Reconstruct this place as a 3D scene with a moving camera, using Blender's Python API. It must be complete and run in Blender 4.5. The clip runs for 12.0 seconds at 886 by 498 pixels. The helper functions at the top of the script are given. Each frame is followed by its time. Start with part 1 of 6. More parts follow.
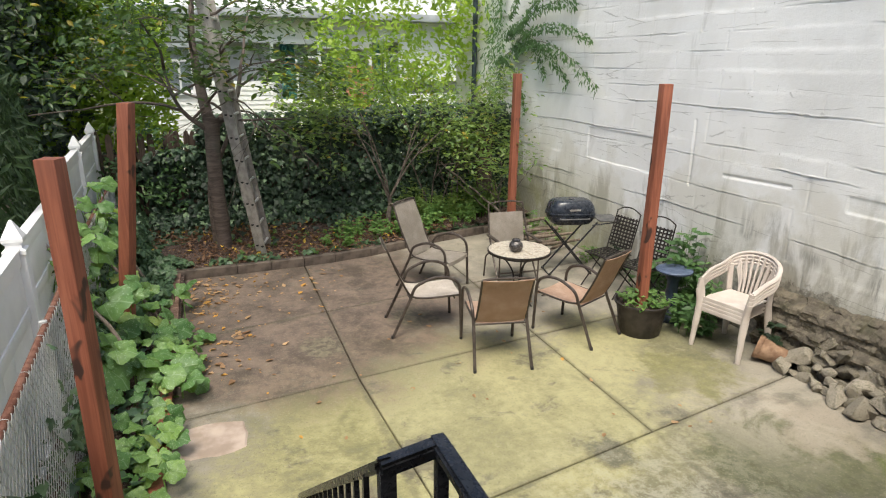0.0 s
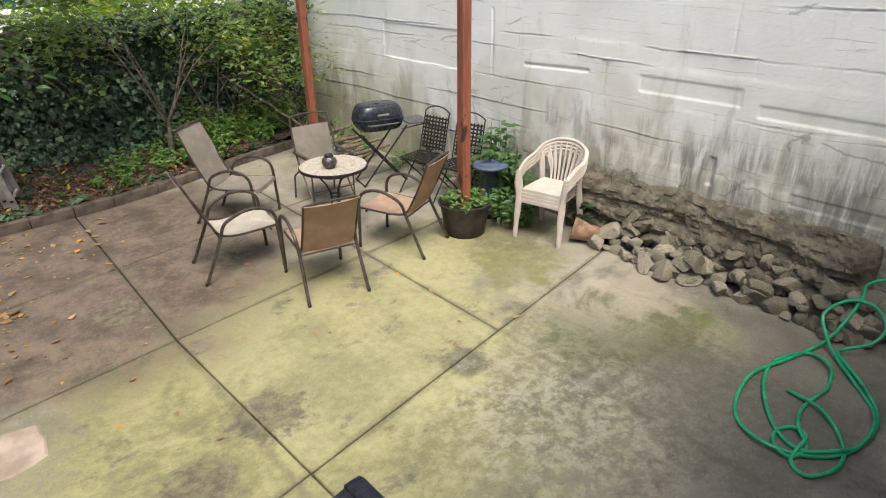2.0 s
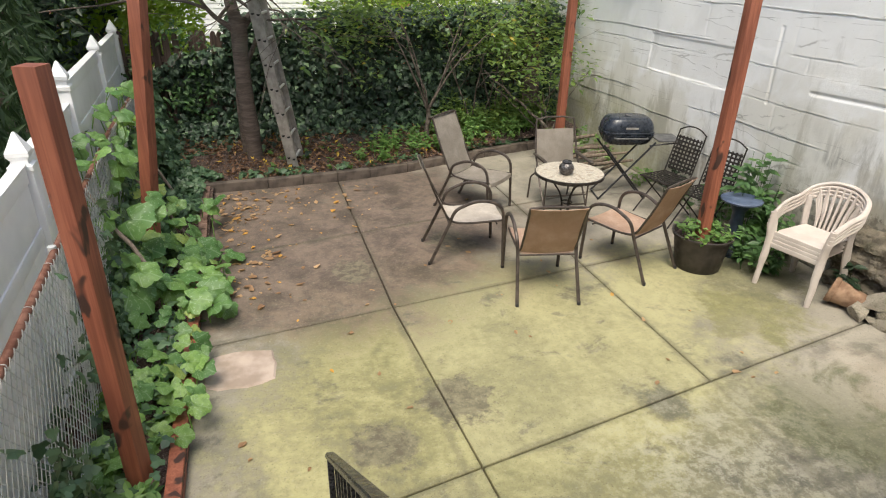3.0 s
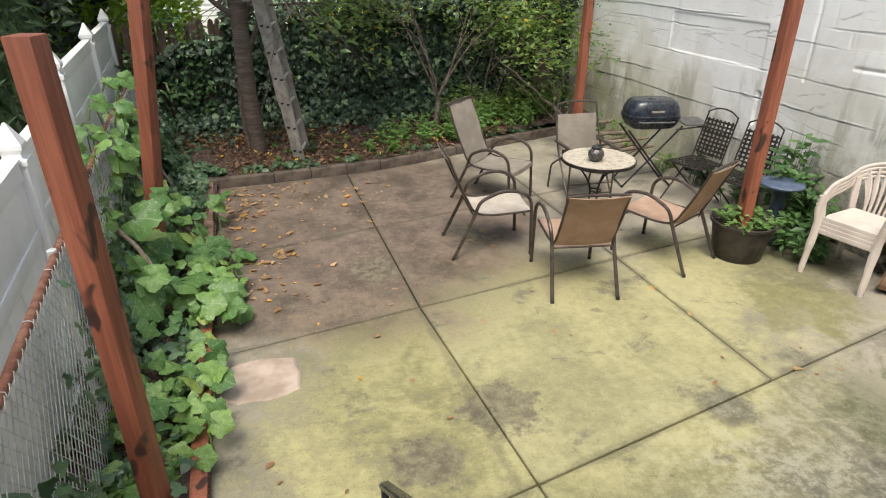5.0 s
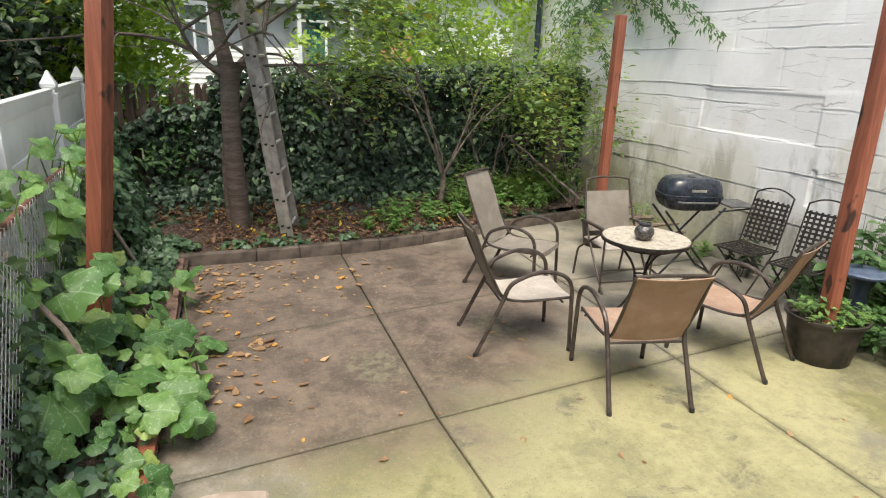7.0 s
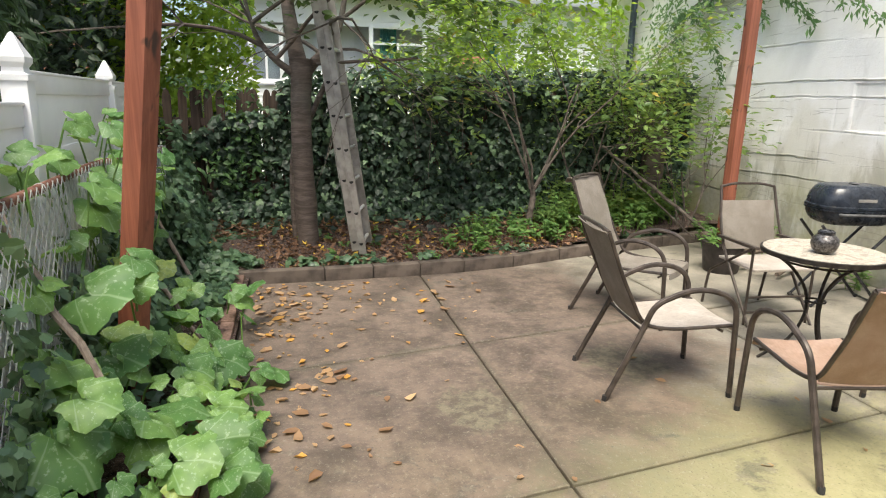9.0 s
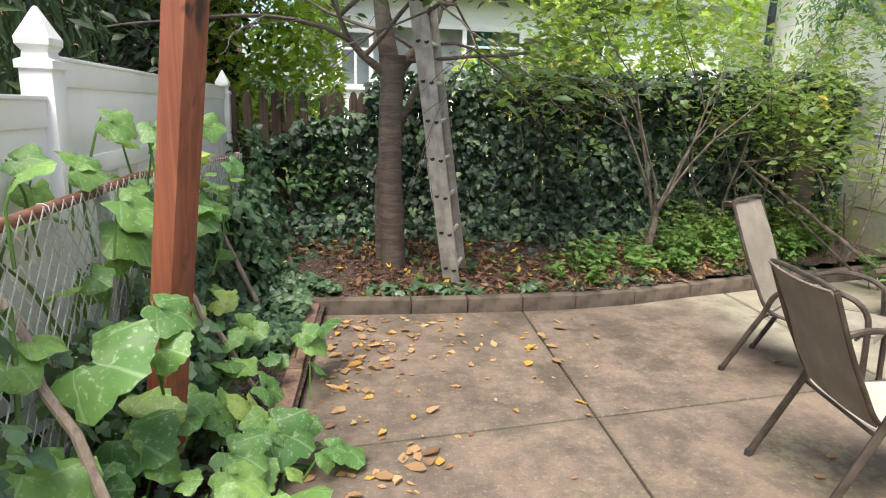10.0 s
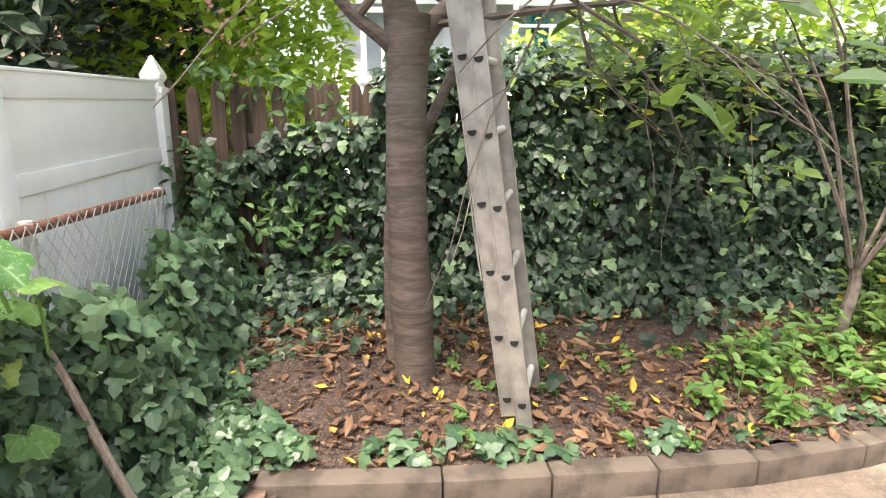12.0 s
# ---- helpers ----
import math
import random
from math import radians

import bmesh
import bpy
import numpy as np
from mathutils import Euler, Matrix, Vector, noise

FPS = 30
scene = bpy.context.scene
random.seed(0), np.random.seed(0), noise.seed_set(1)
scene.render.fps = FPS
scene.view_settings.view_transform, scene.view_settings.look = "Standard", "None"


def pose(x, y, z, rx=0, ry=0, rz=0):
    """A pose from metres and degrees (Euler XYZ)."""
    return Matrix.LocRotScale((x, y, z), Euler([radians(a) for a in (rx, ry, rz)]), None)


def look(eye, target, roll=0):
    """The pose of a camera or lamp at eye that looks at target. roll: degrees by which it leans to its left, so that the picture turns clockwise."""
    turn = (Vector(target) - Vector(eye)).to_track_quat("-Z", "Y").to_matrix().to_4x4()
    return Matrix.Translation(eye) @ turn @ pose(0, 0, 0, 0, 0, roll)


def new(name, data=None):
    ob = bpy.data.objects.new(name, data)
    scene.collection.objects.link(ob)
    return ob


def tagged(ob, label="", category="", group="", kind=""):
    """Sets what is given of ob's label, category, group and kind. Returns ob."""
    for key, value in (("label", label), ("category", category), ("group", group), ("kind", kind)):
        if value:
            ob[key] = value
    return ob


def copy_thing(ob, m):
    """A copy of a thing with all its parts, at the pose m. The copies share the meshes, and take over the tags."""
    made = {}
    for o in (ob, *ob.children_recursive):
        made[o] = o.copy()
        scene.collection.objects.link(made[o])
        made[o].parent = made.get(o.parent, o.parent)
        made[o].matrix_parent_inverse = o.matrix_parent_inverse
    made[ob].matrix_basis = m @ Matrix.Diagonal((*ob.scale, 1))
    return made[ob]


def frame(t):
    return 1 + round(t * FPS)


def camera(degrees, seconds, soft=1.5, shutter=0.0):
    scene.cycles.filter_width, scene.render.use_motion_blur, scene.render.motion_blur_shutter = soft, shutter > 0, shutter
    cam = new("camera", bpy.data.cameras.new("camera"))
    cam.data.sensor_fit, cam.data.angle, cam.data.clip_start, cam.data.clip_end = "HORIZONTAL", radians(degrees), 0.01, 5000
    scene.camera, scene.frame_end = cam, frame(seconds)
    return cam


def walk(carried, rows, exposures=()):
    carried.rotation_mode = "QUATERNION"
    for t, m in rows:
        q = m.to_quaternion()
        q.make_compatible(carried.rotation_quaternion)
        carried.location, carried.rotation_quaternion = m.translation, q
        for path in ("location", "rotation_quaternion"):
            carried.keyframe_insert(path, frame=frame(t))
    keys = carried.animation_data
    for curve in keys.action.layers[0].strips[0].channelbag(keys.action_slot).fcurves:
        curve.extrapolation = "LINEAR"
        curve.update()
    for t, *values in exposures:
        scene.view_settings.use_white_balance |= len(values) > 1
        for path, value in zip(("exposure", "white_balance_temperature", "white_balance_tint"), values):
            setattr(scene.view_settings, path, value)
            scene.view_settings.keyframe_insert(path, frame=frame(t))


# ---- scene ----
cam = camera(72.2, 12.0, soft=1.1)
PATH = [
    (0, (-1.051, -4.918, 2.772), (-0.374, -3.13, 2.184), 0.6),
    (0.5, (-1.0, -4.759, 2.773), (-0.127, -3.116, 2.039), -0.1),
    (1, (-0.934, -4.664, 2.758), (0.082, -3.17, 1.9), -0.8),
    (1.5, (-0.9, -4.552, 2.689), (0.238, -3.168, 1.801), -1.6),
    (2, (-0.982, -4.449, 2.721), (0.179, -3.077, 1.846), -1.0),
    (2.5, (-0.958, -4.47, 2.711), (-0.059, -2.874, 1.909), -0.0),
    (3, (-0.948, -4.431, 2.73), (-0.409, -2.71, 1.865), 1.1),
    (3.2, (-0.954, -4.447, 2.711), (-0.506, -2.755, 1.743), 2.0),
    (4.8, (-1.15, -4.147, 2.575), (-0.629, -2.467, 1.622), 1.4),
    (5, (-1.113, -4.027, 2.575), (-0.559, -2.321, 1.691), 0.1),
    (5.5, (-1.048, -3.75, 2.576), (-0.441, -2.013, 1.794), -0.8),
    (6, (-1.078, -3.565, 2.441), (-0.41, -1.821, 1.725), -0.6),
    (6.5, (-1.124, -3.356, 2.315), (-0.465, -1.576, 1.686), 0.9),
    (7, (-1.094, -3.056, 2.082), (-0.452, -1.255, 1.492), 2.0),
    (7.2, (-1.161, -2.997, 2.025), (-0.54, -1.189, 1.439), 2.0),
    (8.8, (-1.157, -2.281, 1.66), (-0.665, -0.399, 1.197), 0.8),
    (9, (-1.133, -2.137, 1.613), (-0.669, -0.249, 1.146), 1.3),
    (9.5, (-1.088, -1.727, 1.558), (-0.73, 0.188, 1.107), 1.6),
    (10, (-1.148, -1.2, 1.559), (-0.94, 0.739, 1.114), 1.6),
    (10.5, (-1.105, -0.611, 1.537), (-1.011, 1.337, 1.092), 1.5),
    (11, (-1.114, -0.074, 1.537), (-1.083, 1.869, 1.064), 1.2),
    (11.5, (-1.074, 0.55, 1.595), (-1.114, 2.491, 1.115), 0.6),
    (12, (-0.971, 1.158, 1.595), (-0.909, 3.101, 1.127), 0.1),
]
walk(cam, [(t, look(eye, target, roll)) for t, eye, target, roll in PATH], [(0, 0.55, 6700, 6), (5.5, 0.6, 6700, 6), (7, 0.75, 6700, 6), (9, 0.95, 6700, 6), (9.5, 1.08, 6700, 6), (10.5, 1.5, 6700, 7.5), (11, 1.68, 6700, 9.5), (11.5, 1.84, 6750, 11), (12, 2.16, 6950, 10)])

# ---- light ----
world = bpy.data.worlds.new("sky")
scene.world = world
world.use_nodes = True
wn = world.node_tree
sky = wn.nodes.new("ShaderNodeTexSky")
sky.sky_type = "NISHITA"
sky.sun_disc = False
sky.sun_elevation, sky.sun_rotation = radians(63), radians(213)
sky.air_density, sky.dust_density, sky.ozone_density = 1.0, 4.0, 1.0
wn.nodes["Background"].inputs["Strength"].default_value = 0.15
wn.links.new(sky.outputs[0], wn.nodes["Background"].inputs["Color"])
sun_data = bpy.data.lights.new("sun", "SUN")
sun_data.energy, sun_data.angle, sun_data.color = 2.4, radians(30), (1.0, 0.96, 0.89)
sun = new("sun", sun_data)
sun.matrix_world = look((-4.3, -7.7, 17.5), (0, 0, 0))


# ---- materials ----
class Nodes:
    """A short way to write node materials."""

    def __init__(self, name):
        self.mat = bpy.data.materials.new(name)
        self.mat.use_nodes = True
        self.tree = self.mat.node_tree
        self.bsdf = self.tree.nodes["Principled BSDF"]
        self.out = self.tree.nodes["Material Output"]

    def node(self, kind, **sets):
        n = self.tree.nodes.new(kind)
        for key, value in sets.items():
            setattr(n, key, value)
        return n

    def put(self, value, socket):
        if isinstance(value, bpy.types.NodeSocket):
            self.tree.links.new(value, socket)
        elif isinstance(value, tuple) and len(value) == 3 and socket.type == "RGBA":
            socket.default_value = (*value, 1)
        else:
            socket.default_value = value

    def where(self):
        return self.node("ShaderNodeNewGeometry").outputs["Position"]

    def local(self):
        return self.node("ShaderNodeTexCoord").outputs["Object"]

    def noise(self, vec, scale, detail=4, rough=0.55, warp=0.0):
        n = self.node("ShaderNodeTexNoise")
        self.put(vec, n.inputs["Vector"])
        n.inputs["Scale"].default_value, n.inputs["Detail"].default_value = scale, detail
        n.inputs["Roughness"].default_value, n.inputs["Distortion"].default_value = rough, warp
        return n.outputs[0]

    def stretch(self, vec, sx, sy, sz):
        n = self.node("ShaderNodeMapping")
        self.put(vec, n.inputs[0])
        n.inputs["Scale"].default_value = (sx, sy, sz)
        return n.outputs[0]

    def ramp(self, value, lo, hi, a=0.0, b=1.0):
        n = self.node("ShaderNodeMapRange", interpolation_type="SMOOTHSTEP")
        for i, v in enumerate((value, lo, hi, a, b)):
            self.put(v, n.inputs[i])
        return n.outputs[0]

    def math(self, op, a, b=0.0):
        n = self.node("ShaderNodeMath", operation=op)
        self.put(a, n.inputs[0]), self.put(b, n.inputs[1])
        return n.outputs[0]

    def mix(self, f, a, b):
        n = self.node("ShaderNodeMix", data_type="RGBA")
        self.put(f, n.inputs[0]), self.put(a, n.inputs[6]), self.put(b, n.inputs[7])
        return n.outputs[2]

    def near(self, vec, centre, r0, r1):
        """1 within r0 of a point, fading to 0 at r1."""
        n = self.node("ShaderNodeVectorMath", operation="DISTANCE")
        self.put(vec, n.inputs[0])
        n.inputs[1].default_value = centre
        return self.ramp(n.outputs["Value"], r0, r1, 1.0, 0.0)

    def axis(self, vec, i):
        n = self.node("ShaderNodeSeparateXYZ")
        self.put(vec, n.inputs[0])
        return n.outputs[i]

    def piece(self):
        return self.node("ShaderNodeObjectInfo").outputs["Random"]

    def island(self):
        return self.node("ShaderNodeNewGeometry").outputs["Random Per Island"]

    def bump(self, height, strength=0.3, distance=0.01):
        n = self.node("ShaderNodeBump")
        n.inputs["Strength"].default_value, n.inputs["Distance"].default_value = strength, distance
        self.put(height, n.inputs["Height"])
        self.put(n.outputs[0], self.bsdf.inputs["Normal"])

    def done(self, colour, rough=0.7, metal=0.0, spec=0.5):
        self.put(colour, self.bsdf.inputs["Base Color"])
        self.put(rough, self.bsdf.inputs["Roughness"])
        self.put(metal, self.bsdf.inputs["Metallic"])
        self.put(spec, self.bsdf.inputs["Specular IOR Level"])
        return self.mat


def simple(name, a, b, scale=8.0, rough=0.6, metal=0.0, bump=0.2, fine=90.0, per_piece=0.0, spec=0.5):
    """Two tones by noise, with fine relief."""
    m = Nodes(name)
    p = m.local()
    f = m.ramp(m.noise(p, scale), 0.35, 0.65)
    col = m.mix(f, a, b)
    if per_piece:
        k = m.ramp(m.piece(), 0, 1, 0.0, per_piece)
        col = m.mix(k, col, tuple(c * 0.35 for c in a))
    m.bump(m.noise(p, fine, 3), bump, 0.004)
    r = m.ramp(m.noise(p, scale * 2.7), 0.3, 0.7, max(rough - 0.1, 0.02), min(rough + 0.1, 1))
    return m.done(col, r, metal, spec)


def make_concrete():
    m = Nodes("patio_concrete")
    p = m.where()
    big = m.noise(p, 0.7, 3, 0.5, 0.4)
    mid = m.noise(p, 2.6, 6, 0.62, 0.3)
    fine = m.noise(p, 38, 4, 0.7)
    soft = m.noise(p, 1.3, 5, 0.6, 0.6)
    grit = m.noise(p, 11, 6, 0.7)
    base = m.mix(m.ramp(mid, 0.3, 0.7), (0.17, 0.155, 0.125), (0.32, 0.285, 0.23))
    base = m.mix(m.ramp(m.piece(), 0, 1, 0, 0.3), base, (0.23, 0.21, 0.165))
    # yellow-green algae over the middle slabs
    a1 = m.near(p, (0.6, -1.15, 0), 0.9, 3.1)
    a2 = m.near(p, (2.6, -0.3, 0), 0.2, 1.5)
    a3 = m.near(p, (3.1, -2.4, 0), 0.1, 1.0)
    a = m.math("MAXIMUM", m.math("MAXIMUM", a1, m.math("MULTIPLY", a2, 0.85)), m.math("MULTIPLY", a3, 0.55))
    a = m.math("ADD", a, m.ramp(soft, 0.3, 0.7, -0.22, 0.2))
    a = m.math("ADD", a, m.ramp(grit, 0.3, 0.7, -0.16, 0.14))
    algae = m.mix(m.ramp(m.math("ADD", m.math("MULTIPLY", soft, 0.6), m.math("MULTIPLY", grit, 0.4)), 0.36, 0.64), (0.15, 0.143, 0.048), (0.40, 0.37, 0.175))
    algae = m.mix(m.ramp(m.piece(), 0, 1, 0, 0.35), algae, (0.34, 0.32, 0.19))
    col = m.mix(m.ramp(a, 0.1, 0.9, 0, 0.88), base, algae)
    # brown leaf stain by the beds
    b = m.math("ADD", m.near(p, (-0.7, 2.2, 0), 1.6, 3.5), m.ramp(soft, 0.3, 0.7, -0.22, 0.22))
    b = m.math("ADD", b, m.ramp(grit, 0.3, 0.7, -0.1, 0.1))
    col = m.mix(m.ramp(b, 0.2, 0.85, 0, 0.9), col, m.mix(m.ramp(m.math("ADD", m.math("MULTIPLY", mid, 0.6), m.math("MULTIPLY", grit, 0.4)), 0.38, 0.62), (0.062, 0.043, 0.034), (0.165, 0.117, 0.092)))
    # damp dark film along the house
    d = m.math("ADD", m.near(p, (3.2, -2.9, 0), 0.5, 2.0), m.ramp(m.noise(p, 1.5, 6, 0.65, 0.9), 0.3, 0.7, -0.4, 0.35))
    col = m.mix(m.ramp(d, 0.3, 0.8, 0, 0.4), col, m.mix(m.ramp(soft, 0.4, 0.6), (0.060, 0.056, 0.047), (0.125, 0.12, 0.075)))
    # dark blotches, most of them by the joints, and pale scuffs
    s = m.noise(m.stretch(p, 1, 1.5, 1), 1.7, 8, 0.72, 0.35)
    col = m.mix(m.ramp(s, 0.56, 0.64, 0, 0.55), col, m.mix(m.ramp(grit, 0.4, 0.6), (0.06, 0.054, 0.045), (0.15, 0.135, 0.105)))
    # worn-through dark patches beside the middle joint
    for cx, cy, r1 in ((0.16, -1.30, 0.50), (-0.42, -1.62, 0.42), (0.9, 1.15, 0.5), (-0.2, 0.75, 0.45)):
        k = m.math("ADD", m.near(p, (cx, cy, 0), 0.0, r1), m.ramp(m.noise(p, 6.5, 7, 0.72), 0.3, 0.7, -0.38, 0.3))
        col = m.mix(m.ramp(k, 0.32, 0.62, 0, 0.78), col, m.mix(m.ramp(grit, 0.4, 0.6), (0.085, 0.07, 0.05), (0.17, 0.15, 0.10)))
    # dull grey slab by the wall with flaking pale crust
    e = m.math("ADD", m.near(p, (2.2, -2.7, 0), 0.5, 1.5), m.ramp(mid, 0.3, 0.7, -0.3, 0.3))
    col = m.mix(m.ramp(e, 0.2, 0.8, 0, 0.6), col, m.mix(m.ramp(grit, 0.35, 0.65), (0.10, 0.095, 0.07), (0.21, 0.195, 0.145)))
    # mossy and sooty stains, then a pale swept patch by the stones
    for cx, cy, r0, r1, tone in ((2.95, -0.95, 0.1, 0.85, (0.15, 0.142, 0.055)), (3.5, -0.3, 0.2, 0.8, (0.12, 0.112, 0.06)), (2.75, -2.25, 0.25, 1.1, (0.082, 0.085, 0.038)), (2.4, -3.3, 0.3, 1.1, (0.115, 0.108, 0.085)), (1.5, -1.75, 0.0, 0.4, (0.09, 0.085, 0.06)), (3.35, -2.65, 0.0, 0.3, (0.095, 0.115, 0.03))):
        k = m.math("ADD", m.near(p, (cx, cy, 0), r0, r1), m.ramp(m.noise(p, 3.4, 8, 0.72), 0.3, 0.7, -0.4, 0.3))
        col = m.mix(m.ramp(k, 0.3, 0.75, 0, 0.8), col, m.mix(m.ramp(grit, 0.35, 0.65, 0, 0.5), tone, tuple(c * 1.6 for c in tone)))
    k = m.math("ADD", m.near(p, (3.35, -2.0, 0), 0.1, 0.8), m.ramp(m.noise(p, 3.0, 7, 0.7), 0.3, 0.7, -0.4, 0.25))
    col = m.mix(m.ramp(k, 0.3, 0.8, 0, 0.75), col, (0.34, 0.29, 0.225))
    w = m.math("MULTIPLY", m.near(p, (1.5, -2.5, 0), 0.2, 1.3), m.ramp(m.noise(p, 5.5, 12, 0.9, 0.1), 0.48, 0.55))
    col = m.mix(m.math("MULTIPLY", w, 0.5), col, (0.42, 0.40, 0.32))
    w2 = m.math("MULTIPLY", m.near(p, (3.1, -1.75, 0), 0.2, 1.1), m.ramp(m.noise(p, 2.1, 8, 0.7, 0.5), 0.42, 0.58))
    col = m.mix(m.math("MULTIPLY", w2, 0.6), col, (0.38, 0.34, 0.27))
    # dirt washed along the joints
    x, y = m.axis(p, 0), m.axis(p, 1)
    for fall, start in ((0.172, -1.95), (0.134, 0.0), (0.17, 1.64)):
        off = m.math("ABSOLUTE", m.math("SUBTRACT", m.math("SUBTRACT", y, m.math("MULTIPLY", x, fall)), start))
        k = m.math("ADD", m.ramp(off, 0.0, 0.09, 1.0, 0.0), m.ramp(s, 0.35, 0.65, -0.45, 0.25))
        col = m.mix(m.ramp(k, 0.3, 1.0, 0, 0.45), col, (0.085, 0.076, 0.05))
    for at in (0.0, 1.99):
        off = m.math("ABSOLUTE", m.math("SUBTRACT", x, at))
        k = m.math("ADD", m.ramp(off, 0.0, 0.09, 1.0, 0.0), m.ramp(s, 0.35, 0.65, -0.45, 0.25))
        col = m.mix(m.ramp(k, 0.3, 1.0, 0, 0.45), col, (0.085, 0.076, 0.05))
    # fine speckle of lichen and grit
    speck = m.noise(p, 130, 2, 0.6)
    col = m.mix(m.ramp(speck, 0.62, 0.70, 0, 0.2), col, (0.45, 0.42, 0.33))
    col = m.mix(m.ramp(m.noise(p, 24, 5, 0.75), 0.56, 0.64, 0, 0.4), col, m.mix(0.6, col, (0.10, 0.09, 0.045)))
    col = m.mix(m.ramp(m.noise(p, 17, 8, 0.8), 0.54, 0.70, 0, 0.2), col, m.mix(0.6, col, (0.05, 0.045, 0.035)))
    col = m.mix(m.ramp(fine, 0.54, 0.70, 0, 0.2), col, (0.47, 0.44, 0.34))
    col = m.mix(m.ramp(m.noise(p, 75, 3), 0.60, 0.70, 0, 0.5), col, (0.06, 0.055, 0.045))
    m.bump(m.math("ADD", fine, grit), 0.4, 0.006)
    return m.done(col, m.ramp(mid, 0.3, 0.7, 0.62, 0.9))


def make_wall_paint():
    m = Nodes("white_wall_paint")
    p = m.where()
    z = m.axis(p, 2)
    n1 = m.noise(p, 1.1, 5, 0.6, 0.4)
    n2 = m.noise(m.stretch(p, 1, 2.6, 0.7), 1.2, 8, 0.68, 0.5)
    col = m.mix(m.ramp(n1, 0.3, 0.7), (0.73, 0.725, 0.71), (0.85, 0.85, 0.845))
    # dirt climbs from the ground in runs
    k = m.math("ADD", m.ramp(z, 0.35, 1.75, 1.0, 0.0), m.ramp(n2, 0.3, 0.7, -0.68, 0.45))
    col = m.mix(m.ramp(k, 0.2, 0.95, 0, 0.8), col, (0.25, 0.24, 0.20))
    k3 = m.math("ADD", m.ramp(z, 0.5, 2.4, 1.0, 0.0), m.ramp(n1, 0.35, 0.65, -0.75, 0.25))
    col = m.mix(m.ramp(k3, 0.1, 0.8, 0, 0.5), col, (0.50, 0.47, 0.38))
    # green at the planted end
    y = m.axis(p, 1)
    g = m.math("MULTIPLY", m.ramp(y, 1.0, 4.0), m.ramp(z, 0.2, 1.3, 1.0, 0.0))
    col = m.mix(m.math("MULTIPLY", g, m.ramp(n1, 0.35, 0.6, 0.2, 0.9)), col, (0.30, 0.31, 0.12))
    # soot-grey streaks run down in patches over the lower courses
    streak = m.noise(m.stretch(p, 1, 9, 1.1), 1.0, 7, 0.7, 0.25)
    patch = m.noise(p, 1.35, 3, 0.5)
    low = m.math("MULTIPLY", m.ramp(z, 0.5, 0.72), m.ramp(z, 0.95, 1.5, 1.0, 0.0))
    along = m.math("MULTIPLY", m.ramp(y, -0.6, 0.6, 1.0, 0.12), low)
    k4 = m.math("MULTIPLY", along, m.math("MULTIPLY", m.ramp(patch, 0.44, 0.54), m.ramp(streak, 0.40, 0.57)))
    col = m.mix(m.math("MULTIPLY", k4, 0.85), col, (0.19, 0.185, 0.165))
    # bare render where the paint has let go above the footing
    ragged = m.math("ADD", m.ramp(z, 0.52, 0.86, 1.0, 0.0), m.ramp(m.noise(p, 3.2, 7, 0.72), 0.3, 0.7, -0.55, 0.4))
    col = m.mix(m.math("MULTIPLY", m.ramp(y, -0.2, 0.5, 0.8, 0.25), m.ramp(ragged, 0.35, 0.6)), col, m.mix(m.ramp(m.noise(p, 19, 4), 0.4, 0.6), (0.13, 0.118, 0.092), (0.30, 0.275, 0.225)))
    chip = m.noise(p, 7, 8, 0.75, 0.5)
    col = m.mix(m.ramp(chip, 0.66, 0.70, 0, 0.6), col, (0.33, 0.31, 0.27))
    # hairline cracks along the bed joints
    for sy, sz, seed_shift, width in ((0.16, 2.3, 0.0, 0.009), (0.22, 3.4, 3.0, 0.008)):
        warp = m.node("ShaderNodeVectorMath", operation="ADD")
        m.put(m.stretch(p, 1, sy, sz), warp.inputs[0])
        drift = m.node("ShaderNodeVectorMath", operation="SCALE")
        wob = m.node("ShaderNodeTexNoise")
        m.put(p, wob.inputs["Vector"])
        wob.inputs["Scale"].default_value, wob.inputs["Detail"].default_value = 4.0 + seed_shift, 6
        m.put(wob.outputs[1], drift.inputs[0])
        drift.inputs["Scale"].default_value = 0.10
        m.put(drift.outputs[0], warp.inputs[1])
        vor = m.node("ShaderNodeTexVoronoi", feature="DISTANCE_TO_EDGE")
        m.put(warp.outputs[0], vor.inputs["Vector"])
        vor.inputs["Scale"].default_value = 1.0
        hair = m.ramp(vor.outputs["Distance"], 0.0, width, 1.0, 0.0)
        gate = m.ramp(m.noise(p, 1.9 + seed_shift * 0.2, 3), 0.47, 0.56)
        col = m.mix(m.math("MULTIPLY", m.math("MULTIPLY", hair, gate), 0.5), col, (0.14, 0.13, 0.11))
    nick = m.noise(m.stretch(p, 1, 2.2, 0.6), 16, 3, 0.6)
    col = m.mix(m.math("MULTIPLY", m.ramp(nick, 0.72, 0.76), m.ramp(n1, 0.45, 0.6)), col, (0.22, 0.21, 0.18))
    m.bump(m.math("ADD", m.noise(p, 30, 6, 0.7), m.noise(p, 5, 4)), 0.4, 0.008)
    return m.done(col, 0.75)


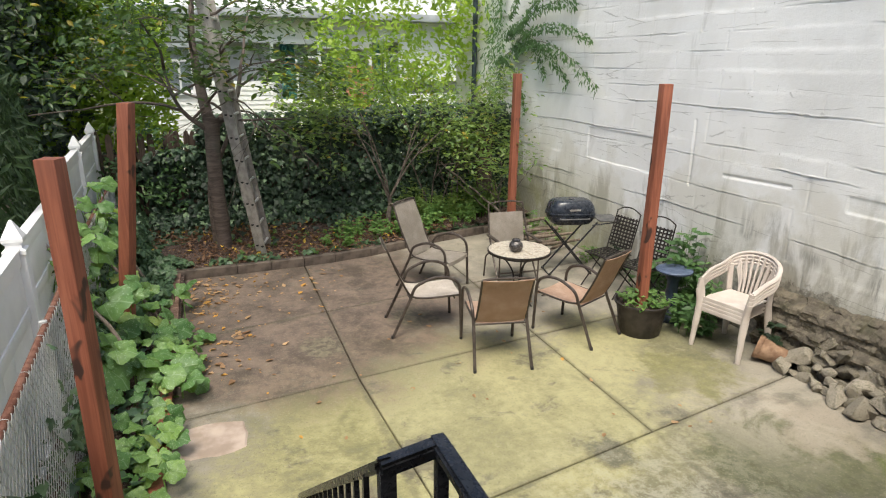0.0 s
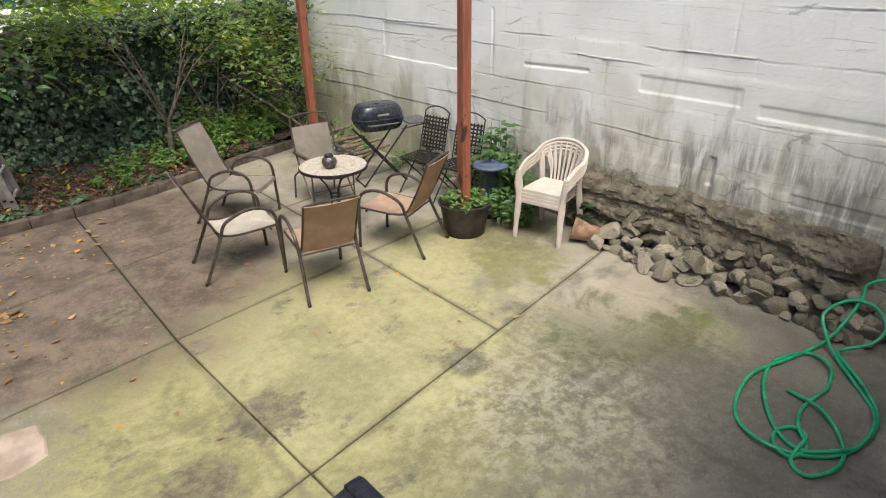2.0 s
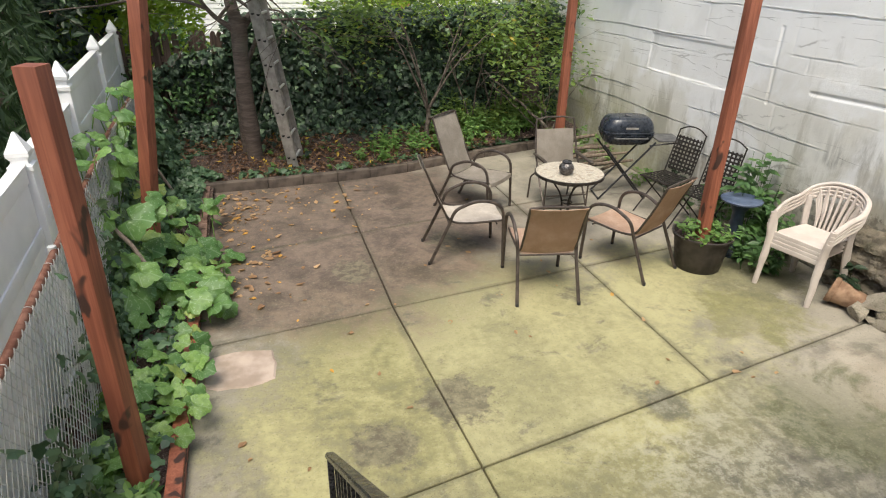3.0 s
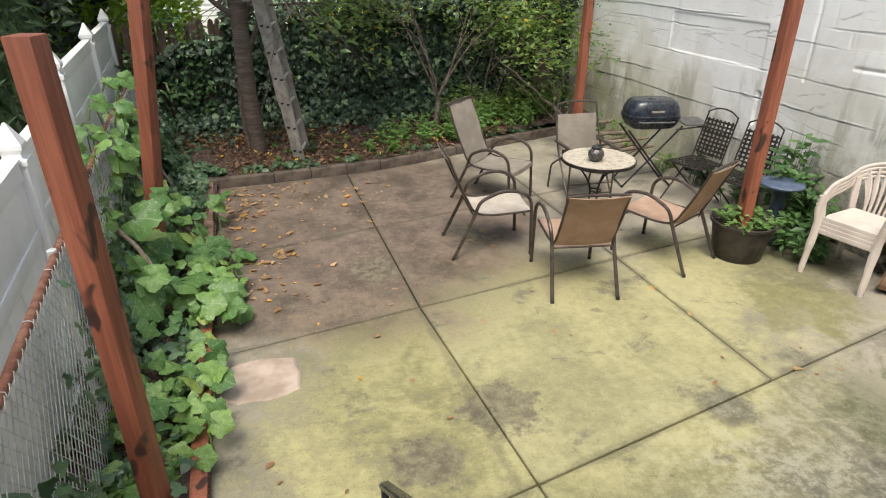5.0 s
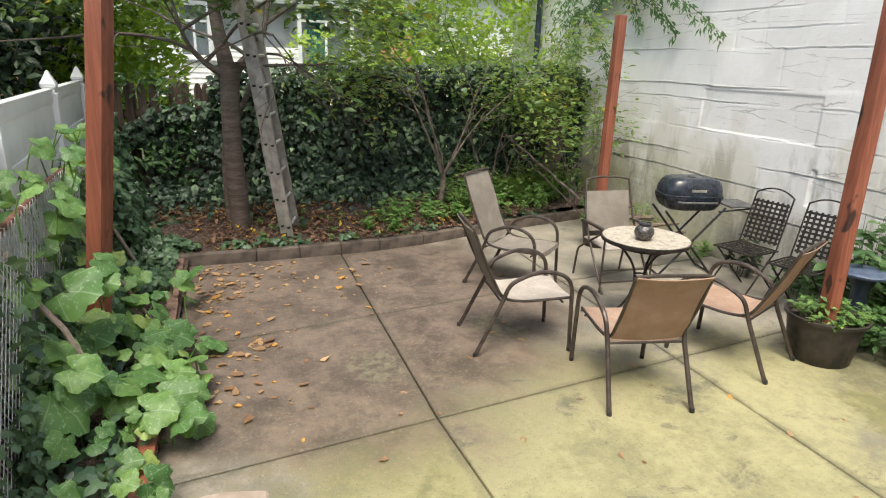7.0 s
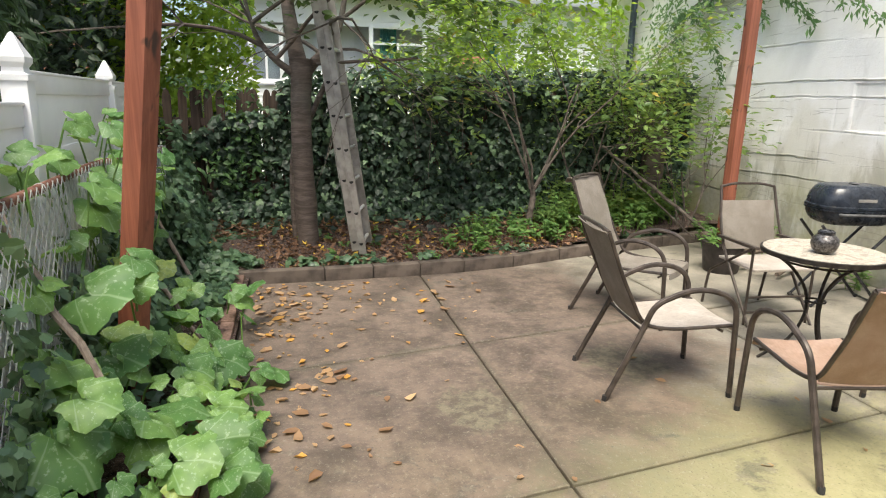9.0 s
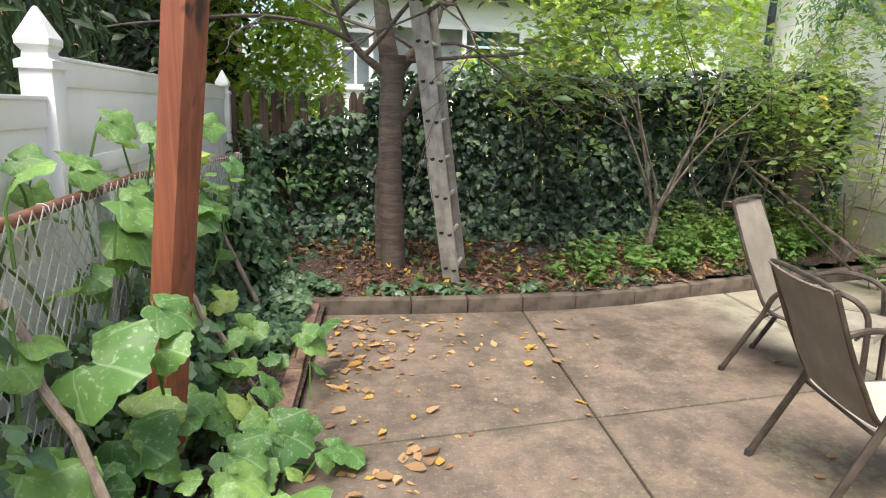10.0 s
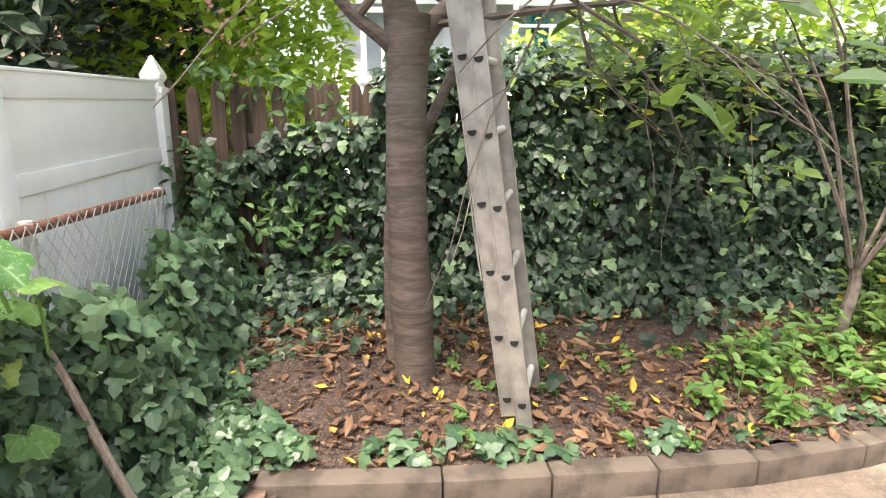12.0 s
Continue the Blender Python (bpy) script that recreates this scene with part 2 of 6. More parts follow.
def make_wood(name, a, b, knots=0.0, rough=0.6):
    m = Nodes(name)
    p = m.local()
    shift = m.node("ShaderNodeVectorMath", operation="ADD")
    m.put(p, shift.inputs[0])
    r = m.piece()
    comb = m.node("ShaderNodeCombineXYZ")
    m.put(m.math("MULTIPLY", r, 37.0), comb.inputs[0]), m.put(m.math("MULTIPLY", r, 19.0), comb.inputs[2])
    m.put(comb.outputs[0], shift.inputs[1])
    q = shift.outputs[0]
    grain = m.noise(m.stretch(q, 40, 40, 1.5), 1.0, 5, 0.6, 0.6)
    tone = m.noise(m.stretch(q, 3, 3, 0.8), 1.5, 3)
    col = m.mix(m.ramp(grain, 0.3, 0.7), a, b)
    col = m.mix(m.ramp(tone, 0.4, 0.7, 0, 0.5), col, tuple(c * 0.55 for c in a))
    if knots:
        kn = m.noise(m.stretch(q, 10, 10, 5), 1.0, 2, 0.4, 0.4)
        col = m.mix(m.ramp(kn, 0.62, 0.70, 0, knots), col, (0.03, 0.014, 0.01))
    m.bump(grain, 0.25, 0.003)
    return m.done(col, rough)


def make_leaf(name, dark, light, odd=None, share=0.0, pale=0.0, gloss=0.42, through_light=0.3, per_piece=False):
    m = Nodes(name)
    r = m.piece() if per_piece else m.island()
    p = m.where()
    col = m.mix(r, dark, light)
    col = m.mix(m.ramp(m.noise(p, 1.6, 2), 0.35, 0.65, 0, 0.5), col, dark)
    if odd:
        wild = m.node("ShaderNodeTexWhiteNoise", noise_dimensions="1D")
        m.put(r, wild.inputs["W"])
        col = m.mix(m.ramp(wild.outputs[0], 1 - share, 1 - share * 0.6), col, odd)
    if pale:
        lp = m.local()
        ang = m.math("ARCTAN2", m.axis(lp, 0), m.math("SUBTRACT", m.axis(lp, 1), 0.02))
        rib = m.ramp(m.math("ABSOLUTE", m.math("SINE", m.math("MULTIPLY", ang, 3.6))), 0.03, 0.16, 1, 0)
        spot = m.ramp(m.noise(lp, 13, 3), 0.56, 0.66)
        blotch = m.ramp(m.noise(lp, 4.5, 4), 0.4, 0.65)
        col = m.mix(m.math("MULTIPLY", blotch, 0.45), col, dark)
        col = m.mix(m.math("MULTIPLY", m.math("MAXIMUM", m.math("MULTIPLY", rib, 0.75), spot), pale), col, (0.40, 0.52, 0.30))
    m.bump(m.noise(p, 70, 2), 0.25, 0.003)
    m.done(col, gloss)
    t = m.node("ShaderNodeBsdfTranslucent")
    warm = m.mix(0.5, col, (light[0] * 1.6, light[1] * 1.5, light[2] * 0.8))
    m.put(warm, t.inputs["Color"])
    s = m.node("ShaderNodeMixShader")
    s.inputs[0].default_value = through_light
    m.tree.links.new(m.bsdf.outputs[0], s.inputs[1])
    m.tree.links.new(t.outputs[0], s.inputs[2])
    m.tree.links.new(s.outputs[0], m.out.inputs["Surface"])
    return m.mat


def make_soil():
    m = Nodes("garden_soil")
    p = m.where()
    n = m.noise(p, 26, 6, 0.7)
    col = m.mix(m.ramp(n, 0.35, 0.68), (0.045, 0.027, 0.021), (0.165, 0.105, 0.084))
    col = m.mix(m.ramp(m.noise(p, 120, 2), 0.62, 0.7), col, (0.36, 0.33, 0.28))
    m.bump(m.math("ADD", n, m.noise(p, 90, 3)), 1.0, 0.035)
    return m.done(col, 0.95)


def make_stone(name, tones):
    m = Nodes(name)
    p = m.local()
    n = m.noise(p, 9, 6, 0.65)
    col = m.mix(m.piece(), tones[0], tones[1])
    col = m.mix(m.ramp(n, 0.35, 0.7), col, tones[2])
    col = m.mix(m.ramp(m.noise(p, 4, 3), 0.5, 0.7, 0, 0.6), col, tones[3])
    m.bump(m.noise(p, 30, 6, 0.7), 0.7, 0.012)
    return m.done(col, 0.85)


def make_bark():
    m = Nodes("ringed_bark")
    p = m.where()
    ring = m.noise(m.stretch(p, 4, 4, 22), 1.0, 7, 0.7, 1.2)
    col = m.mix(m.ramp(ring, 0.35, 0.68), (0.06, 0.044, 0.036), (0.15, 0.115, 0.097))
    col = m.mix(m.ramp(m.noise(p, 2.4, 4), 0.45, 0.7, 0, 0.5), col, (0.15, 0.145, 0.12))
    m.bump(ring, 0.5, 0.010)
    return m.done(col, 0.8)


def make_mosaic():
    m = Nodes("stone_mosaic")
    v = m.node("ShaderNodeTexVoronoi", feature="F1")
    m.put(m.local(), v.inputs["Vector"])
    v.inputs["Scale"].default_value = 34
    e = m.node("ShaderNodeTexVoronoi", feature="DISTANCE_TO_EDGE")
    m.put(m.local(), e.inputs["Vector"])
    e.inputs["Scale"].default_value = 34
    tone = m.axis(v.outputs["Color"], 0)
    col = m.mix(tone, (0.42, 0.37, 0.29), (0.54, 0.49, 0.41))
    col = m.mix(m.ramp(tone, 0.8, 0.86), col, (0.33, 0.27, 0.21))
    col = m.mix(m.ramp(e.outputs["Distance"], 0.02, 0.06, 1, 0), col, (0.30, 0.27, 0.23))
    m.bump(m.ramp(e.outputs["Distance"], 0.02, 0.12), 0.5, 0.004)
    return m.done(col, 0.55)


def make_sling(name, a, b):
    m = Nodes(name)
    p = m.local()
    w1 = m.noise(m.stretch(p, 260, 30, 260), 1.0, 2)
    col = m.mix(m.ramp(m.noise(p, 7, 4), 0.35, 0.7), a, b)
    col = m.mix(m.ramp(w1, 0.4, 0.65, 0, 0.35), col, tuple(c * 0.5 for c in a))
    m.bump(w1, 0.3, 0.002)
    m.done(col, 0.8, 0.0, 0.3)
    t = m.node("ShaderNodeBsdfTranslucent")
    m.put(col, t.inputs["Color"])
    s = m.node("ShaderNodeMixShader")
    s.inputs[0].default_value = 0.3
    m.tree.links.new(m.bsdf.outputs[0], s.inputs[1])
    m.tree.links.new(t.outputs[0], s.inputs[2])
    m.tree.links.new(s.outputs[0], m.out.inputs["Surface"])
    return m.mat


def make_glass():
    m = Nodes("window_glass")
    m.bsdf.inputs["Transmission Weight"].default_value = 1.0
    m.bsdf.inputs["IOR"].default_value = 1.12
    return m.done((0.75, 0.82, 0.82), 0.03)


CONCRETE = make_concrete()
WALL_PAINT = make_wall_paint()
RED_WOOD = make_wood("red_stained_timber", (0.19, 0.056, 0.030), (0.315, 0.108, 0.060), 0.95)
FENCE_WOOD = make_wood("weathered_fence_wood", (0.05, 0.031, 0.022), (0.13, 0.088, 0.064), 0.3, 0.85)
EDGE_WOOD = make_wood("worn_edging_timber", (0.13, 0.075, 0.055), (0.25, 0.155, 0.12), 0.2, 0.85)
STICK_WOOD = make_wood("dry_stick", (0.20, 0.15, 0.12), (0.36, 0.29, 0.235), 0.2, 0.85)
LOG_WOOD = make_wood("split_log", (0.09, 0.066, 0.048), (0.23, 0.18, 0.135), 0.3, 0.85)
KERB = simple("old_kerb_concrete", (0.062, 0.047, 0.038), (0.140, 0.110, 0.088), 6, 0.9, 0, 0.6, 50, 0.2)
PATCH = simple("pale_slab", (0.31, 0.24, 0.19), (0.46, 0.37, 0.31), 5, 0.85, 0, 0.4, 60)
SOIL = make_soil()
BARK = make_bark()
TWIG = simple("grey_twig_bark", (0.07, 0.053, 0.042), (0.19, 0.155, 0.128), 12, 0.85, 0, 0.5)
ROCK = make_stone("rubble_stone", ((0.085, 0.072, 0.05), (0.40, 0.355, 0.285), (0.24, 0.21, 0.16), (0.12, 0.112, 0.055)))
FOUNDATION = make_stone("rubble_foundation", ((0.055, 0.046, 0.036), (0.075, 0.062, 0.046), (0.17, 0.145, 0.105), (0.055, 0.054, 0.026)))
IVY = make_leaf("ivy_leaf", (0.007, 0.020, 0.011), (0.066, 0.120, 0.066), (0.14, 0.22, 0.11), 0.16, 0, 0.5, 0.15)
# lighter ivy copy: the light on the side ivy is in the colour
IVY_LIT_TINT = make_leaf("ivy_lit_tint_leaf", (0.034, 0.075, 0.038), (0.135, 0.215, 0.11), None, 0, 0, 0.4, 0.15)
SQUASH = make_leaf("squash_leaf", (0.052, 0.145, 0.040), (0.26, 0.42, 0.105), (0.33, 0.42, 0.10), 0.08, 0.5, 0.5, 0.3, True)
WEED = make_leaf("weed_leaf", (0.065, 0.15, 0.036), (0.20, 0.32, 0.08), None, 0, 0, 0.5, 0.3)
TREE_LEAF = make_leaf("tree_leaf", (0.030, 0.070, 0.018), (0.105, 0.175, 0.042), (0.38, 0.30, 0.03), 0.06, 0, 0.4, 0.4)
SHRUB_LEAF = make_leaf("shrub_leaf", (0.07, 0.14, 0.038), (0.25, 0.35, 0.10), (0.40, 0.30, 0.04), 0.04, 0, 0.4, 0.45)
# sunlight on the far foliage is put into this brighter leaf colour
SUN_TINT_LEAF = make_leaf("sun_tint_leaf", (0.15, 0.28, 0.03), (0.41, 0.54, 0.09), None, 0, 0, 0.5, 0.5)
# near-black copy of the green leaves: shade is put into the colour
SHADE_DARK_LEAF = make_leaf("shade_dark_leaf", (0.008, 0.020, 0.008), (0.030, 0.060, 0.022), None, 0, 0, 0.5, 0.15)
CEDAR = make_leaf("cedar_spray", (0.013, 0.034, 0.010), (0.048, 0.092, 0.024), None, 0, 0, 0.6, 0.2)
VINE_LEAF = make_leaf("vine_leaf", (0.040, 0.10, 0.032), (0.13, 0.235, 0.075), None, 0, 0, 0.5, 0.3)
DRY_LEAF = make_leaf("fallen_leaf_dry", (0.17, 0.088, 0.045), (0.52, 0.35, 0.19), (0.52, 0.27, 0.05), 0.14, 0, 0.7, 0.2, True)
LITTER = make_leaf("leaf_litter", (0.085, 0.044, 0.028), (0.36, 0.21, 0.125), (0.58, 0.40, 0.06), 0.06, 0, 0.8, 0.15)
VINYL = simple("white_vinyl", (0.83, 0.83, 0.835), (0.89, 0.89, 0.89), 3, 0.4, 0, 0.05)
GALV = simple("galvanised_wire", (0.46, 0.47, 0.47), (0.62, 0.63, 0.63), 20, 0.45, 0.25, 0.1)
RUST = simple("rusty_pipe", (0.14, 0.055, 0.035), (0.24, 0.12, 0.085), 22, 0.8, 0.3, 0.4)
BRONZE = simple("brown_enamel_tube", (0.055, 0.043, 0.036), (0.095, 0.076, 0.064), 14, 0.42, 0.4, 0.1)
BLACK_IRON = simple("black_painted_iron", (0.010, 0.010, 0.011), (0.03, 0.03, 0.034), 25, 0.3, 0.0, 0.3, 60)
IRON = simple("dark_wrought_iron", (0.02, 0.017, 0.015), (0.05, 0.042, 0.036), 20, 0.6, 0.5, 0.3)
SLING_TAN = make_sling("tan_sling_fabric", (0.47, 0.315, 0.23), (0.56, 0.40, 0.31))
SLING_GREY = make_sling("taupe_sling_fabric", (0.29, 0.255, 0.215), (0.37, 0.33, 0.285))
SLING_PALE = make_sling("pale_seat_fabric", (0.52, 0.46, 0.40), (0.64, 0.58, 0.52))
PLASTIC = simple("cream_plastic", (0.49, 0.425, 0.38), (0.58, 0.515, 0.465), 5, 0.45, 0, 0.1)
GRILL_BLACK = simple("grill_enamel", (0.012, 0.015, 0.021), (0.026, 0.032, 0.044), 9, 0.28, 0, 0.05)
GRILL_GREY = simple("grey_shelf_plastic", (0.06, 0.06, 0.06), (0.11, 0.11, 0.11), 9, 0.6, 0, 0.1)
POT_PLASTIC = simple("dark_brown_pot", (0.022, 0.017, 0.016), (0.05, 0.04, 0.036), 8, 0.55, 0, 0.1)
TERRACOTTA = simple("weathered_clay", (0.17, 0.095, 0.055), (0.32, 0.205, 0.13), 10, 0.85, 0, 0.4)
BLUE_TOP = simple("faded_blue_top", (0.045, 0.065, 0.12), (0.10, 0.13, 0.20), 6, 0.4, 0, 0.1)
BLUE_BASE = simple("dark_blue_base", (0.02, 0.03, 0.05), (0.04, 0.06, 0.09), 8, 0.5, 0, 0.1)
HOSE = simple("green_hose", (0.008, 0.30, 0.13), (0.02, 0.42, 0.20), 10, 0.4, 0, 0.1)
# rungs paler than the stiles: their highlights are put into the colour
PALE_ALU = simple("highlit_rung_aluminium", (0.62, 0.61, 0.59), (0.76, 0.75, 0.73), 12, 0.45, 0.4, 0.1)
ALU = simple("dull_aluminium", (0.28, 0.26, 0.24), (0.42, 0.395, 0.365), 9, 0.5, 0.3, 0.2)
# near-black paint for the shade inside the rung ends
HOLE = simple("bore_shade_black", (0.01, 0.01, 0.01), (0.02, 0.02, 0.02), 9, 0.9)
LANTERN = simple("pierced_lantern_metal", (0.04, 0.035, 0.034), (0.16, 0.15, 0.145), 60, 0.35, 0.6, 0.5)
MOSAIC = make_mosaic()
SIDING = simple("white_siding", (0.82, 0.82, 0.81), (0.87, 0.87, 0.86), 2, 0.6, 0, 0.1)
TRIM_GREY = simple("grey_eave", (0.34, 0.36, 0.38), (0.46, 0.48, 0.50), 3, 0.7, 0, 0.1)
BRICK = simple("red_brick_face", (0.34, 0.14, 0.085), (0.46, 0.22, 0.14), 9, 0.85, 0, 0.5)
CURTAIN = simple("teal_curtain", (0.12, 0.42, 0.38), (0.30, 0.60, 0.55), 6, 0.9)
INSIDE = simple("dim_room", (0.50, 0.51, 0.53), (0.62, 0.63, 0.65), 3, 0.9)
GLASS = make_glass()
STEP = simple("step_concrete", (0.24, 0.21, 0.18), (0.38, 0.35, 0.31), 5, 0.85, 0, 0.5, 50)
JAMB = simple("door_jamb_paint", (0.50, 0.44, 0.37), (0.60, 0.54, 0.47), 6, 0.5, 0, 0.1)
DOOR_WOOD = make_wood("orange_door_wood", (0.34, 0.13, 0.05), (0.50, 0.22, 0.09), 0.2, 0.4)
RUBBER = simple("black_weatherstrip", (0.015, 0.015, 0.015), (0.03, 0.03, 0.03), 9, 0.7)
ROOM_PAINT = simple("room_wall_paint", (0.55, 0.52, 0.47), (0.62, 0.59, 0.54), 2, 0.8, 0, 0.1)
HOUSE_BRICK = simple("house_back_render", (0.36, 0.30, 0.26), (0.46, 0.40, 0.35), 3, 0.85, 0, 0.4)
GRAVEL = simple("far_ground", (0.07, 0.085, 0.04), (0.13, 0.13, 0.07), 1.2, 0.95, 0, 0.5, 20)


# ---- building blocks ----
def mesh_of(name, bm, material, smooth=True):
    me = bpy.data.meshes.new(name)
    bmesh.ops.recalc_face_normals(bm, faces=bm.faces)
    bm.to_mesh(me)
    bm.free()
    me.materials.append(material)
    if smooth:
        me.shade_smooth()
        me.set_sharp_from_angle(angle=radians(38))
    return me


def part(name, bm, material, parent=None, label="", smooth=True):
    """One mesh object, under a thing or a part when parent is given."""
    ob = new(name, mesh_of(name, bm, material, smooth))
    if parent is not None:
        ob.parent = parent
    return tagged(ob, label)


def shared(name, me, parent, m=Matrix(), label=""):
    """One more object on a mesh that exists."""
    ob = new(name, me)
    ob.parent = parent
    ob.matrix_basis = m
    return tagged(ob, label)


def thing(name, m=Matrix(), label="", category="", group="", kind=""):
    ob = new(name)
    ob.matrix_basis = m
    return tagged(ob, label, category, group, kind)


def box(bm, x0, x1, y0, y1, z0, z1, bevel=0.0, m=None):
    r = bmesh.ops.create_cube(bm, size=1)
    vs = r["verts"]
    for v in vs:
        v.co = Vector((x0 + (v.co.x + 0.5) * (x1 - x0), y0 + (v.co.y + 0.5) * (y1 - y0), z0 + (v.co.z + 0.5) * (z1 - z0)))
    if bevel:
        es = list({e for v in vs for e in v.link_edges})
        g = bmesh.ops.bevel(bm, geom=es, offset=bevel, segments=2, affect="EDGES", profile=0.6)
        vs = list({v for f in g["faces"] for v in f.verts} | {v for v in vs if v.is_valid})
    if m is not None:
        for v in vs:
            v.co = m @ v.co
    return vs


def tube(bm, pts, radii, seg=8, caps=True, flat=1.0):
    """A round bar along points; radii is one number or one a point."""
    pts = [Vector(p) for p in pts]
    if not hasattr(radii, "__len__"):
        radii = [radii] * len(pts)
    rings, side = [], None
    for i, p in enumerate(pts):
        d = (pts[min(i + 1, len(pts) - 1)] - pts[max(i - 1, 0)]).normalized()
        if side is None:
            side = d.orthogonal().normalized()
        side = (side - d * side.dot(d)).normalized()
        up = d.cross(side)
        rings.append([bm.verts.new(p + (side * math.cos(a) + up * math.sin(a) * flat) * radii[i]) for a in (k * math.tau / seg for k in range(seg))])
    for a, b in zip(rings, rings[1:]):
        for k in range(seg):
            bm.faces.new((a[k], a[(k + 1) % seg], b[(k + 1) % seg], b[k]))
    if caps:
        bm.faces.new(rings[0][::-1]), bm.faces.new(rings[-1])


def rounded(pts, r=0.06, n=4):
    """The same line with its corners rounded off."""
    pts = [Vector(p) for p in pts]
    out = [pts[0]]
    for a, b, c in zip(pts, pts[1:], pts[2:]):
        u, w = a - b, c - b
        k = min(r, u.length * 0.48, w.length * 0.48)
        p, q = b + u.normalized() * k, b + w.normalized() * k
        for i in range(n + 1):
            t = i / n
            out.append(p * (1 - t) ** 2 + b * 2 * t * (1 - t) + q * t * t)
    out.append(pts[-1])
    return out


def lathe(bm, profile, seg=28, m=None):
    """A turned shape from (radius, height) pairs."""
    rings = []
    for r, z in profile:
        ring = [Vector((r * math.cos(k * math.tau / seg), r * math.sin(k * math.tau / seg), z)) for k in range(seg)]
        rings.append([bm.verts.new(m @ v if m else v) for v in ring])
    for a, b in zip(rings, rings[1:]):
        for k in range(seg):
            bm.faces.new((a[k], a[(k + 1) % seg], b[(k + 1) % seg], b[k]))
    bm.faces.new(rings[0][::-1]), bm.faces.new(rings[-1])


def smooth_line(pts, n=6):
    """A Catmull-Rom line through points."""
    pts = [Vector(p) for p in pts]
    q = [pts[0] * 2 - pts[1], *pts, pts[-1] * 2 - pts[-2]]
    out = []
    for a, b, c, d in zip(q, q[1:], q[2:], q[3:]):
        for i in range(n):
            t = i / n
            out.append(0.5 * (2 * b + (c - a) * t + (2 * a - 5 * b + 4 * c - d) * t * t + (3 * b - a - 3 * c + d) * t ** 3))
    return out + [pts[-1]]


def quick_mesh(name, verts, faces, material):
    me = bpy.data.meshes.new(name)
    me.from_pydata(verts, [], faces)
    me.materials.append(material)
    me.update()
    return me


# leaf outlines: (x, y, z) points round a middle point, tip towards +y
def outline(points, mid):
    vs = np.array([mid, *points], float)
    n = len(points)
    return vs, [(0, i + 1, (i + 1) % n + 1) for i in range(n)]


IVY_SHAPE = outline([(0, 0, 0), (0.3, -0.1, -0.03), (0.52, 0.22, -0.05), (0.28, 0.38, 0.02), (0.3, 0.62, -0.04), (0, 1, -0.1),
                     (-0.3, 0.62, -0.04), (-0.28, 0.38, 0.02), (-0.52, 0.22, -0.05), (-0.3, -0.1, -0.03)], (0, 0.3, 0.06))
OVAL_SHAPE = outline([(0, 0, 0), (0.2, 0.25, 0.05), (0.23, 0.55, 0.05), (0, 1, -0.08), (-0.23, 0.55, 0.05), (-0.2, 0.25, 0.05)], (0, 0.45, 0))
SLIM_SHAPE = outline([(0, 0, 0), (0.13, 0.4, 0.03), (0, 1, -0.05), (-0.13, 0.4, 0.03)], (0, 0.4, 0))
CURL_SHAPE = outline([(0, 0, 0.12), (0.16, 0.25, 0.2), (0.2, 0.6, 0.17), (0, 1, 0.2), (-0.2, 0.6, 0.26), (-0.16, 0.25, 0.14)], (0, 0.5, 0.02))


def leaf_cloud(name, shape, places, normals, tips, sizes, material, parent=None, label="", category="", kind="stuff"):
    """Many small leaves in one mesh: place, face normal, tip direction and length of each."""
    tv, tf = shape
    c, n, t = np.asarray(places, float), np.asarray(normals, float), np.asarray(tips, float)
    n = n / np.linalg.norm(n, axis=1, keepdims=True)
    t = t - n * (t * n).sum(1, keepdims=True)
    t = t / (np.linalg.norm(t, axis=1, keepdims=True) + 1e-9)
    s = np.cross(t, n)
    k = np.asarray(sizes, float)[:, None, None]
    v = c[:, None] + k * (tv[None, :, 0, None] * s[:, None] + tv[None, :, 1, None] * t[:, None] + tv[None, :, 2, None] * n[:, None])
    f = (np.array(tf)[None] + (np.arange(len(c)) * len(tv))[:, None, None]).reshape(-1, 3)
    ob = new(name, quick_mesh(name, v.reshape(-1, 3).tolist(), f.tolist(), material))
    if parent is not None:
        ob.parent = parent
        return tagged(ob, label)
    return tagged(ob, label, category, "", kind)


def rnd(seed):
    return np.random.RandomState(seed)


# ---- ground and patio ----
bm = bmesh.new()
box(bm, -60, 60, -60, 70, -0.5, -0.12)
tagged(part("ground", bm, GRAVEL, smooth=False), "bare ground under and beyond the yard", "ground", kind="structure")


def row0(x): return -4.46
def row1(x): return -1.95 + 0.172 * x
def row2(x): return 0.134 * x
def row3(x): return 1.64 + 0.17 * x


BORDER = [(-1.66, 3.30), (-0.9, 3.31), (0.0, 3.36), (0.45, 3.41), (1.0, 3.52), (1.6, 3.72), (2.3, 3.92), (3.1, 4.12), (4.2, 4.4)]


def border_y(x):
    return float(np.interp(x, [p[0] for p in BORDER], [p[1] for p in BORDER]))


def col_x(i, y):
    """The joints that run away from the house."""
    return (-1.58, 0.0 + (max(-y, 0) * 0.056), 1.99, 4.2)[i]


patio = thing("patio", label="weathered concrete patio slabs stained with yellow-green algae", category="patio", kind="structure")


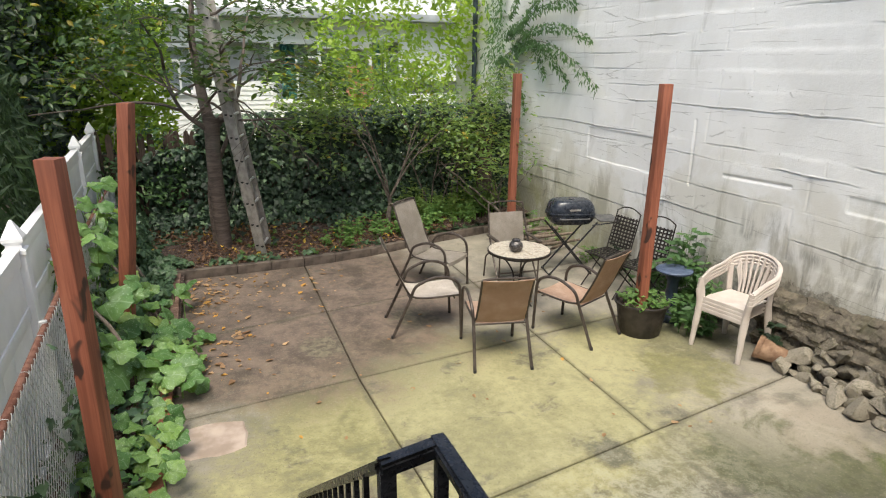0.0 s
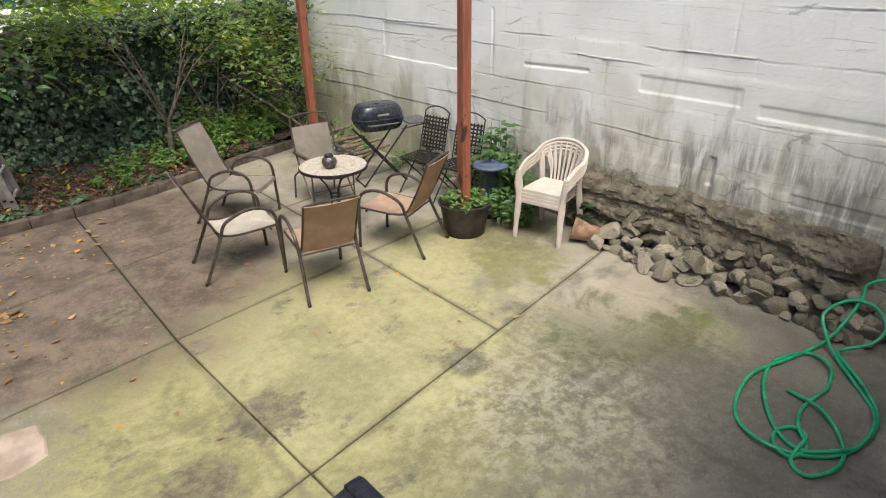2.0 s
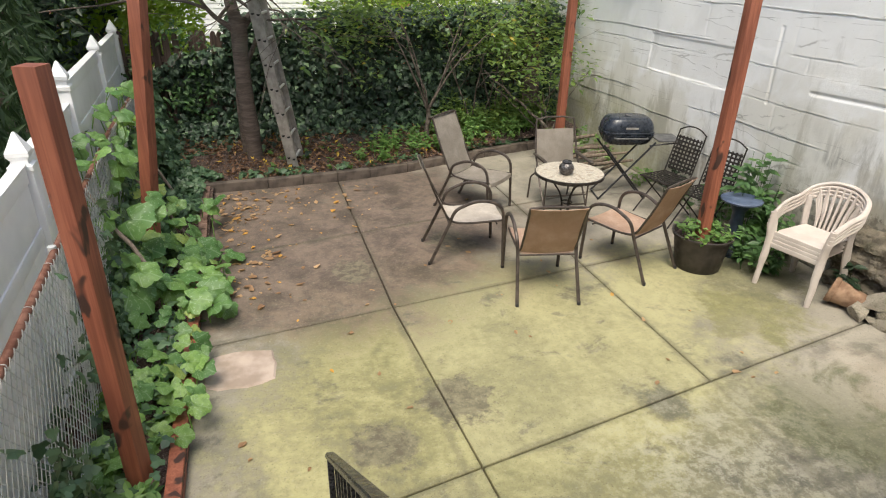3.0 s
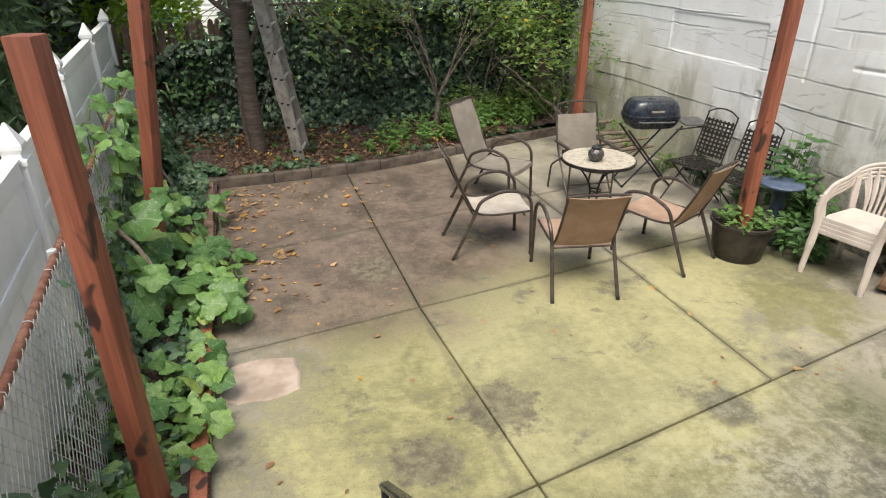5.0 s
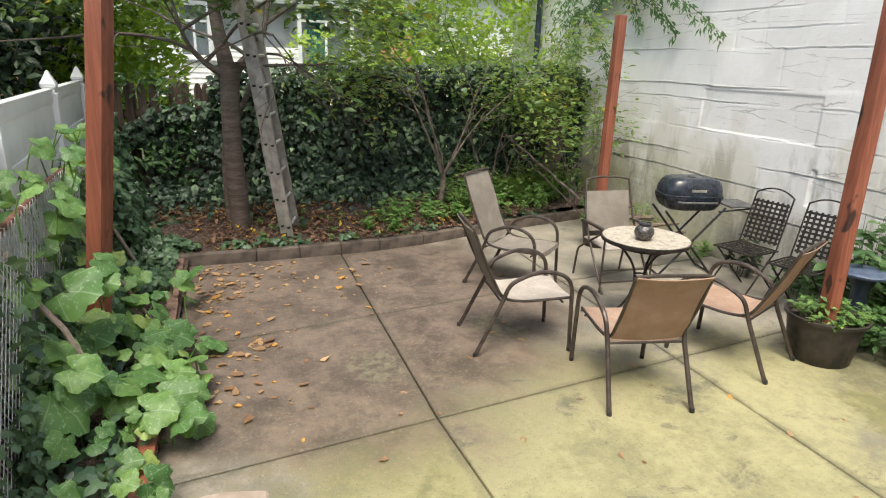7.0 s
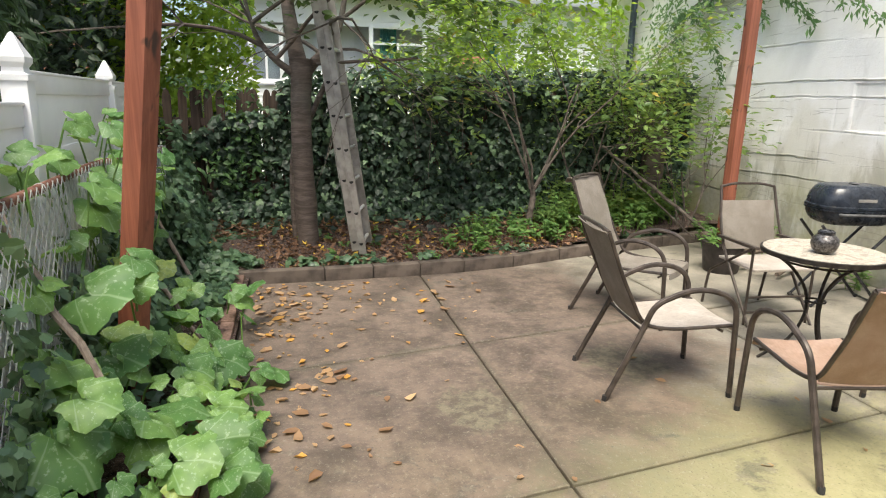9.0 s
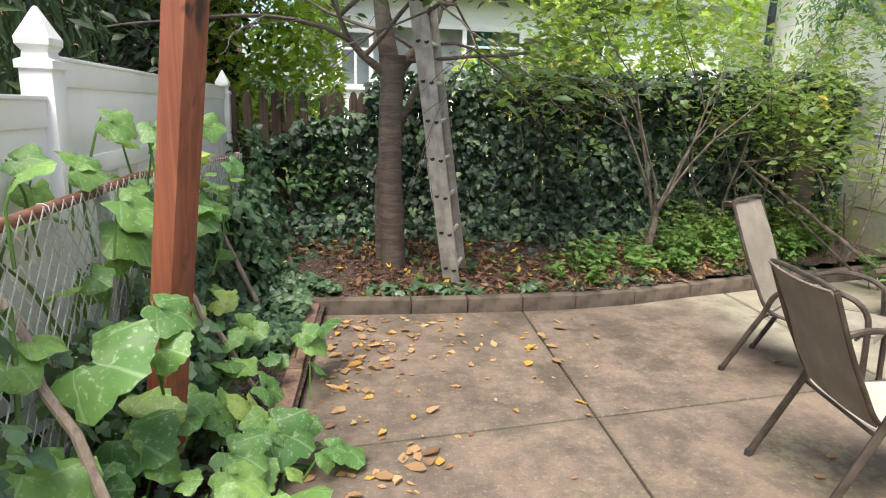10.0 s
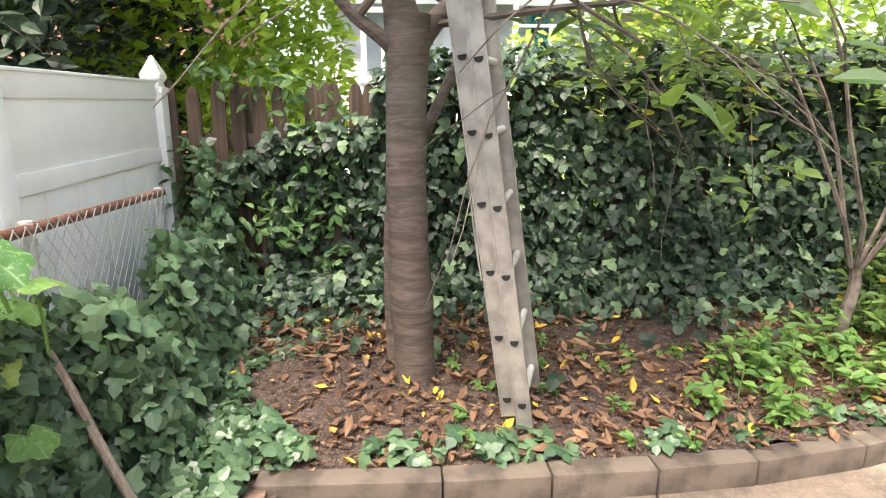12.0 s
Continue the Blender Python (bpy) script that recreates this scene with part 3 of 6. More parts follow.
def slab(corners):
    """A slab with worn edges; corners run anticlockwise."""
    bm = bmesh.new()
    c = Vector((sum(p[0] for p in corners) / len(corners), sum(p[1] for p in corners) / len(corners), 0))
    rings = []
    for inset, z in ((0.016, 0.0), (0.008, -0.005), (0.006, -0.016), (0.006, -0.11)):
        ring = []
        for p in corners:
            v = Vector((p[0], p[1], 0))
            d = c - v
            ring.append(bm.verts.new(v + Vector((math.copysign(min(inset, abs(d.x)), d.x), math.copysign(min(inset, abs(d.y)), d.y), z))))
        rings.append(ring)
    bm.faces.new(rings[0]), bm.faces.new(rings[-1][::-1])
    for a, b in zip(rings, rings[1:]):
        for k in range(len(a)):
            bm.faces.new((a[k], b[k], b[(k + 1) % len(a)], a[(k + 1) % len(a)]))
    part("slab", bm, CONCRETE, patio, smooth=False)


ROWS_Y = (row0, row1, row2, row3)
JOINED = 0  # the row by the house has one broad slab beside the wall
for i in range(3):
    for j in range(3):
        if i == 2 and j == JOINED:
            continue
        lo, hi = ROWS_Y[j], ROWS_Y[j + 1]
        pts = []
        e = i + (2 if i == 1 and j == JOINED else 1)
        for k, fn in ((i, lo), (e, lo), (e, hi), (i, hi)):
            x = col_x(k, fn(col_x(k, 0)))
            pts.append((x, fn(x)))
        slab(pts)
    xs = [x for x, _ in BORDER if col_x(i, 2) < x < col_x(i + 1, 2)]
    a, b = col_x(i, 2), col_x(i + 1, 2)
    slab([(a, row3(a)), (b, row3(b)), (b, border_y(b) + 0.02)] + [(x, border_y(x) + 0.02) for x in sorted(xs, reverse=True)] + [(a, border_y(a) + 0.02)])
bm = bmesh.new()
box(bm, -1.6, 4.2, -4.46, 4.6, -0.118, -0.035)
part("joint_fill", bm, SOIL, patio, "dark dirt in the slab joints", smooth=False)

# the pale patch let into the patio
bm = bmesh.new()
ring = []
rr = rnd(3)
for k in range(18):
    a = k * math.tau / 18
    q = 1 / max(abs(math.cos(a)), abs(math.sin(a))) ** 0.55
    ring.append((-1.27 + 0.25 * q * math.cos(a) * rr.uniform(0.94, 1.05), -0.56 + 0.215 * q * math.sin(a) * rr.uniform(0.94, 1.05)))
tops = [bm.verts.new((x, y, 0.012)) for x, y in ring]
outs = [bm.verts.new((x * 1.0 + (x + 1.27) * 0.06, y + (y + 0.56) * 0.06, 0.001)) for x, y in ring]
bm.faces.new(tops)
for k in range(18):
    bm.faces.new((tops[k], outs[k], outs[(k + 1) % 18], tops[(k + 1) % 18]))
tagged(part("concrete_patch", bm, PATCH, smooth=False), "pale pinkish rounded concrete patch in the patio", "patch")


# ---- beds ----
def soil_sheet(name, x0, x1, y0, y1, z, step, inside, lump=0.03, rise=0.0):
    nx, ny = int((x1 - x0) / step) + 1, int((y1 - y0) / step) + 1
    idx, verts, faces = {}, [], []
    for j in range(ny):
        for i in range(nx):
            x, y = x0 + i * step, y0 + j * step
            h = z + rise * max(0.0, y - 3.4) + lump * noise.noise((x * 2.1, y * 2.1, 0)) + 0.35 * lump * noise.noise((x * 11, y * 11, 3))
            idx[i, j] = len(verts)
            verts.append((x, y, h))
    for j in range(ny - 1):
        for i in range(nx - 1):
            if inside(x0 + (i + 0.5) * step, y0 + (j + 0.5) * step):
                faces.append((idx[i, j], idx[i + 1, j], idx[i + 1, j + 1], idx[i, j + 1]))
    ob = new(name, quick_mesh(name, verts, faces, SOIL))
    ob.data.shade_smooth()
    return ob


def bed_z(x, y):
    return 0.10 + 0.08 * max(0.0, y - 3.4) + 0.03 * noise.noise((x * 2.1, y * 2.1, 0))


tagged(soil_sheet("soil_back_bed", -3.1, 4.25, 3.2, 7.2, 0.10, 0.06, lambda x, y: y > border_y(x) + 0.10, rise=0.08), "dark crumbly soil of the back garden bed", "soil", kind="structure")
tagged(soil_sheet("soil_side_bed", -3.0, -1.56, -4.4, 3.5, 0.06, 0.06, lambda x, y: x < -1.56), "dark soil of the narrow side bed", "soil", kind="structure")

# kerb of the back bed, in lengths
kerb = thing("kerb", label="low brown concrete kerb edging the back garden bed", category="kerb", kind="structure")
rr = rnd(5)
line = []
for a, b in zip(BORDER, BORDER[1:]):
    n = max(1, round(math.dist(a, b) / 0.6))
    line += [(a[0] + (b[0] - a[0]) * k / n, a[1] + (b[1] - a[1]) * k / n) for k in range(n)]
line.append(BORDER[-1])
for a, b in zip(line, line[1:]):
    L = math.dist(a, b)
    bm = bmesh.new()
    box(bm, 0.003, L - 0.003, 0.0, 0.115, -0.1, 0.118 + rr.uniform(-0.004, 0.004), 0.014)
    ob = part("kerb_stone", bm, KERB, kerb)
    ob.matrix_basis = pose(a[0], a[1], 0, rr.uniform(-1, 1), 0, math.degrees(math.atan2(b[1] - a[1], b[0] - a[0])))

# timber edging of the side bed
edging = thing("bed_edging", label="low worn reddish timber edging of the side bed", category="edging", kind="structure")
for y0, y1, dx in ((-2.2, -0.9, 0.0), (-0.9, 0.75, 0.0), (0.75, 2.1, -0.01), (2.1, 3.32, -0.03)):
    bm = bmesh.new()
    box(bm, -0.05, 0.04, 0.004, y1 - y0 - 0.004, -0.08, 0.10, 0.01)
    ob = part("edging_board", bm, EDGE_WOOD if y0 > 0.7 else RED_WOOD, edging)
    ob.matrix_basis = pose(-1.60 + dx, y0, 0, 0, 2, 0.6)


# ---- painted wall of the neighbouring building ----
def wall_relief():
    """A block wall under thick paint: ragged course lines, a framed recess and slots."""
    y0, y1, z0, z1, st = -4.9, 6.6, 0.0, 3.6, 0.0135
    ys, zs = np.arange(y0, y1, st), np.arange(z0, z1, st * 0.7)
    Y, Z = np.meshgrid(ys, zs)
    rough = np.array([[noise.noise((y * 1.7, z * 1.7, 1.0)) for y in ys] for z in zs])
    wav = np.array([noise.noise((y * 0.8, 7.7, 0)) for y in ys])
    wav2 = np.array([noise.noise((y * 3.1, 2.7, 0)) for y in ys])
    wav3 = np.array([noise.noise((y * 14, 5.7, 0)) for y in ys])
    D = 0.004 * rough
    courses = [0.62, 0.90, 1.12, 1.42, 1.76, 1.92, 2.32] + [2.52 + 0.2 * k for k in range(14)]
    for i, zc in enumerate(courses):
        gate = np.array([noise.noise((y * 0.9, i * 5.3, 4.0)) for y in ys])
        zz = zc + 0.03 * wav * (0.9 if zc < 2.3 else 0.35) + 0.012 * wav2 + 0.006 * wav3
        ragged = np.clip(0.7 + 0.9 * wav3, 0.15, 1.3)
        amp = np.clip(0.25 + gate * 1.9, 0.0, 1.0) * ragged * (0.017 if zc < 2.4 else 0.011)
        d = Z - zz[None]
        # a lip above, a groove beneath
        D += amp[None] * (0.8 * np.exp(-((d - 0.005) / 0.0045) ** 2) - 1.7 * np.exp(-((d + 0.005) / 0.0045) ** 2))
        step = np.clip(gate * 2.0, -1, 1) * 0.006
        D += step[None] / (1 + np.exp(-np.clip(d / 0.01, -40, 40)))
    rs = rnd(11)
    for i in range(len(courses) - 1):
        for yy in np.arange(y0 + rs.uniform(0, 0.4), y1, 0.42 if courses[i] > 2.3 else 1.3):
            if rs.rand() < (0.35 if courses[i] > 2.3 else 0.6):
                m = (Z > courses[i]) & (Z < courses[i + 1])
                D -= m * 0.006 * np.exp(-((Y - yy - 0.01 * rough) / 0.009) ** 2)

    def slot(ya, yb, za, zb, depth, tilt=0.0):
        zt = Z - tilt * (Y - ya)
        inside = (1 / (1 + np.exp(-np.clip((Y - ya) / 0.004, -40, 40)))) * (1 / (1 + np.exp(-np.clip((yb - Y) / 0.004, -40, 40))))
        inside = inside * (1 / (1 + np.exp(-np.clip((zt - za) / 0.004, -40, 40)))) * (1 / (1 + np.exp(-np.clip((zb - zt) / 0.004, -40, 40))))
        return -depth * inside

    D += slot(-2.2, -1.23, 1.52, 1.665, 0.009)
    D += slot(-0.64, 0.22, 1.62, 1.65, 0.014, -0.03)
    D += slot(0.715, 0.74, 1.40, 2.17, 0.014)
    D += slot(1.22, 1.27, 0.85, 1.20, 0.022)
    D += slot(-3.44, -2.75, 0.80, 0.90, 0.009)
    D += slot(-2.08, -2.02, 0.80, 1.05, 0.02)
    D += slot(1.30, 2.88, 1.43, 1.88, 0.010)
    D += slot(-3.4, -2.35, 1.46, 1.56, 0.008)
    X = 4.2 - D
    ny, nz = len(ys), len(zs)
    verts = np.stack([X, Y, Z], -1).reshape(-1, 3)
    a = (np.arange(nz - 1)[:, None] * ny + np.arange(ny - 1)[None]).ravel()
    faces = np.stack([a, a + ny, a + ny + 1, a + 1], -1)
    return verts.tolist(), faces.tolist()


wv, wf = wall_relief()
wall = new("wall_east", quick_mesh("wall_east", wv, wf, WALL_PAINT))
wall.data.shade_smooth()
tagged(wall, "tall white-painted block wall, stained and cracked along its courses", "wall", kind="structure")
bm = bmesh.new()
box(bm, 4.26, 4.6, -10, 8.2, -0.3, 6.2)
box(bm, 4.19, 4.26, -10, 8.2, 3.59, 6.2)
box(bm, 4.19, 4.26, -10, -4.9, -0.3, 3.585)
box(bm, 4.19, 4.26, 6.59, 8.2, -0.3, 3.585)
part("wall_core", bm, WALL_PAINT, wall, smooth=False)

# rough footing under the paint
rows_n, cols_n = 34, 300
verts, faces = [], []
for j in range(rows_n):
    for i in range(cols_n):
        y = -3.5 + i * 3.0 / (cols_n - 1)
        v = j / (rows_n - 1)
        top = 0.63 - 0.035 * (y + 0.5) + 0.06 * noise.noise((y * 2, 9, 0)) + 0.03 * noise.noise((y * 9, 4, 0))
        z = v * top
        out = 0.17 * min(1, (1 - v) * 2.5) ** 0.5
        edge = min(1, (i / 14), (cols_n - 1 - i) / 14)
        n = noise.fractal((y * 4, z * 9, 2.0), 0.7, 2.1, 6)
        ledge = 0.035 * math.tanh(3 * math.sin(z * 26 + 2.2 * noise.noise((y * 1.6, z * 3, 5))))
        cell = noise.cell((y * 7 + 2 * noise.noise((y, z * 3, 1)), z * 13, 0))
        verts.append((4.215 - max(0.0, out * edge + (0.055 * n + ledge + 0.03 * cell) * edge * (1 - v * 0.6)), y, z))
for j in range(rows_n - 1):
    for i in range(cols_n - 1):
        a = j * cols_n + i
        faces.append((a, a + cols_n, a + cols_n + 1, a + 1))
footing = new("wall_footing", quick_mesh("wall_footing", verts, faces, FOUNDATION))
tagged(footing, "exposed dark rubble footing at the foot of the painted wall", "footing", kind="structure")


# ---- posts ----
def timber_post(x, y, top, lean_x=0.0, lean_y=0.0, turn=0.0, base=-0.1, label="", half=0.052):
    """A square sawn post; the lean is metres a metre of height."""
    bm = bmesh.new()
    h = top - base
    box(bm, -half, half, -half, half, 0, h, 0.005)
    bmesh.ops.subdivide_edges(bm, edges=[e for e in bm.edges if abs(e.verts[0].co.z - e.verts[1].co.z) > h * 0.5], cuts=8)
    spin = Matrix.Rotation(radians(turn), 4, "Z")
    for v in bm.verts:
        twist = Matrix.Rotation(radians(3.0 * math.sin(v.co.z * 0.9 + x)), 4, "Z")
        v.co = spin @ twist @ v.co
        v.co.x += lean_x * v.co.z + 0.004 * math.sin(v.co.z * 2.1 + x)
        v.co.y += lean_y * v.co.z + 0.004 * math.cos(v.co.z * 1.7 + y)
    ob = part("timber_post", bm, RED_WOOD)
    ob.matrix_basis = pose(x, y, base)
    return tagged(ob, label, "post", "red posts round the patio")


timber_post(-1.78, -1.58, 2.32, turn=-20, label="red-brown stained square timber post in the side bed", half=0.049)
timber_post(-2.02, 1.065, 2.42, 0.126, -0.062, turn=-28, label="leaning red-brown stained timber post with dark knots")
timber_post(3.035, -0.065, 2.59, 0.05, 0.06, turn=-4, base=0.2, label="red-brown stained timber post standing in a planter", half=0.05)
timber_post(3.05, 3.03, 2.63, turn=3, base=0.05, label="red-brown stained timber post standing in a dark pot", half=0.048)


# ---- white vinyl fence ----
def fence_x(y): return -2.39 - 0.062 * y


vinyl_fence = thing("vinyl_fence", label="white vinyl privacy fence with capped posts", category="fence")
PY = [5.3, 3.5, 1.45, -0.19, -2.02, -3.85]
bm = bmesh.new()
box(bm, -0.06, 0.06, -0.06, 0.06, -0.2, 1.66, 0.004)
post_me = mesh_of("fence_post", bm, VINYL)
bm = bmesh.new()
lathe(bm, [(0.098, 1.655), (0.098, 1.685), (0.07, 1.695), (0.066, 1.72), (0.088, 1.745), (0.09, 1.77), (0.055, 1.82), (0.012, 1.885), (0.002, 1.89)], 4, Matrix.Rotation(radians(45), 4, "Z"))
cap_me = mesh_of("post_cap", bm, VINYL, False)
DROP = {5.3: 0.0, 3.5: 0.0, 1.45: 0.02, -0.19: -0.16, -2.02: -0.16, -3.85: -0.16}
for y in PY:
    post_ob = shared("fence_post", post_me, vinyl_fence, pose(fence_x(y), y, DROP[y], 0, 0, 3.5))
    shared("post_cap", cap_me, post_ob)
for ya, yb in zip(PY[1:], PY):
    L = yb - ya - 0.12
    m = pose(fence_x((ya + yb) / 2), (ya + yb) / 2, min(DROP[ya], DROP[yb]) + (0.06 if ya > -0.5 else 0.03), 0, 0, 3.5)
    for name, z0, z1, w in (("top_rail", 1.55, 1.66, 0.028), ("mid_rail", 1.16, 1.25, 0.026), ("bottom_rail", 0.12, 0.25, 0.026)):
        bm = bmesh.new()
        box(bm, -w, w, -L / 2, L / 2, z0, z1, 0.006)
        part(name, bm, VINYL, vinyl_fence).matrix_basis = m
    bm = bmesh.new()
    box(bm, -0.015, 0.015, -L / 2 + 0.001, L / 2 - 0.001, 1.24, 1.56, 0.003)
    part("upper_panel", bm, VINYL, vinyl_fence).matrix_basis = m
    bm = bmesh.new()
    box(bm, -0.038, 0.038, -L / 2, L / 2, 1.655, 1.672, 0.004)
    part("rail_cap", bm, VINYL, vinyl_fence).matrix_basis = m
    n = 6
    for k in range(n):
        bm = bmesh.new()
        box(bm, -0.012, 0.012, -L / 2 + k * L / n + 0.001, -L / 2 + (k + 1) * L / n - 0.001, 0.2, 1.17, 0.003)
        part("panel_board", bm, VINYL, vinyl_fence).matrix_basis = m


# ---- chain-link fence ----
def link_x(y): return -2.17 - 0.058 * y


def rail_z(y):
    return float(np.interp(y, (-3.6, 1.8, 4.7), (1.18, 1.22, 1.10)))


chain = thing("chain_link_fence", label="old chain-link fence with a rusty top rail, half overgrown", category="fence")
bm = bmesh.new()
tube(bm, [(link_x(y), y, rail_z(y)) for y in np.arange(-3.6, 4.65, 0.41)], 0.021, 10)
part("top_rail", bm, RUST, chain, "rust-brown top rail")
for y in (-2.95, -0.85, 1.35, 3.3, 4.55):
    bm = bmesh.new()
    tube(bm, [(link_x(y) - 0.01, y, -0.1), (link_x(y) - 0.01, y, rail_z(y) + 0.03)], 0.024, 10)
    part("fence_post", bm, GALV, chain)
    for z in (0.35, 0.8, rail_z(y) - 0.05):
        bm = bmesh.new()
        tube(bm, [(link_x(y) - 0.01, y, z - 0.01), (link_x(y) - 0.01, y, z + 0.01)], 0.029, 10)
        part("tie_band", bm, GALV, chain)
verts, faces = [], []


def wire(a, b, r=0.0028):
    d = (Vector(b) - Vector(a)).normalized()
    s = d.orthogonal().normalized()
    u = d.cross(s)
    k = len(verts)
    for p in (a, b):
        for c, w in ((1, 0), (-0.5, 0.87), (-0.5, -0.87)):
            verts.append(tuple(Vector(p) + s * r * c + u * r * w))
    faces.extend([(k, k + 1, k + 4, k + 3), (k + 1, k + 2, k + 5, k + 4), (k + 2, k, k + 3, k + 5)])


cell, H = 0.072, 1.17
y = -3.6
while y < 4.6:
    for s in (1, -1):
        n = 4
        for k in range(n):
            p = []
            for q in (k / n, (k + 1) / n):
                yy = y + s * q * H * 0.8
                yy = min(max(yy, -3.6), 4.6)
                p.append((link_x(yy) + 0.024 + 0.002 * s, yy, 0.04 + q * (rail_z(yy) - 0.02)))
            if abs(p[0][1] - p[1][1]) > 0.05:
                wire(*p)
    y += cell
for k in range(12):
    y = -3.4 + 0.47 * k
    bm = bmesh.new()
    ring = [(link_x(y) + 0.024 * math.cos(a), y + 0.004 * math.sin(3 * a), rail_z(y) + 0.024 * math.sin(a)) for a in np.linspace(0, math.tau, 11)]
    tube(bm, ring + [(link_x(y) + 0.03, y + 0.015, rail_z(y) - 0.07)], 0.002, 5)
    part("tie_wire", bm, GALV, chain)
tagged(shared("wire_mesh", quick_mesh("wire_mesh", verts, faces, GALV), chain), kind="stuff")


# ---- house at the camera's back: doorway, landing, steps, railing ----
house = thing("house_back_wall", label="rear wall of the house with its open doorway", category="wall", kind="structure")
for x0, x1, z0, z1 in ((-9, -1.75, -0.3, 3.5), (0.18, 4.17, -0.3, 3.5), (-1.75, 0.18, 3.25, 3.5), (-1.75, 0.18, -0.3, 1.06)):
    bm = bmesh.new()
    box(bm, x0, x1, -4.62, -4.48, z0, z1)
    part("house_wall", bm, HOUSE_BRICK, house, smooth=False)
door_frame = thing("door_frame", label="cream painted door frame with black weatherstrip", category="door frame", kind="structure")
for x0, x1, mat, nm in ((0.02, 0.075, JAMB, "jamb"), (-1.748, -1.708, JAMB, "jamb"), (0.077, 0.09, RUBBER, "weatherstrip"), (0.092, 0.178, DOOR_WOOD, "casing")):
    bm = bmesh.new()
    box(bm, x0, x1, -4.63, {JAMB: -4.44, RUBBER: -4.455, DOOR_WOOD: -4.447}[mat], 1.12, 3.25, 0.004)
    part(nm, bm, mat, door_frame)
bm = bmesh.new()
box(bm, 0.19, 0.23, -5.45, -4.66, 1.14, 3.2, 0.004)
tagged(part("open_door", bm, DOOR_WOOD), "orange-brown wooden door standing open into the room", "door")
room = thing("entry_room", label="plain entry room behind the doorway", category="room", kind="structure")
for b6 in ((-3.2, 1.6, -8.0, -4.62, 0.96, 1.12), (-3.2, 1.6, -8.0, -4.62, 3.42, 3.5), (-3.3, -3.2, -8.0, -4.62, 0.96, 3.5), (1.6, 1.7, -8.0, -4.62, 0.96, 3.5), (-3.3, 1.7, -8.1, -8.0, 0.96, 3.5)):
    bm = bmesh.new()
    box(bm, *b6)
    part("room_panel", bm, ROOM_PAINT, room, smooth=False)

stairs = thing("back_steps", label="concrete landing and steps down to the patio", category="steps", kind="structure")
bm = bmesh.new()
box(bm, -1.75, -0.58, -4.48, -3.80, 0.0, 1.11, 0.012)
part("landing", bm, STEP, stairs)
for k in range(5):
    bm = bmesh.new()
    z = 1.11 - 0.185 * (k + 1)
    box(bm, -1.72, -0.70, -3.80 + 0.285 * k, -3.80 + 0.285 * (k + 1) + 0.0, 0.0, z, 0.01)
    part("step", bm, STEP, stairs)

railing = thing("railing", label="black painted iron stair railing with a moulded handrail", category="railing")


def handrail(pts):
    bm = bmesh.new()
    for off, w, h in ((0.0, 0.021, 0.008), (0.010, 0.015, 0.006), (-0.010, 0.017, 0.008)):
        prof = [(-w, off - h), (w, off - h), (w, off + h), (-w, off + h)]
        rings = []
        for i, p in enumerate(pts):
            p = Vector(p)
            d = (Vector(pts[min(i + 1, len(pts) - 1)]) - Vector(pts[max(i - 1, 0)]))
            d.z = 0
            s = Vector((d.y, -d.x, 0)).normalized()
            rings.append([bm.verts.new(p + s * a + Vector((0, 0, b))) for a, b in prof])
        for a, b in zip(rings, rings[1:]):
            for q in range(4):
                bm.faces.new((a[q], a[(q + 1) % 4], b[(q + 1) % 4], b[q]))
        bm.faces.new(rings[0][::-1]), bm.faces.new(rings[-1])
    part("handrail", bm, BLACK_IRON, railing)


SL = (2.0 - 0.78) / (3.85 - 2.36)
handrail([(-0.775, -3.85, 1.955), (-0.805, -2.36, 0.745)])
handrail([(-0.785, -3.85, 1.95), (-0.63, -3.835, 1.965)])
handrail([(-0.645, -3.82, 1.966), (-0.63, -4.44, 1.966)])
for x, y, z0, z1, w in ((-0.77, -3.85, 1.0, 1.945, 0.018), (-0.645, -3.85, 1.0, 1.955, 0.014), (-0.805, -2.36, 0.0, 0.735, 0.014)):
    bm = bmesh.new()
    box(bm, x - w, x + w, y - w, y + w, z0, z1, 0.003)
    part("newel", bm, BLACK_IRON, railing)
for k in range(1, 13):
    y = -3.85 + k * 0.114
    top = 1.945 - (y + 3.85) * SL
    bm = bmesh.new()
    box(bm, -0.798, -0.784, y - 0.008, y + 0.008, top - 0.80, top)
    part("baluster", bm, BLACK_IRON, railing, smooth=False)
for k in range(1, 6):
    y = -3.85 - k * 0.11
    bm = bmesh.new()
    box(bm, -0.645, -0.631, y - 0.008, y + 0.008, 1.16, 1.955)
    part("baluster", bm, BLACK_IRON, railing, smooth=False)
bm = bmesh.new()
tube(bm, [(-0.79, -3.85, 1.15), (-0.795, -2.36, 0.08)], 0.011, 6)
tube(bm, [(-0.638, -3.85, 1.16), (-0.638, -4.44, 1.16)], 0.011, 6)
part("bottom_rail", bm, BLACK_IRON, railing)


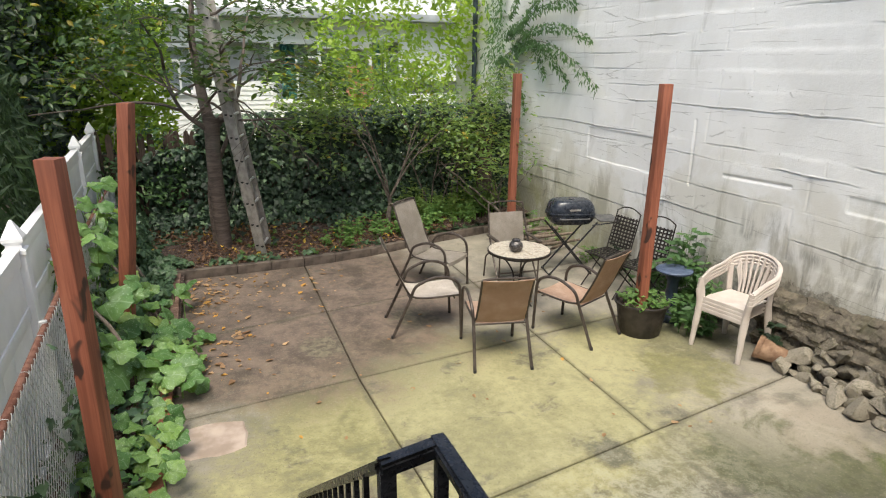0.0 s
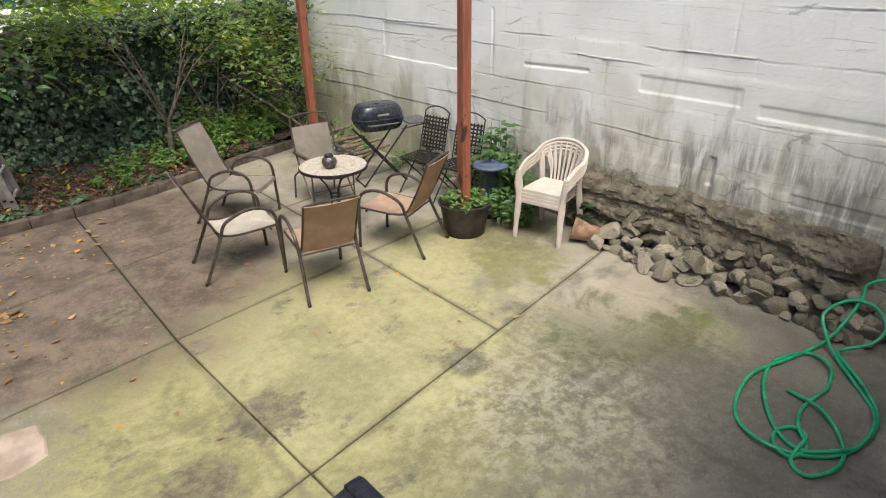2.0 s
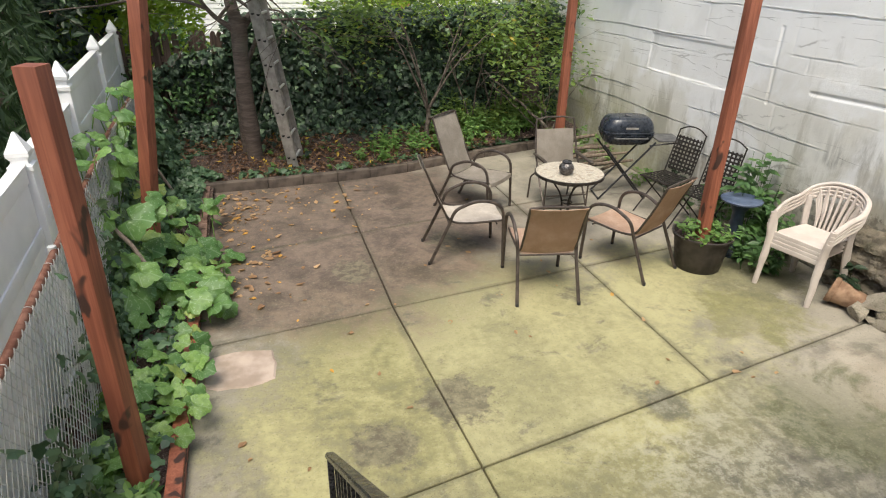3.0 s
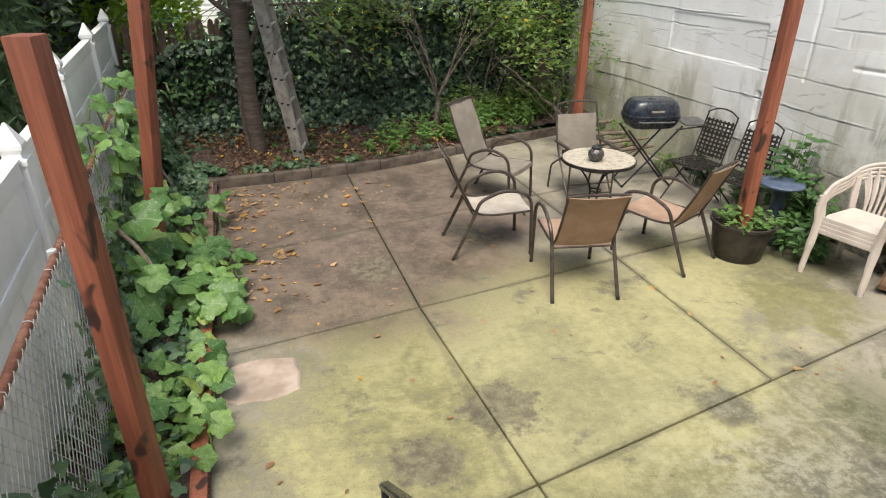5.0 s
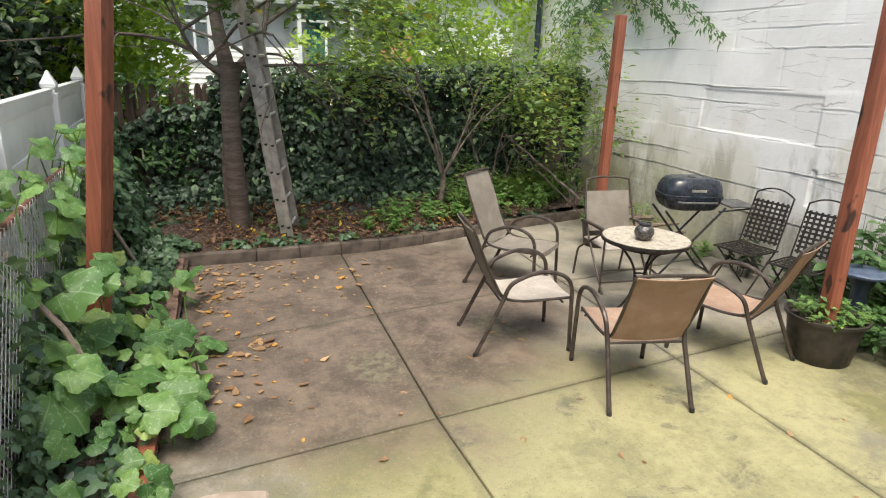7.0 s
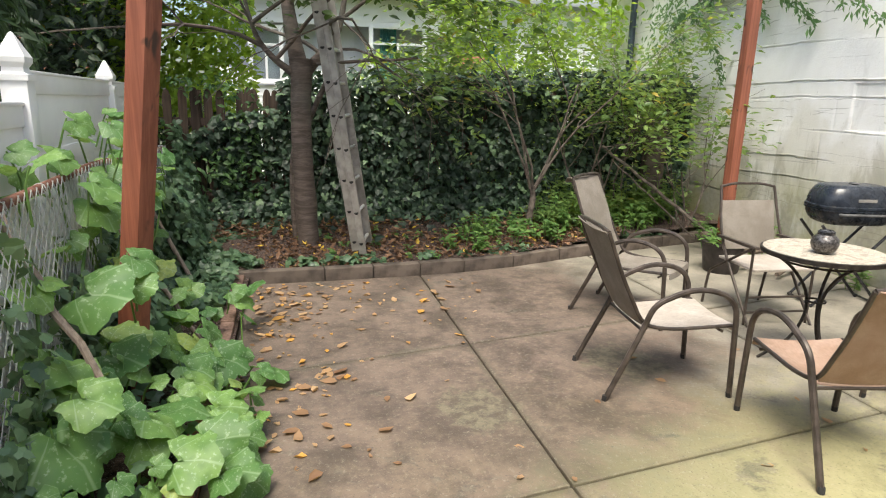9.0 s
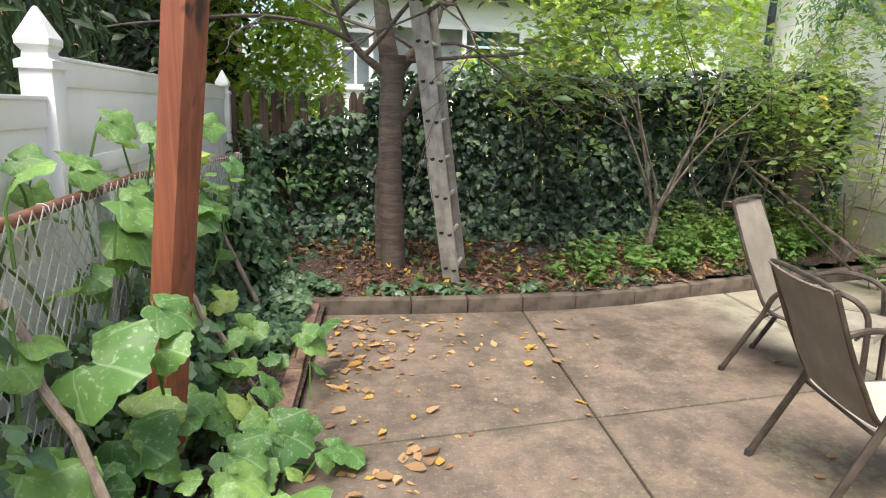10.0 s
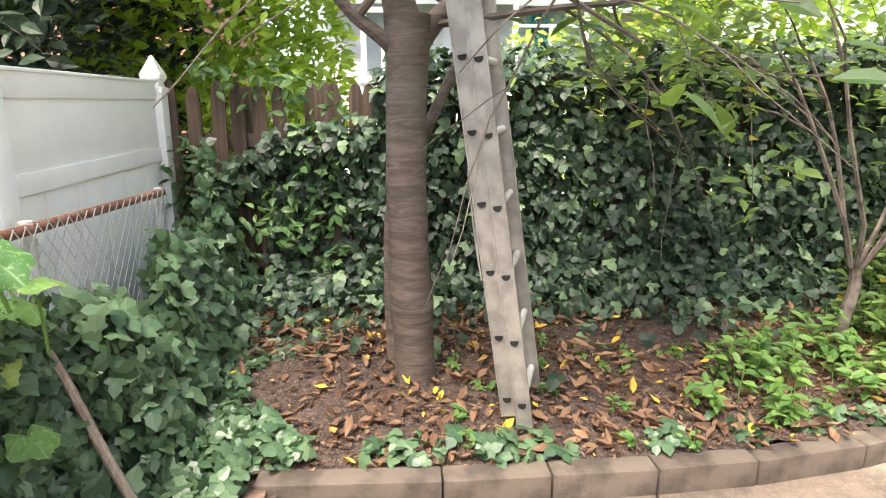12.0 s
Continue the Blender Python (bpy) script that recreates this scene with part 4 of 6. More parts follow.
# ---- furniture ----
def sling_chair(m, fabric_seat, fabric_back, back_top=0.92, seat_z=0.42, label="", lean=0.24, roll_top=False):
    """A stacking sling chair that faces +y: bent tube frame, fabric seat and back."""
    ch = thing("sling_chair", m, label, "chair", "chairs round the table")
    for s in (-1, 1):
        x = 0.275 * s
        bm = bmesh.new()
        pts = rounded([(x, 0.37, 0.0), (x, 0.345, 0.60), (x * 0.99, 0.10, 0.665), (x * 0.97, -0.13, 0.56), (x * 0.94, -0.17, 0.43), (x, -0.37, 0.0)], 0.13, 5)
        tube(bm, pts, 0.0165, 8, flat=1.0)
        part("leg_and_arm", bm, BRONZE, ch)
        bm = bmesh.new()
        xs = 0.238 * s
        tube(bm, rounded([(xs, 0.36, seat_z + 0.005), (xs, 0.0, seat_z - 0.015), (xs, -0.17, seat_z + 0.01), (xs, -0.17 - lean * 0.6, (seat_z + back_top) * 0.52), (xs, -0.17 - lean, back_top)], 0.08, 4), 0.011, 8)
        part("side_rail", bm, BRONZE, ch)
        for y in (0.37, -0.37):
            bm = bmesh.new()
            tube(bm, [(x, y, 0.0), (x, y * 0.99, 0.03)], 0.0165, 8)
            part("foot_cap", bm, RUBBER, ch)
    bm = bmesh.new()
    tube(bm, [(-0.238, 0.30, seat_z - 0.03), (0.238, 0.30, seat_z - 0.03)], 0.009, 6)
    part("front_bar", bm, BRONZE, ch)
    bm = bmesh.new()
    tube(bm, [(-0.25, -0.17, seat_z - 0.02), (0.25, -0.17, seat_z - 0.02)], 0.009, 6)
    part("rear_bar", bm, BRONZE, ch)
    bm = bmesh.new()
    tube(bm, rounded([(-0.238, -0.17 - lean, back_top), (-0.15, -0.175 - lean, back_top + 0.012), (0.15, -0.175 - lean, back_top + 0.012), (0.238, -0.17 - lean, back_top)], 0.06, 3), 0.012, 8)
    part("top_bar", bm, BRONZE, ch)

    def sheet(name, prof, mat):
        bm = bmesh.new()
        nx = 9
        rings = []
        for side in (0.0, -0.006):
            rows = []
            for y, z in prof:
                rows.append([bm.verts.new((0.236 * (2 * i / (nx - 1) - 1), y + side * 0.6, z + side - 0.016 * (1 - (2 * i / (nx - 1) - 1) ** 2))) for i in range(nx)])
            rings.append(rows)
        for rows, flip in ((rings[0], 0), (rings[1], 1)):
            for a, b in zip(rows, rows[1:]):
                for i in range(nx - 1):
                    f = (a[i], a[i + 1], b[i + 1], b[i])
                    bm.faces.new(f[::-1] if flip else f)
        a, b = rings
        for k in (0, -1):
            for i in range(nx - 1):
                bm.faces.new((a[k][i], b[k][i], b[k][i + 1], a[k][i + 1]))
        for i in (0, nx - 1):
            for p in range(len(prof) - 1):
                bm.faces.new((a[p][i], a[p + 1][i], b[p + 1][i], b[p][i]))
        part(name, bm, mat, ch)

    sheet("seat", [(0.385, seat_z - 0.03), (0.375, seat_z + 0.008), (0.30, seat_z + 0.012), (0.12, seat_z), (-0.05, seat_z - 0.01), (-0.16, seat_z + 0.0)], fabric_seat)
    back = [(-0.172, seat_z + 0.02), (-0.172 - lean * 0.32, seat_z + (back_top - seat_z) * 0.3), (-0.172 - lean * 0.58, seat_z + (back_top - seat_z) * 0.6), (-0.175 - lean * 0.95, back_top - 0.02), (-0.19 - lean, back_top + 0.008)]
    if roll_top:
        back += [(-0.22 - lean, back_top + 0.004), (-0.235 - lean, back_top - 0.03)]
    sheet("backrest", back, fabric_back)
    return ch


sling_chair(pose(1.385, 0.03, 0, 0, 0, -12), SLING_TAN, SLING_TAN, 0.93, label="brown-framed sling chair with worn tan fabric, drawn up to the table")
sling_chair(pose(2.44, 0.215, 0, 0, 0, 24), SLING_TAN, SLING_TAN, 0.96, label="brown-framed sling chair with sun-bleached tan fabric, turned to the table")
sling_chair(pose(0.925, 0.915, 0, 0, 0, -98), SLING_PALE, SLING_GREY, 0.96, label="brown-framed sling chair with a pale seat and frayed taupe back")
sling_chair(pose(1.455, 2.08, 0, 0, 0, -141), SLING_GREY, SLING_GREY, 1.06, label="high-backed taupe sling armchair with a rolled top", lean=0.27, roll_top=True)


def folding_chair(m):
    ch = thing("folding_chair", m, "grey fabric folding chair with a dark tube frame", "chair", "chairs round the table")
    for s in (-1, 1):
        x = 0.265 * s
        bm = bmesh.new()
        tube(bm, rounded([(x, 0.30, 0.0), (x, -0.12, 0.52), (x * 0.98, -0.22, 0.72), (x * 0.9, -0.30, 1.0)], 0.1, 4), 0.0115, 8)
        part("back_upright", bm, BRONZE, ch)
        bm = bmesh.new()
        tube(bm, rounded([(x, -0.33, 0.0), (x, -0.28, 0.30), (x, 0.22, 0.60)], 0.05, 3), 0.0115, 8)
        part("rear_leg", bm, BRONZE, ch)
        bm = bmesh.new()
        box(bm, x - 0.022, x + 0.022, -0.20, 0.28, 0.60, 0.625, 0.009)
        part("armrest", bm, BRONZE, ch)
        bm = bmesh.new()
        tube(bm, [(x, 0.24, 0.0), (x, 0.24, 0.60)], 0.0105, 8)
        part("front_leg", bm, BRONZE, ch)
    for z, y in ((0.10, 0.24), (0.22, 0.24)):
        bm = bmesh.new()
        tube(bm, [(-0.265, y, z), (0.265, y, z)], 0.009, 6)
        part("stretcher", bm, BRONZE, ch)
    bm = bmesh.new()
    tube(bm, rounded([(-0.24, -0.30, 1.0), (-0.12, -0.31, 1.025), (0.12, -0.31, 1.025), (0.24, -0.30, 1.0)], 0.05, 3), 0.011, 8)
    part("top_bar", bm, BRONZE, ch)
    bm = bmesh.new()
    box(bm, -0.235, 0.235, -0.004, 0.004, 0.0, 0.40, 0.003, pose(0, -0.185, 0.50, 14))
    part("backrest", bm, SLING_GREY, ch)
    bm = bmesh.new()
    box(bm, -0.25, 0.25, -0.20, 0.26, 0.425, 0.445, 0.008)
    part("seat", bm, SLING_PALE, ch)
    return ch


folding_chair(pose(2.47, 1.83, 0, 0, 0, 175))


def round_table(x, y):
    t = thing("round_table", pose(x, y, 0), "round bistro table with a beige stone mosaic top and iron legs", "table")
    bm = bmesh.new()
    lathe(bm, [(0.30, 0.735), (0.345, 0.74), (0.35, 0.75), (0.35, 0.765), (0.342, 0.772)], 48)
    part("tabletop", bm, MOSAIC, t)
    bm = bmesh.new()
    lathe(bm, [(0.346, 0.737), (0.356, 0.74), (0.357, 0.766), (0.349, 0.769)], 48)
    part("rim", bm, IRON, t)
    for k in range(3):
        a = k * math.tau / 3 + 0.4
        c, s = math.cos(a), math.sin(a)
        bm = bmesh.new()
        tube(bm, smooth_line([(0.29 * c, 0.29 * s, 0.735), (0.16 * c, 0.16 * s, 0.64), (0.065 * c, 0.065 * s, 0.50), (0.05 * c, 0.05 * s, 0.34), (0.12 * c, 0.12 * s, 0.16), (0.28 * c, 0.28 * s, 0.0)], 4), 0.010, 6)
        part("leg", bm, IRON, t)
    for z, r in ((0.44, 0.055), (0.70, 0.24)):
        bm = bmesh.new()
        tube(bm, [(r * math.cos(k * math.tau / 24), r * math.sin(k * math.tau / 24), z) for k in range(25)], 0.007, 6)
        part("ring", bm, IRON, t)
    return t


round_table(2.065, 0.89)
lan = thing("lantern", pose(1.985, 0.82, 0.771), "small dark pierced metal lantern on the mosaic table", "lantern")
bm = bmesh.new()
lathe(bm, [(0.04, 0.0), (0.045, 0.006), (0.068, 0.03), (0.078, 0.062), (0.072, 0.095), (0.05, 0.118), (0.045, 0.122)], 20)
part("globe", bm, LANTERN, lan)
bm = bmesh.new()
lathe(bm, [(0.048, 0.12), (0.048, 0.138), (0.038, 0.145), (0.036, 0.14)], 20)
part("collar", bm, BLACK_IRON, lan)


def grill(x, y, turn):
    g = thing("charcoal_grill", pose(x, y, 0, 0, 0, turn), "black portable barbecue grill on a folding stand, lid closed", "grill")

    def shell(z0, z1, flip, name):
        bm = bmesh.new()
        w, d = 0.315, 0.215
        rings = []
        prof = [(1.02, 0.0), (1.02, 0.10), (0.985, 0.13), (0.975, 0.34), (0.93, 0.60), (0.85, 0.84), (0.76, 0.96), (0.62, 1.0)]
        for k, h in prof:
            z = z0 + (z1 - z0) * (h if not flip else 1 - h)
            ring = []
            for i in range(32):
                a = i * math.tau / 32
                c, s = math.cos(a), math.sin(a)
                q = (abs(c) ** 4 + abs(s) ** 4) ** -0.25
                ring.append(bm.verts.new((w * k * c * q, d * k * s * q, z)))
            rings.append(ring)
        for a, b in zip(rings, rings[1:]):
            for i in range(32):
                bm.faces.new((a[i], a[(i + 1) % 32], b[(i + 1) % 32], b[i]))
        bm.faces.new(rings[-1]), bm.faces.new(rings[0][::-1])
        part(name, bm, GRILL_BLACK, g)

    shell(0.84, 1.03, False, "lid")
    shell(0.70, 0.835, True, "firebox")
    bm = bmesh.new()
    tube(bm, rounded([(-0.2, -0.20, 0.80), (-0.19, -0.255, 0.805), (0.19, -0.255, 0.805), (0.2, -0.20, 0.80)], 0.03, 3), 0.012, 8)
    part("front_handle", bm, GRILL_GREY, g)
    bm = bmesh.new()
    box(bm, -0.075, 0.075, -0.212, -0.205, 0.905, 0.93, 0.002)
    part("badge", bm, ALU, g, "pale maker's badge on the lid")
    bm = bmesh.new()
    lathe(bm, [(0.035, 1.028), (0.04, 1.036), (0.03, 1.044)], 14)
    part("lid_vent", bm, GRILL_GREY, g)
    bm = bmesh.new()
    box(bm, 0.36, 0.66, -0.19, 0.17, 0.745, 0.765, 0.008)
    part("side_shelf", bm, GRILL_GREY, g, "dark grey folding side shelf")
    for sy in (-0.17, 0.17):
        for a, b in (((-0.30, sy, 0.0), (0.33, sy, 0.74)), ((0.30, sy * 0.93, 0.0), (-0.30, sy * 0.93, 0.70))):
            bm = bmesh.new()
            tube(bm, [a, b], 0.0125, 8)
            part("leg", bm, BLACK_IRON, g)
        bm = bmesh.new()
        tube(bm, [(0.26, sy, 0.70), (0.64, sy, 0.74)], 0.010, 6)
        part("shelf_arm", bm, BLACK_IRON, g)
    for sx in (-0.30, 0.30):
        bm = bmesh.new()
        tube(bm, [(sx, -0.17, 0.02), (sx, 0.17, 0.02)], 0.011, 6)
        part("foot_bar", bm, BLACK_IRON, g)
    return g


grill(3.40, 1.98, -14)


def lattice_chair(m):
    ch = thing("lattice_chair", m, "dark iron folding bistro chair with a woven-strap lattice seat and back", "chair", "iron chairs by the wall")

    def lattice(name, w, h, n, k, mm):
        for i in range(n):
            x = -w / 2 + w * (i + 0.5) / n
            bm = bmesh.new()
            box(bm, x - 0.011, x + 0.011, -0.004, 0.0, 0, h, 0, mm)
            part(name + "_strap", bm, IRON, ch, smooth=False)
        for j in range(k):
            z = h * (j + 0.5) / k
            bm = bmesh.new()
            box(bm, -w / 2, w / 2, 0.0, 0.004, z - 0.011, z + 0.011, 0, mm)
            part(name + "_strap", bm, IRON, ch, smooth=False)

    mb = pose(0, -0.19, 0.50, 14)
    lattice("backrest", 0.36, 0.41, 7, 9, mb)
    lattice("seat", 0.38, 0.38, 7, 7, pose(0, 0.20, 0.455, 90))
    for s in (-1, 1):
        bm = bmesh.new()
        tube(bm, [(0.195 * s, 0.24, 0.0), (0.195 * s, -0.17, 0.46), (0.19 * s, -0.31, 0.96)], 0.009, 6)
        part("front_leg", bm, IRON, ch)
        bm = bmesh.new()
        tube(bm, [(0.175 * s, -0.30, 0.0), (0.175 * s, 0.19, 0.455)], 0.009, 6)
        part("rear_leg", bm, IRON, ch)
    bm = bmesh.new()
    tube(bm, smooth_line([(-0.19, -0.31, 0.955), (-0.10, -0.315, 1.0), (0, -0.316, 1.015), (0.10, -0.315, 1.0), (0.19, -0.31, 0.955)], 3), 0.008, 6)
    part("top_rail", bm, IRON, ch)
    bm = bmesh.new()
    tube(bm, [(0.205, 0.205, 0.455), (-0.205, 0.205, 0.455), (-0.205, -0.19, 0.455), (0.205, -0.19, 0.455), (0.205, 0.205, 0.455)], 0.008, 6)
    part("seat_frame", bm, IRON, ch)
    return ch


first = lattice_chair(pose(3.56, 1.28, 0, 0, 0, 100))
copy_thing(first, pose(3.64, 0.72, 0, 0, 0, 104))


def plastic_chair(m, label):
    ch = thing("plastic_armchair", m, label, "chair", "stacked plastic chairs")
    bm = bmesh.new()
    # seat, dished
    nx, ny = 9, 8
    top, low = [], []
    for j in range(ny):
        v = j / (ny - 1)
        half = 0.225 - 0.025 * (1 - v)
        y = -0.19 + 0.43 * v
        row, row2 = [], []
        for i in range(nx):
            u = 2 * i / (nx - 1) - 1
            z = 0.43 - 0.02 * (1 - u * u) * math.sin(v * math.pi) - 0.03 * max(0, v - 0.85) / 0.15
            row.append(bm.verts.new((half * u, y, z))), row2.append(bm.verts.new((half * u, y, z - 0.008)))
        top.append(row), low.append(row2)
    for rows, fl in ((top, 0), (low, 1)):
        for a, b in zip(rows, rows[1:]):
            for i in range(nx - 1):
                f = (a[i], a[i + 1], b[i + 1], b[i])
                bm.faces.new(f[::-1] if fl else f)
    for k in (0, -1):
        for i in range(nx - 1):
            bm.faces.new((top[k][i], low[k][i], low[k][i + 1], top[k][i + 1]))
    part("seat", bm, PLASTIC, ch)
    # arms run into the bowed back rail
    bm = bmesh.new()
    rail = smooth_line([(-0.27, 0.24, 0.60), (-0.285, 0.08, 0.665), (-0.28, -0.12, 0.70), (-0.24, -0.24, 0.775), (-0.13, -0.30, 0.83), (0, -0.315, 0.845),
                        (0.13, -0.30, 0.83), (0.24, -0.24, 0.775), (0.28, -0.12, 0.70), (0.285, 0.08, 0.665), (0.27, 0.24, 0.60)], 5)
    tube(bm, rail, 0.024, 8, flat=0.75)
    part("arm_rail", bm, PLASTIC, ch)
    for k in range(7):
        u = (k - 3) / 3
        bm = bmesh.new()
        tube(bm, smooth_line([(0.115 * u, -0.20, 0.425), (0.135 * u, -0.245, 0.60), (0.19 * u, -0.295 + 0.04 * abs(u), 0.825 - 0.045 * u * u)], 4), 0.011, 6, flat=0.6)
        part("back_slat", bm, PLASTIC, ch)
    for s in (-1, 1):
        bm = bmesh.new()
        tube(bm, smooth_line([(0.27 * s, 0.245, 0.61), (0.245 * s, 0.24, 0.44), (0.25 * s, 0.26, 0.2), (0.255 * s, 0.275, 0.0)], 4), [0.030] * 4 + [0.034] * 4 + [0.026] * 4 + [0.022], 8, flat=0.7)
        part("front_leg", bm, PLASTIC, ch)
        bm = bmesh.new()
        tube(bm, smooth_line([(0.235 * s, -0.20, 0.70), (0.215 * s, -0.20, 0.44), (0.225 * s, -0.24, 0.2), (0.23 * s, -0.275, 0.0)], 4), 0.024, 8, flat=0.8)
        part("rear_leg", bm, PLASTIC, ch)
    bm = bmesh.new()
    box(bm, -0.235, 0.235, 0.225, 0.245, 0.385, 0.43, 0.006)
    part("apron", bm, PLASTIC, ch)
    return ch


first = plastic_chair(pose(3.72, -0.65, 0, 0, 0, 103), "cream plastic armchair at the foot of a stack of four")
for k in range(1, 4):
    tagged(copy_thing(first, pose(3.72 + 0.004 * k, -0.65, 0.036 * k, 0, 0, 103)), "cream plastic armchair nested in a stack of four")


# planter with the post
pot = thing("planter_pot", pose(3.09, -0.01, 0), "round dark brown plastic planter filled with soil and mint", "planter")
bm = bmesh.new()
lathe(bm, [(0.205, 0.0), (0.215, 0.01), (0.265, 0.33), (0.285, 0.335), (0.29, 0.36), (0.275, 0.365), (0.262, 0.35), (0.255, 0.30)], 40)
part("tub", bm, POT_PLASTIC, pot)
bm = bmesh.new()
lathe(bm, [(0.255, 0.29), (0.24, 0.318), (0.1, 0.328)], 30)
part("potting_soil", bm, SOIL, pot)

stool = thing("blue_stool", pose(3.63, 0.16, 0), "small round stand with a faded dark blue top", "side table")
bm = bmesh.new()
lathe(bm, [(0.17, 0.565), (0.195, 0.575), (0.20, 0.592), (0.19, 0.60), (0.05, 0.596)], 32)
part("top", bm, BLUE_TOP, stool)
bm = bmesh.new()
lathe(bm, [(0.15, 0.0), (0.15, 0.02), (0.07, 0.10), (0.06, 0.45), (0.12, 0.57)], 24)
part("drum", bm, BLUE_BASE, stool)

bm = bmesh.new()
mm = pose(3.83, -1.06, 0.115, 0, 78, 122)
lathe(bm, [(0.075, -0.15), (0.08, -0.145), (0.108, 0.10), (0.118, 0.105), (0.12, 0.145), (0.108, 0.15), (0.10, 0.10), (0.08, -0.10)], 22, mm)
tagged(part("clay_flowerpot", bm, TERRACOTTA), "brown clay flowerpot lying on its side by the stones", "flowerpot")


# ---- stones ----
def stone_mesh(seed):
    """A broken block: a ball cut by planes, with a rough skin."""
    bm = bmesh.new()
    bmesh.ops.create_icosphere(bm, subdivisions=3, radius=1.25)
    r = rnd(seed + 40)
    cuts = [(Vector(r.normal(size=3)).normalized(), r.uniform(0.5, 0.8)) for _ in range(8)]
    for v in bm.verts:
        for n, d in cuts:
            k = v.co.dot(n) - d
            if k > 0:
                v.co -= n * k
        v.co += v.co.normalized() * (0.07 * noise.noise(v.co * 1.7 + Vector((seed, 0, 0))) + 0.03 * noise.noise(v.co * 5 + Vector((seed, 3, 0))))
    bmesh.ops.dissolve_limit(bm, angle_limit=radians(7), verts=bm.verts, edges=bm.edges)
    bmesh.ops.triangulate(bm, faces=bm.faces)
    return mesh_of("stone", bm, ROCK, False)


STONES = [stone_mesh(s) for s in range(12)]
rr = rnd(21)
placed = []
for layer, count in ((0, 52), (1, 48), (2, 32)):
    for k in range(count):
        y = -1.22 - 2.5 * (k + rr.uniform(-0.5, 0.5)) / count - 0.04 * layer
        s = 0.045 + 0.105 * rr.beta(1.2, 2.4)
        front = 3.80 + 0.08 * max(0, (-y - 2.6)) + 0.06 * math.sin(y * 4.3)
        x = min(front + layer * 0.12 + rr.uniform(-0.05, 0.12) + 0.14 * (k % 2), 4.08)
        z = s * 0.5 + layer * 0.10 + 0.25 * max(0, x - 3.9)
        ob = new("rubble_stone", STONES[rr.randint(12)])
        ob.matrix_basis = pose(x, y, z, rr.uniform(-35, 35), rr.uniform(-35, 35), rr.uniform(0, 360)) @ Matrix.Diagonal((s * rr.uniform(0.95, 1.4), s * rr.uniform(0.8, 1.1), s * rr.uniform(0.65, 1.0), 1))
        tagged(ob, "rough grey-brown rubble stone in the heap by the wall", "stone", "stones heaped along the wall")

# hose
hose_pts = [(4.15, -4.35, 0.70), (4.13, -3.9, 0.62),
            (4.09, -3.5, 0.43), (4.0, -3.48, 0.306), (3.78, -3.46, 0.171), (3.62, -3.4, 0.038), (3.25, -3.3, 0.015), (2.9, -3.22, 0.035), (2.61, -3.25, 0.015),
            (2.38, -3.36, 0.015), (2.27, -3.56, 0.035), (2.36, -3.77, 0.015), (2.55, -3.92, 0.015), (2.8, -3.97, 0.035), (3.07, -3.92, 0.015), (3.27, -3.77, 0.015), (3.51, -3.54, 0.035),
            (3.68, -3.4, 0.079), (3.82, -3.31, 0.176), (3.94, -3.41, 0.287), (3.98, -3.57, 0.296), (3.88, -3.7, 0.222), (3.73, -3.68, 0.133), (3.64, -3.54, 0.048), (3.58, -3.54, 0.015),
            (3.29, -3.79, 0.035), (3.04, -3.95, 0.015), (2.73, -3.97, 0.015), (2.51, -3.88, 0.035), (2.39, -3.72, 0.015), (2.5, -3.53, 0.015), (2.79, -3.34, 0.035), (3.14, -3.25, 0.015),
            (3.44, -3.36, 0.015), (3.38, -3.54, 0.035), (3.14, -3.62, 0.015), (2.8, -3.59, 0.015), (2.57, -3.65, 0.035), (2.45, -3.75, 0.015), (2.29, -3.72, 0.015), (2.3, -3.62, 0.035),
            (2.44, -3.57, 0.015), (2.56, -3.62, 0.015), (2.51, -3.72, 0.035), (2.27, -3.73, 0.015), (2.21, -3.84, 0.015), (2.34, -3.93, 0.035), (2.55, -3.92, 0.015), (2.74, -3.81, 0.015),
            (2.85, -3.66, 0.035), (2.91, -3.45, 0.015)]
bm = bmesh.new()
tube(bm, smooth_line(hose_pts, 5), 0.0125, 8)
tagged(part("garden_hose", bm, HOSE), "bright green garden hose in loose loops on the patio", "hose")


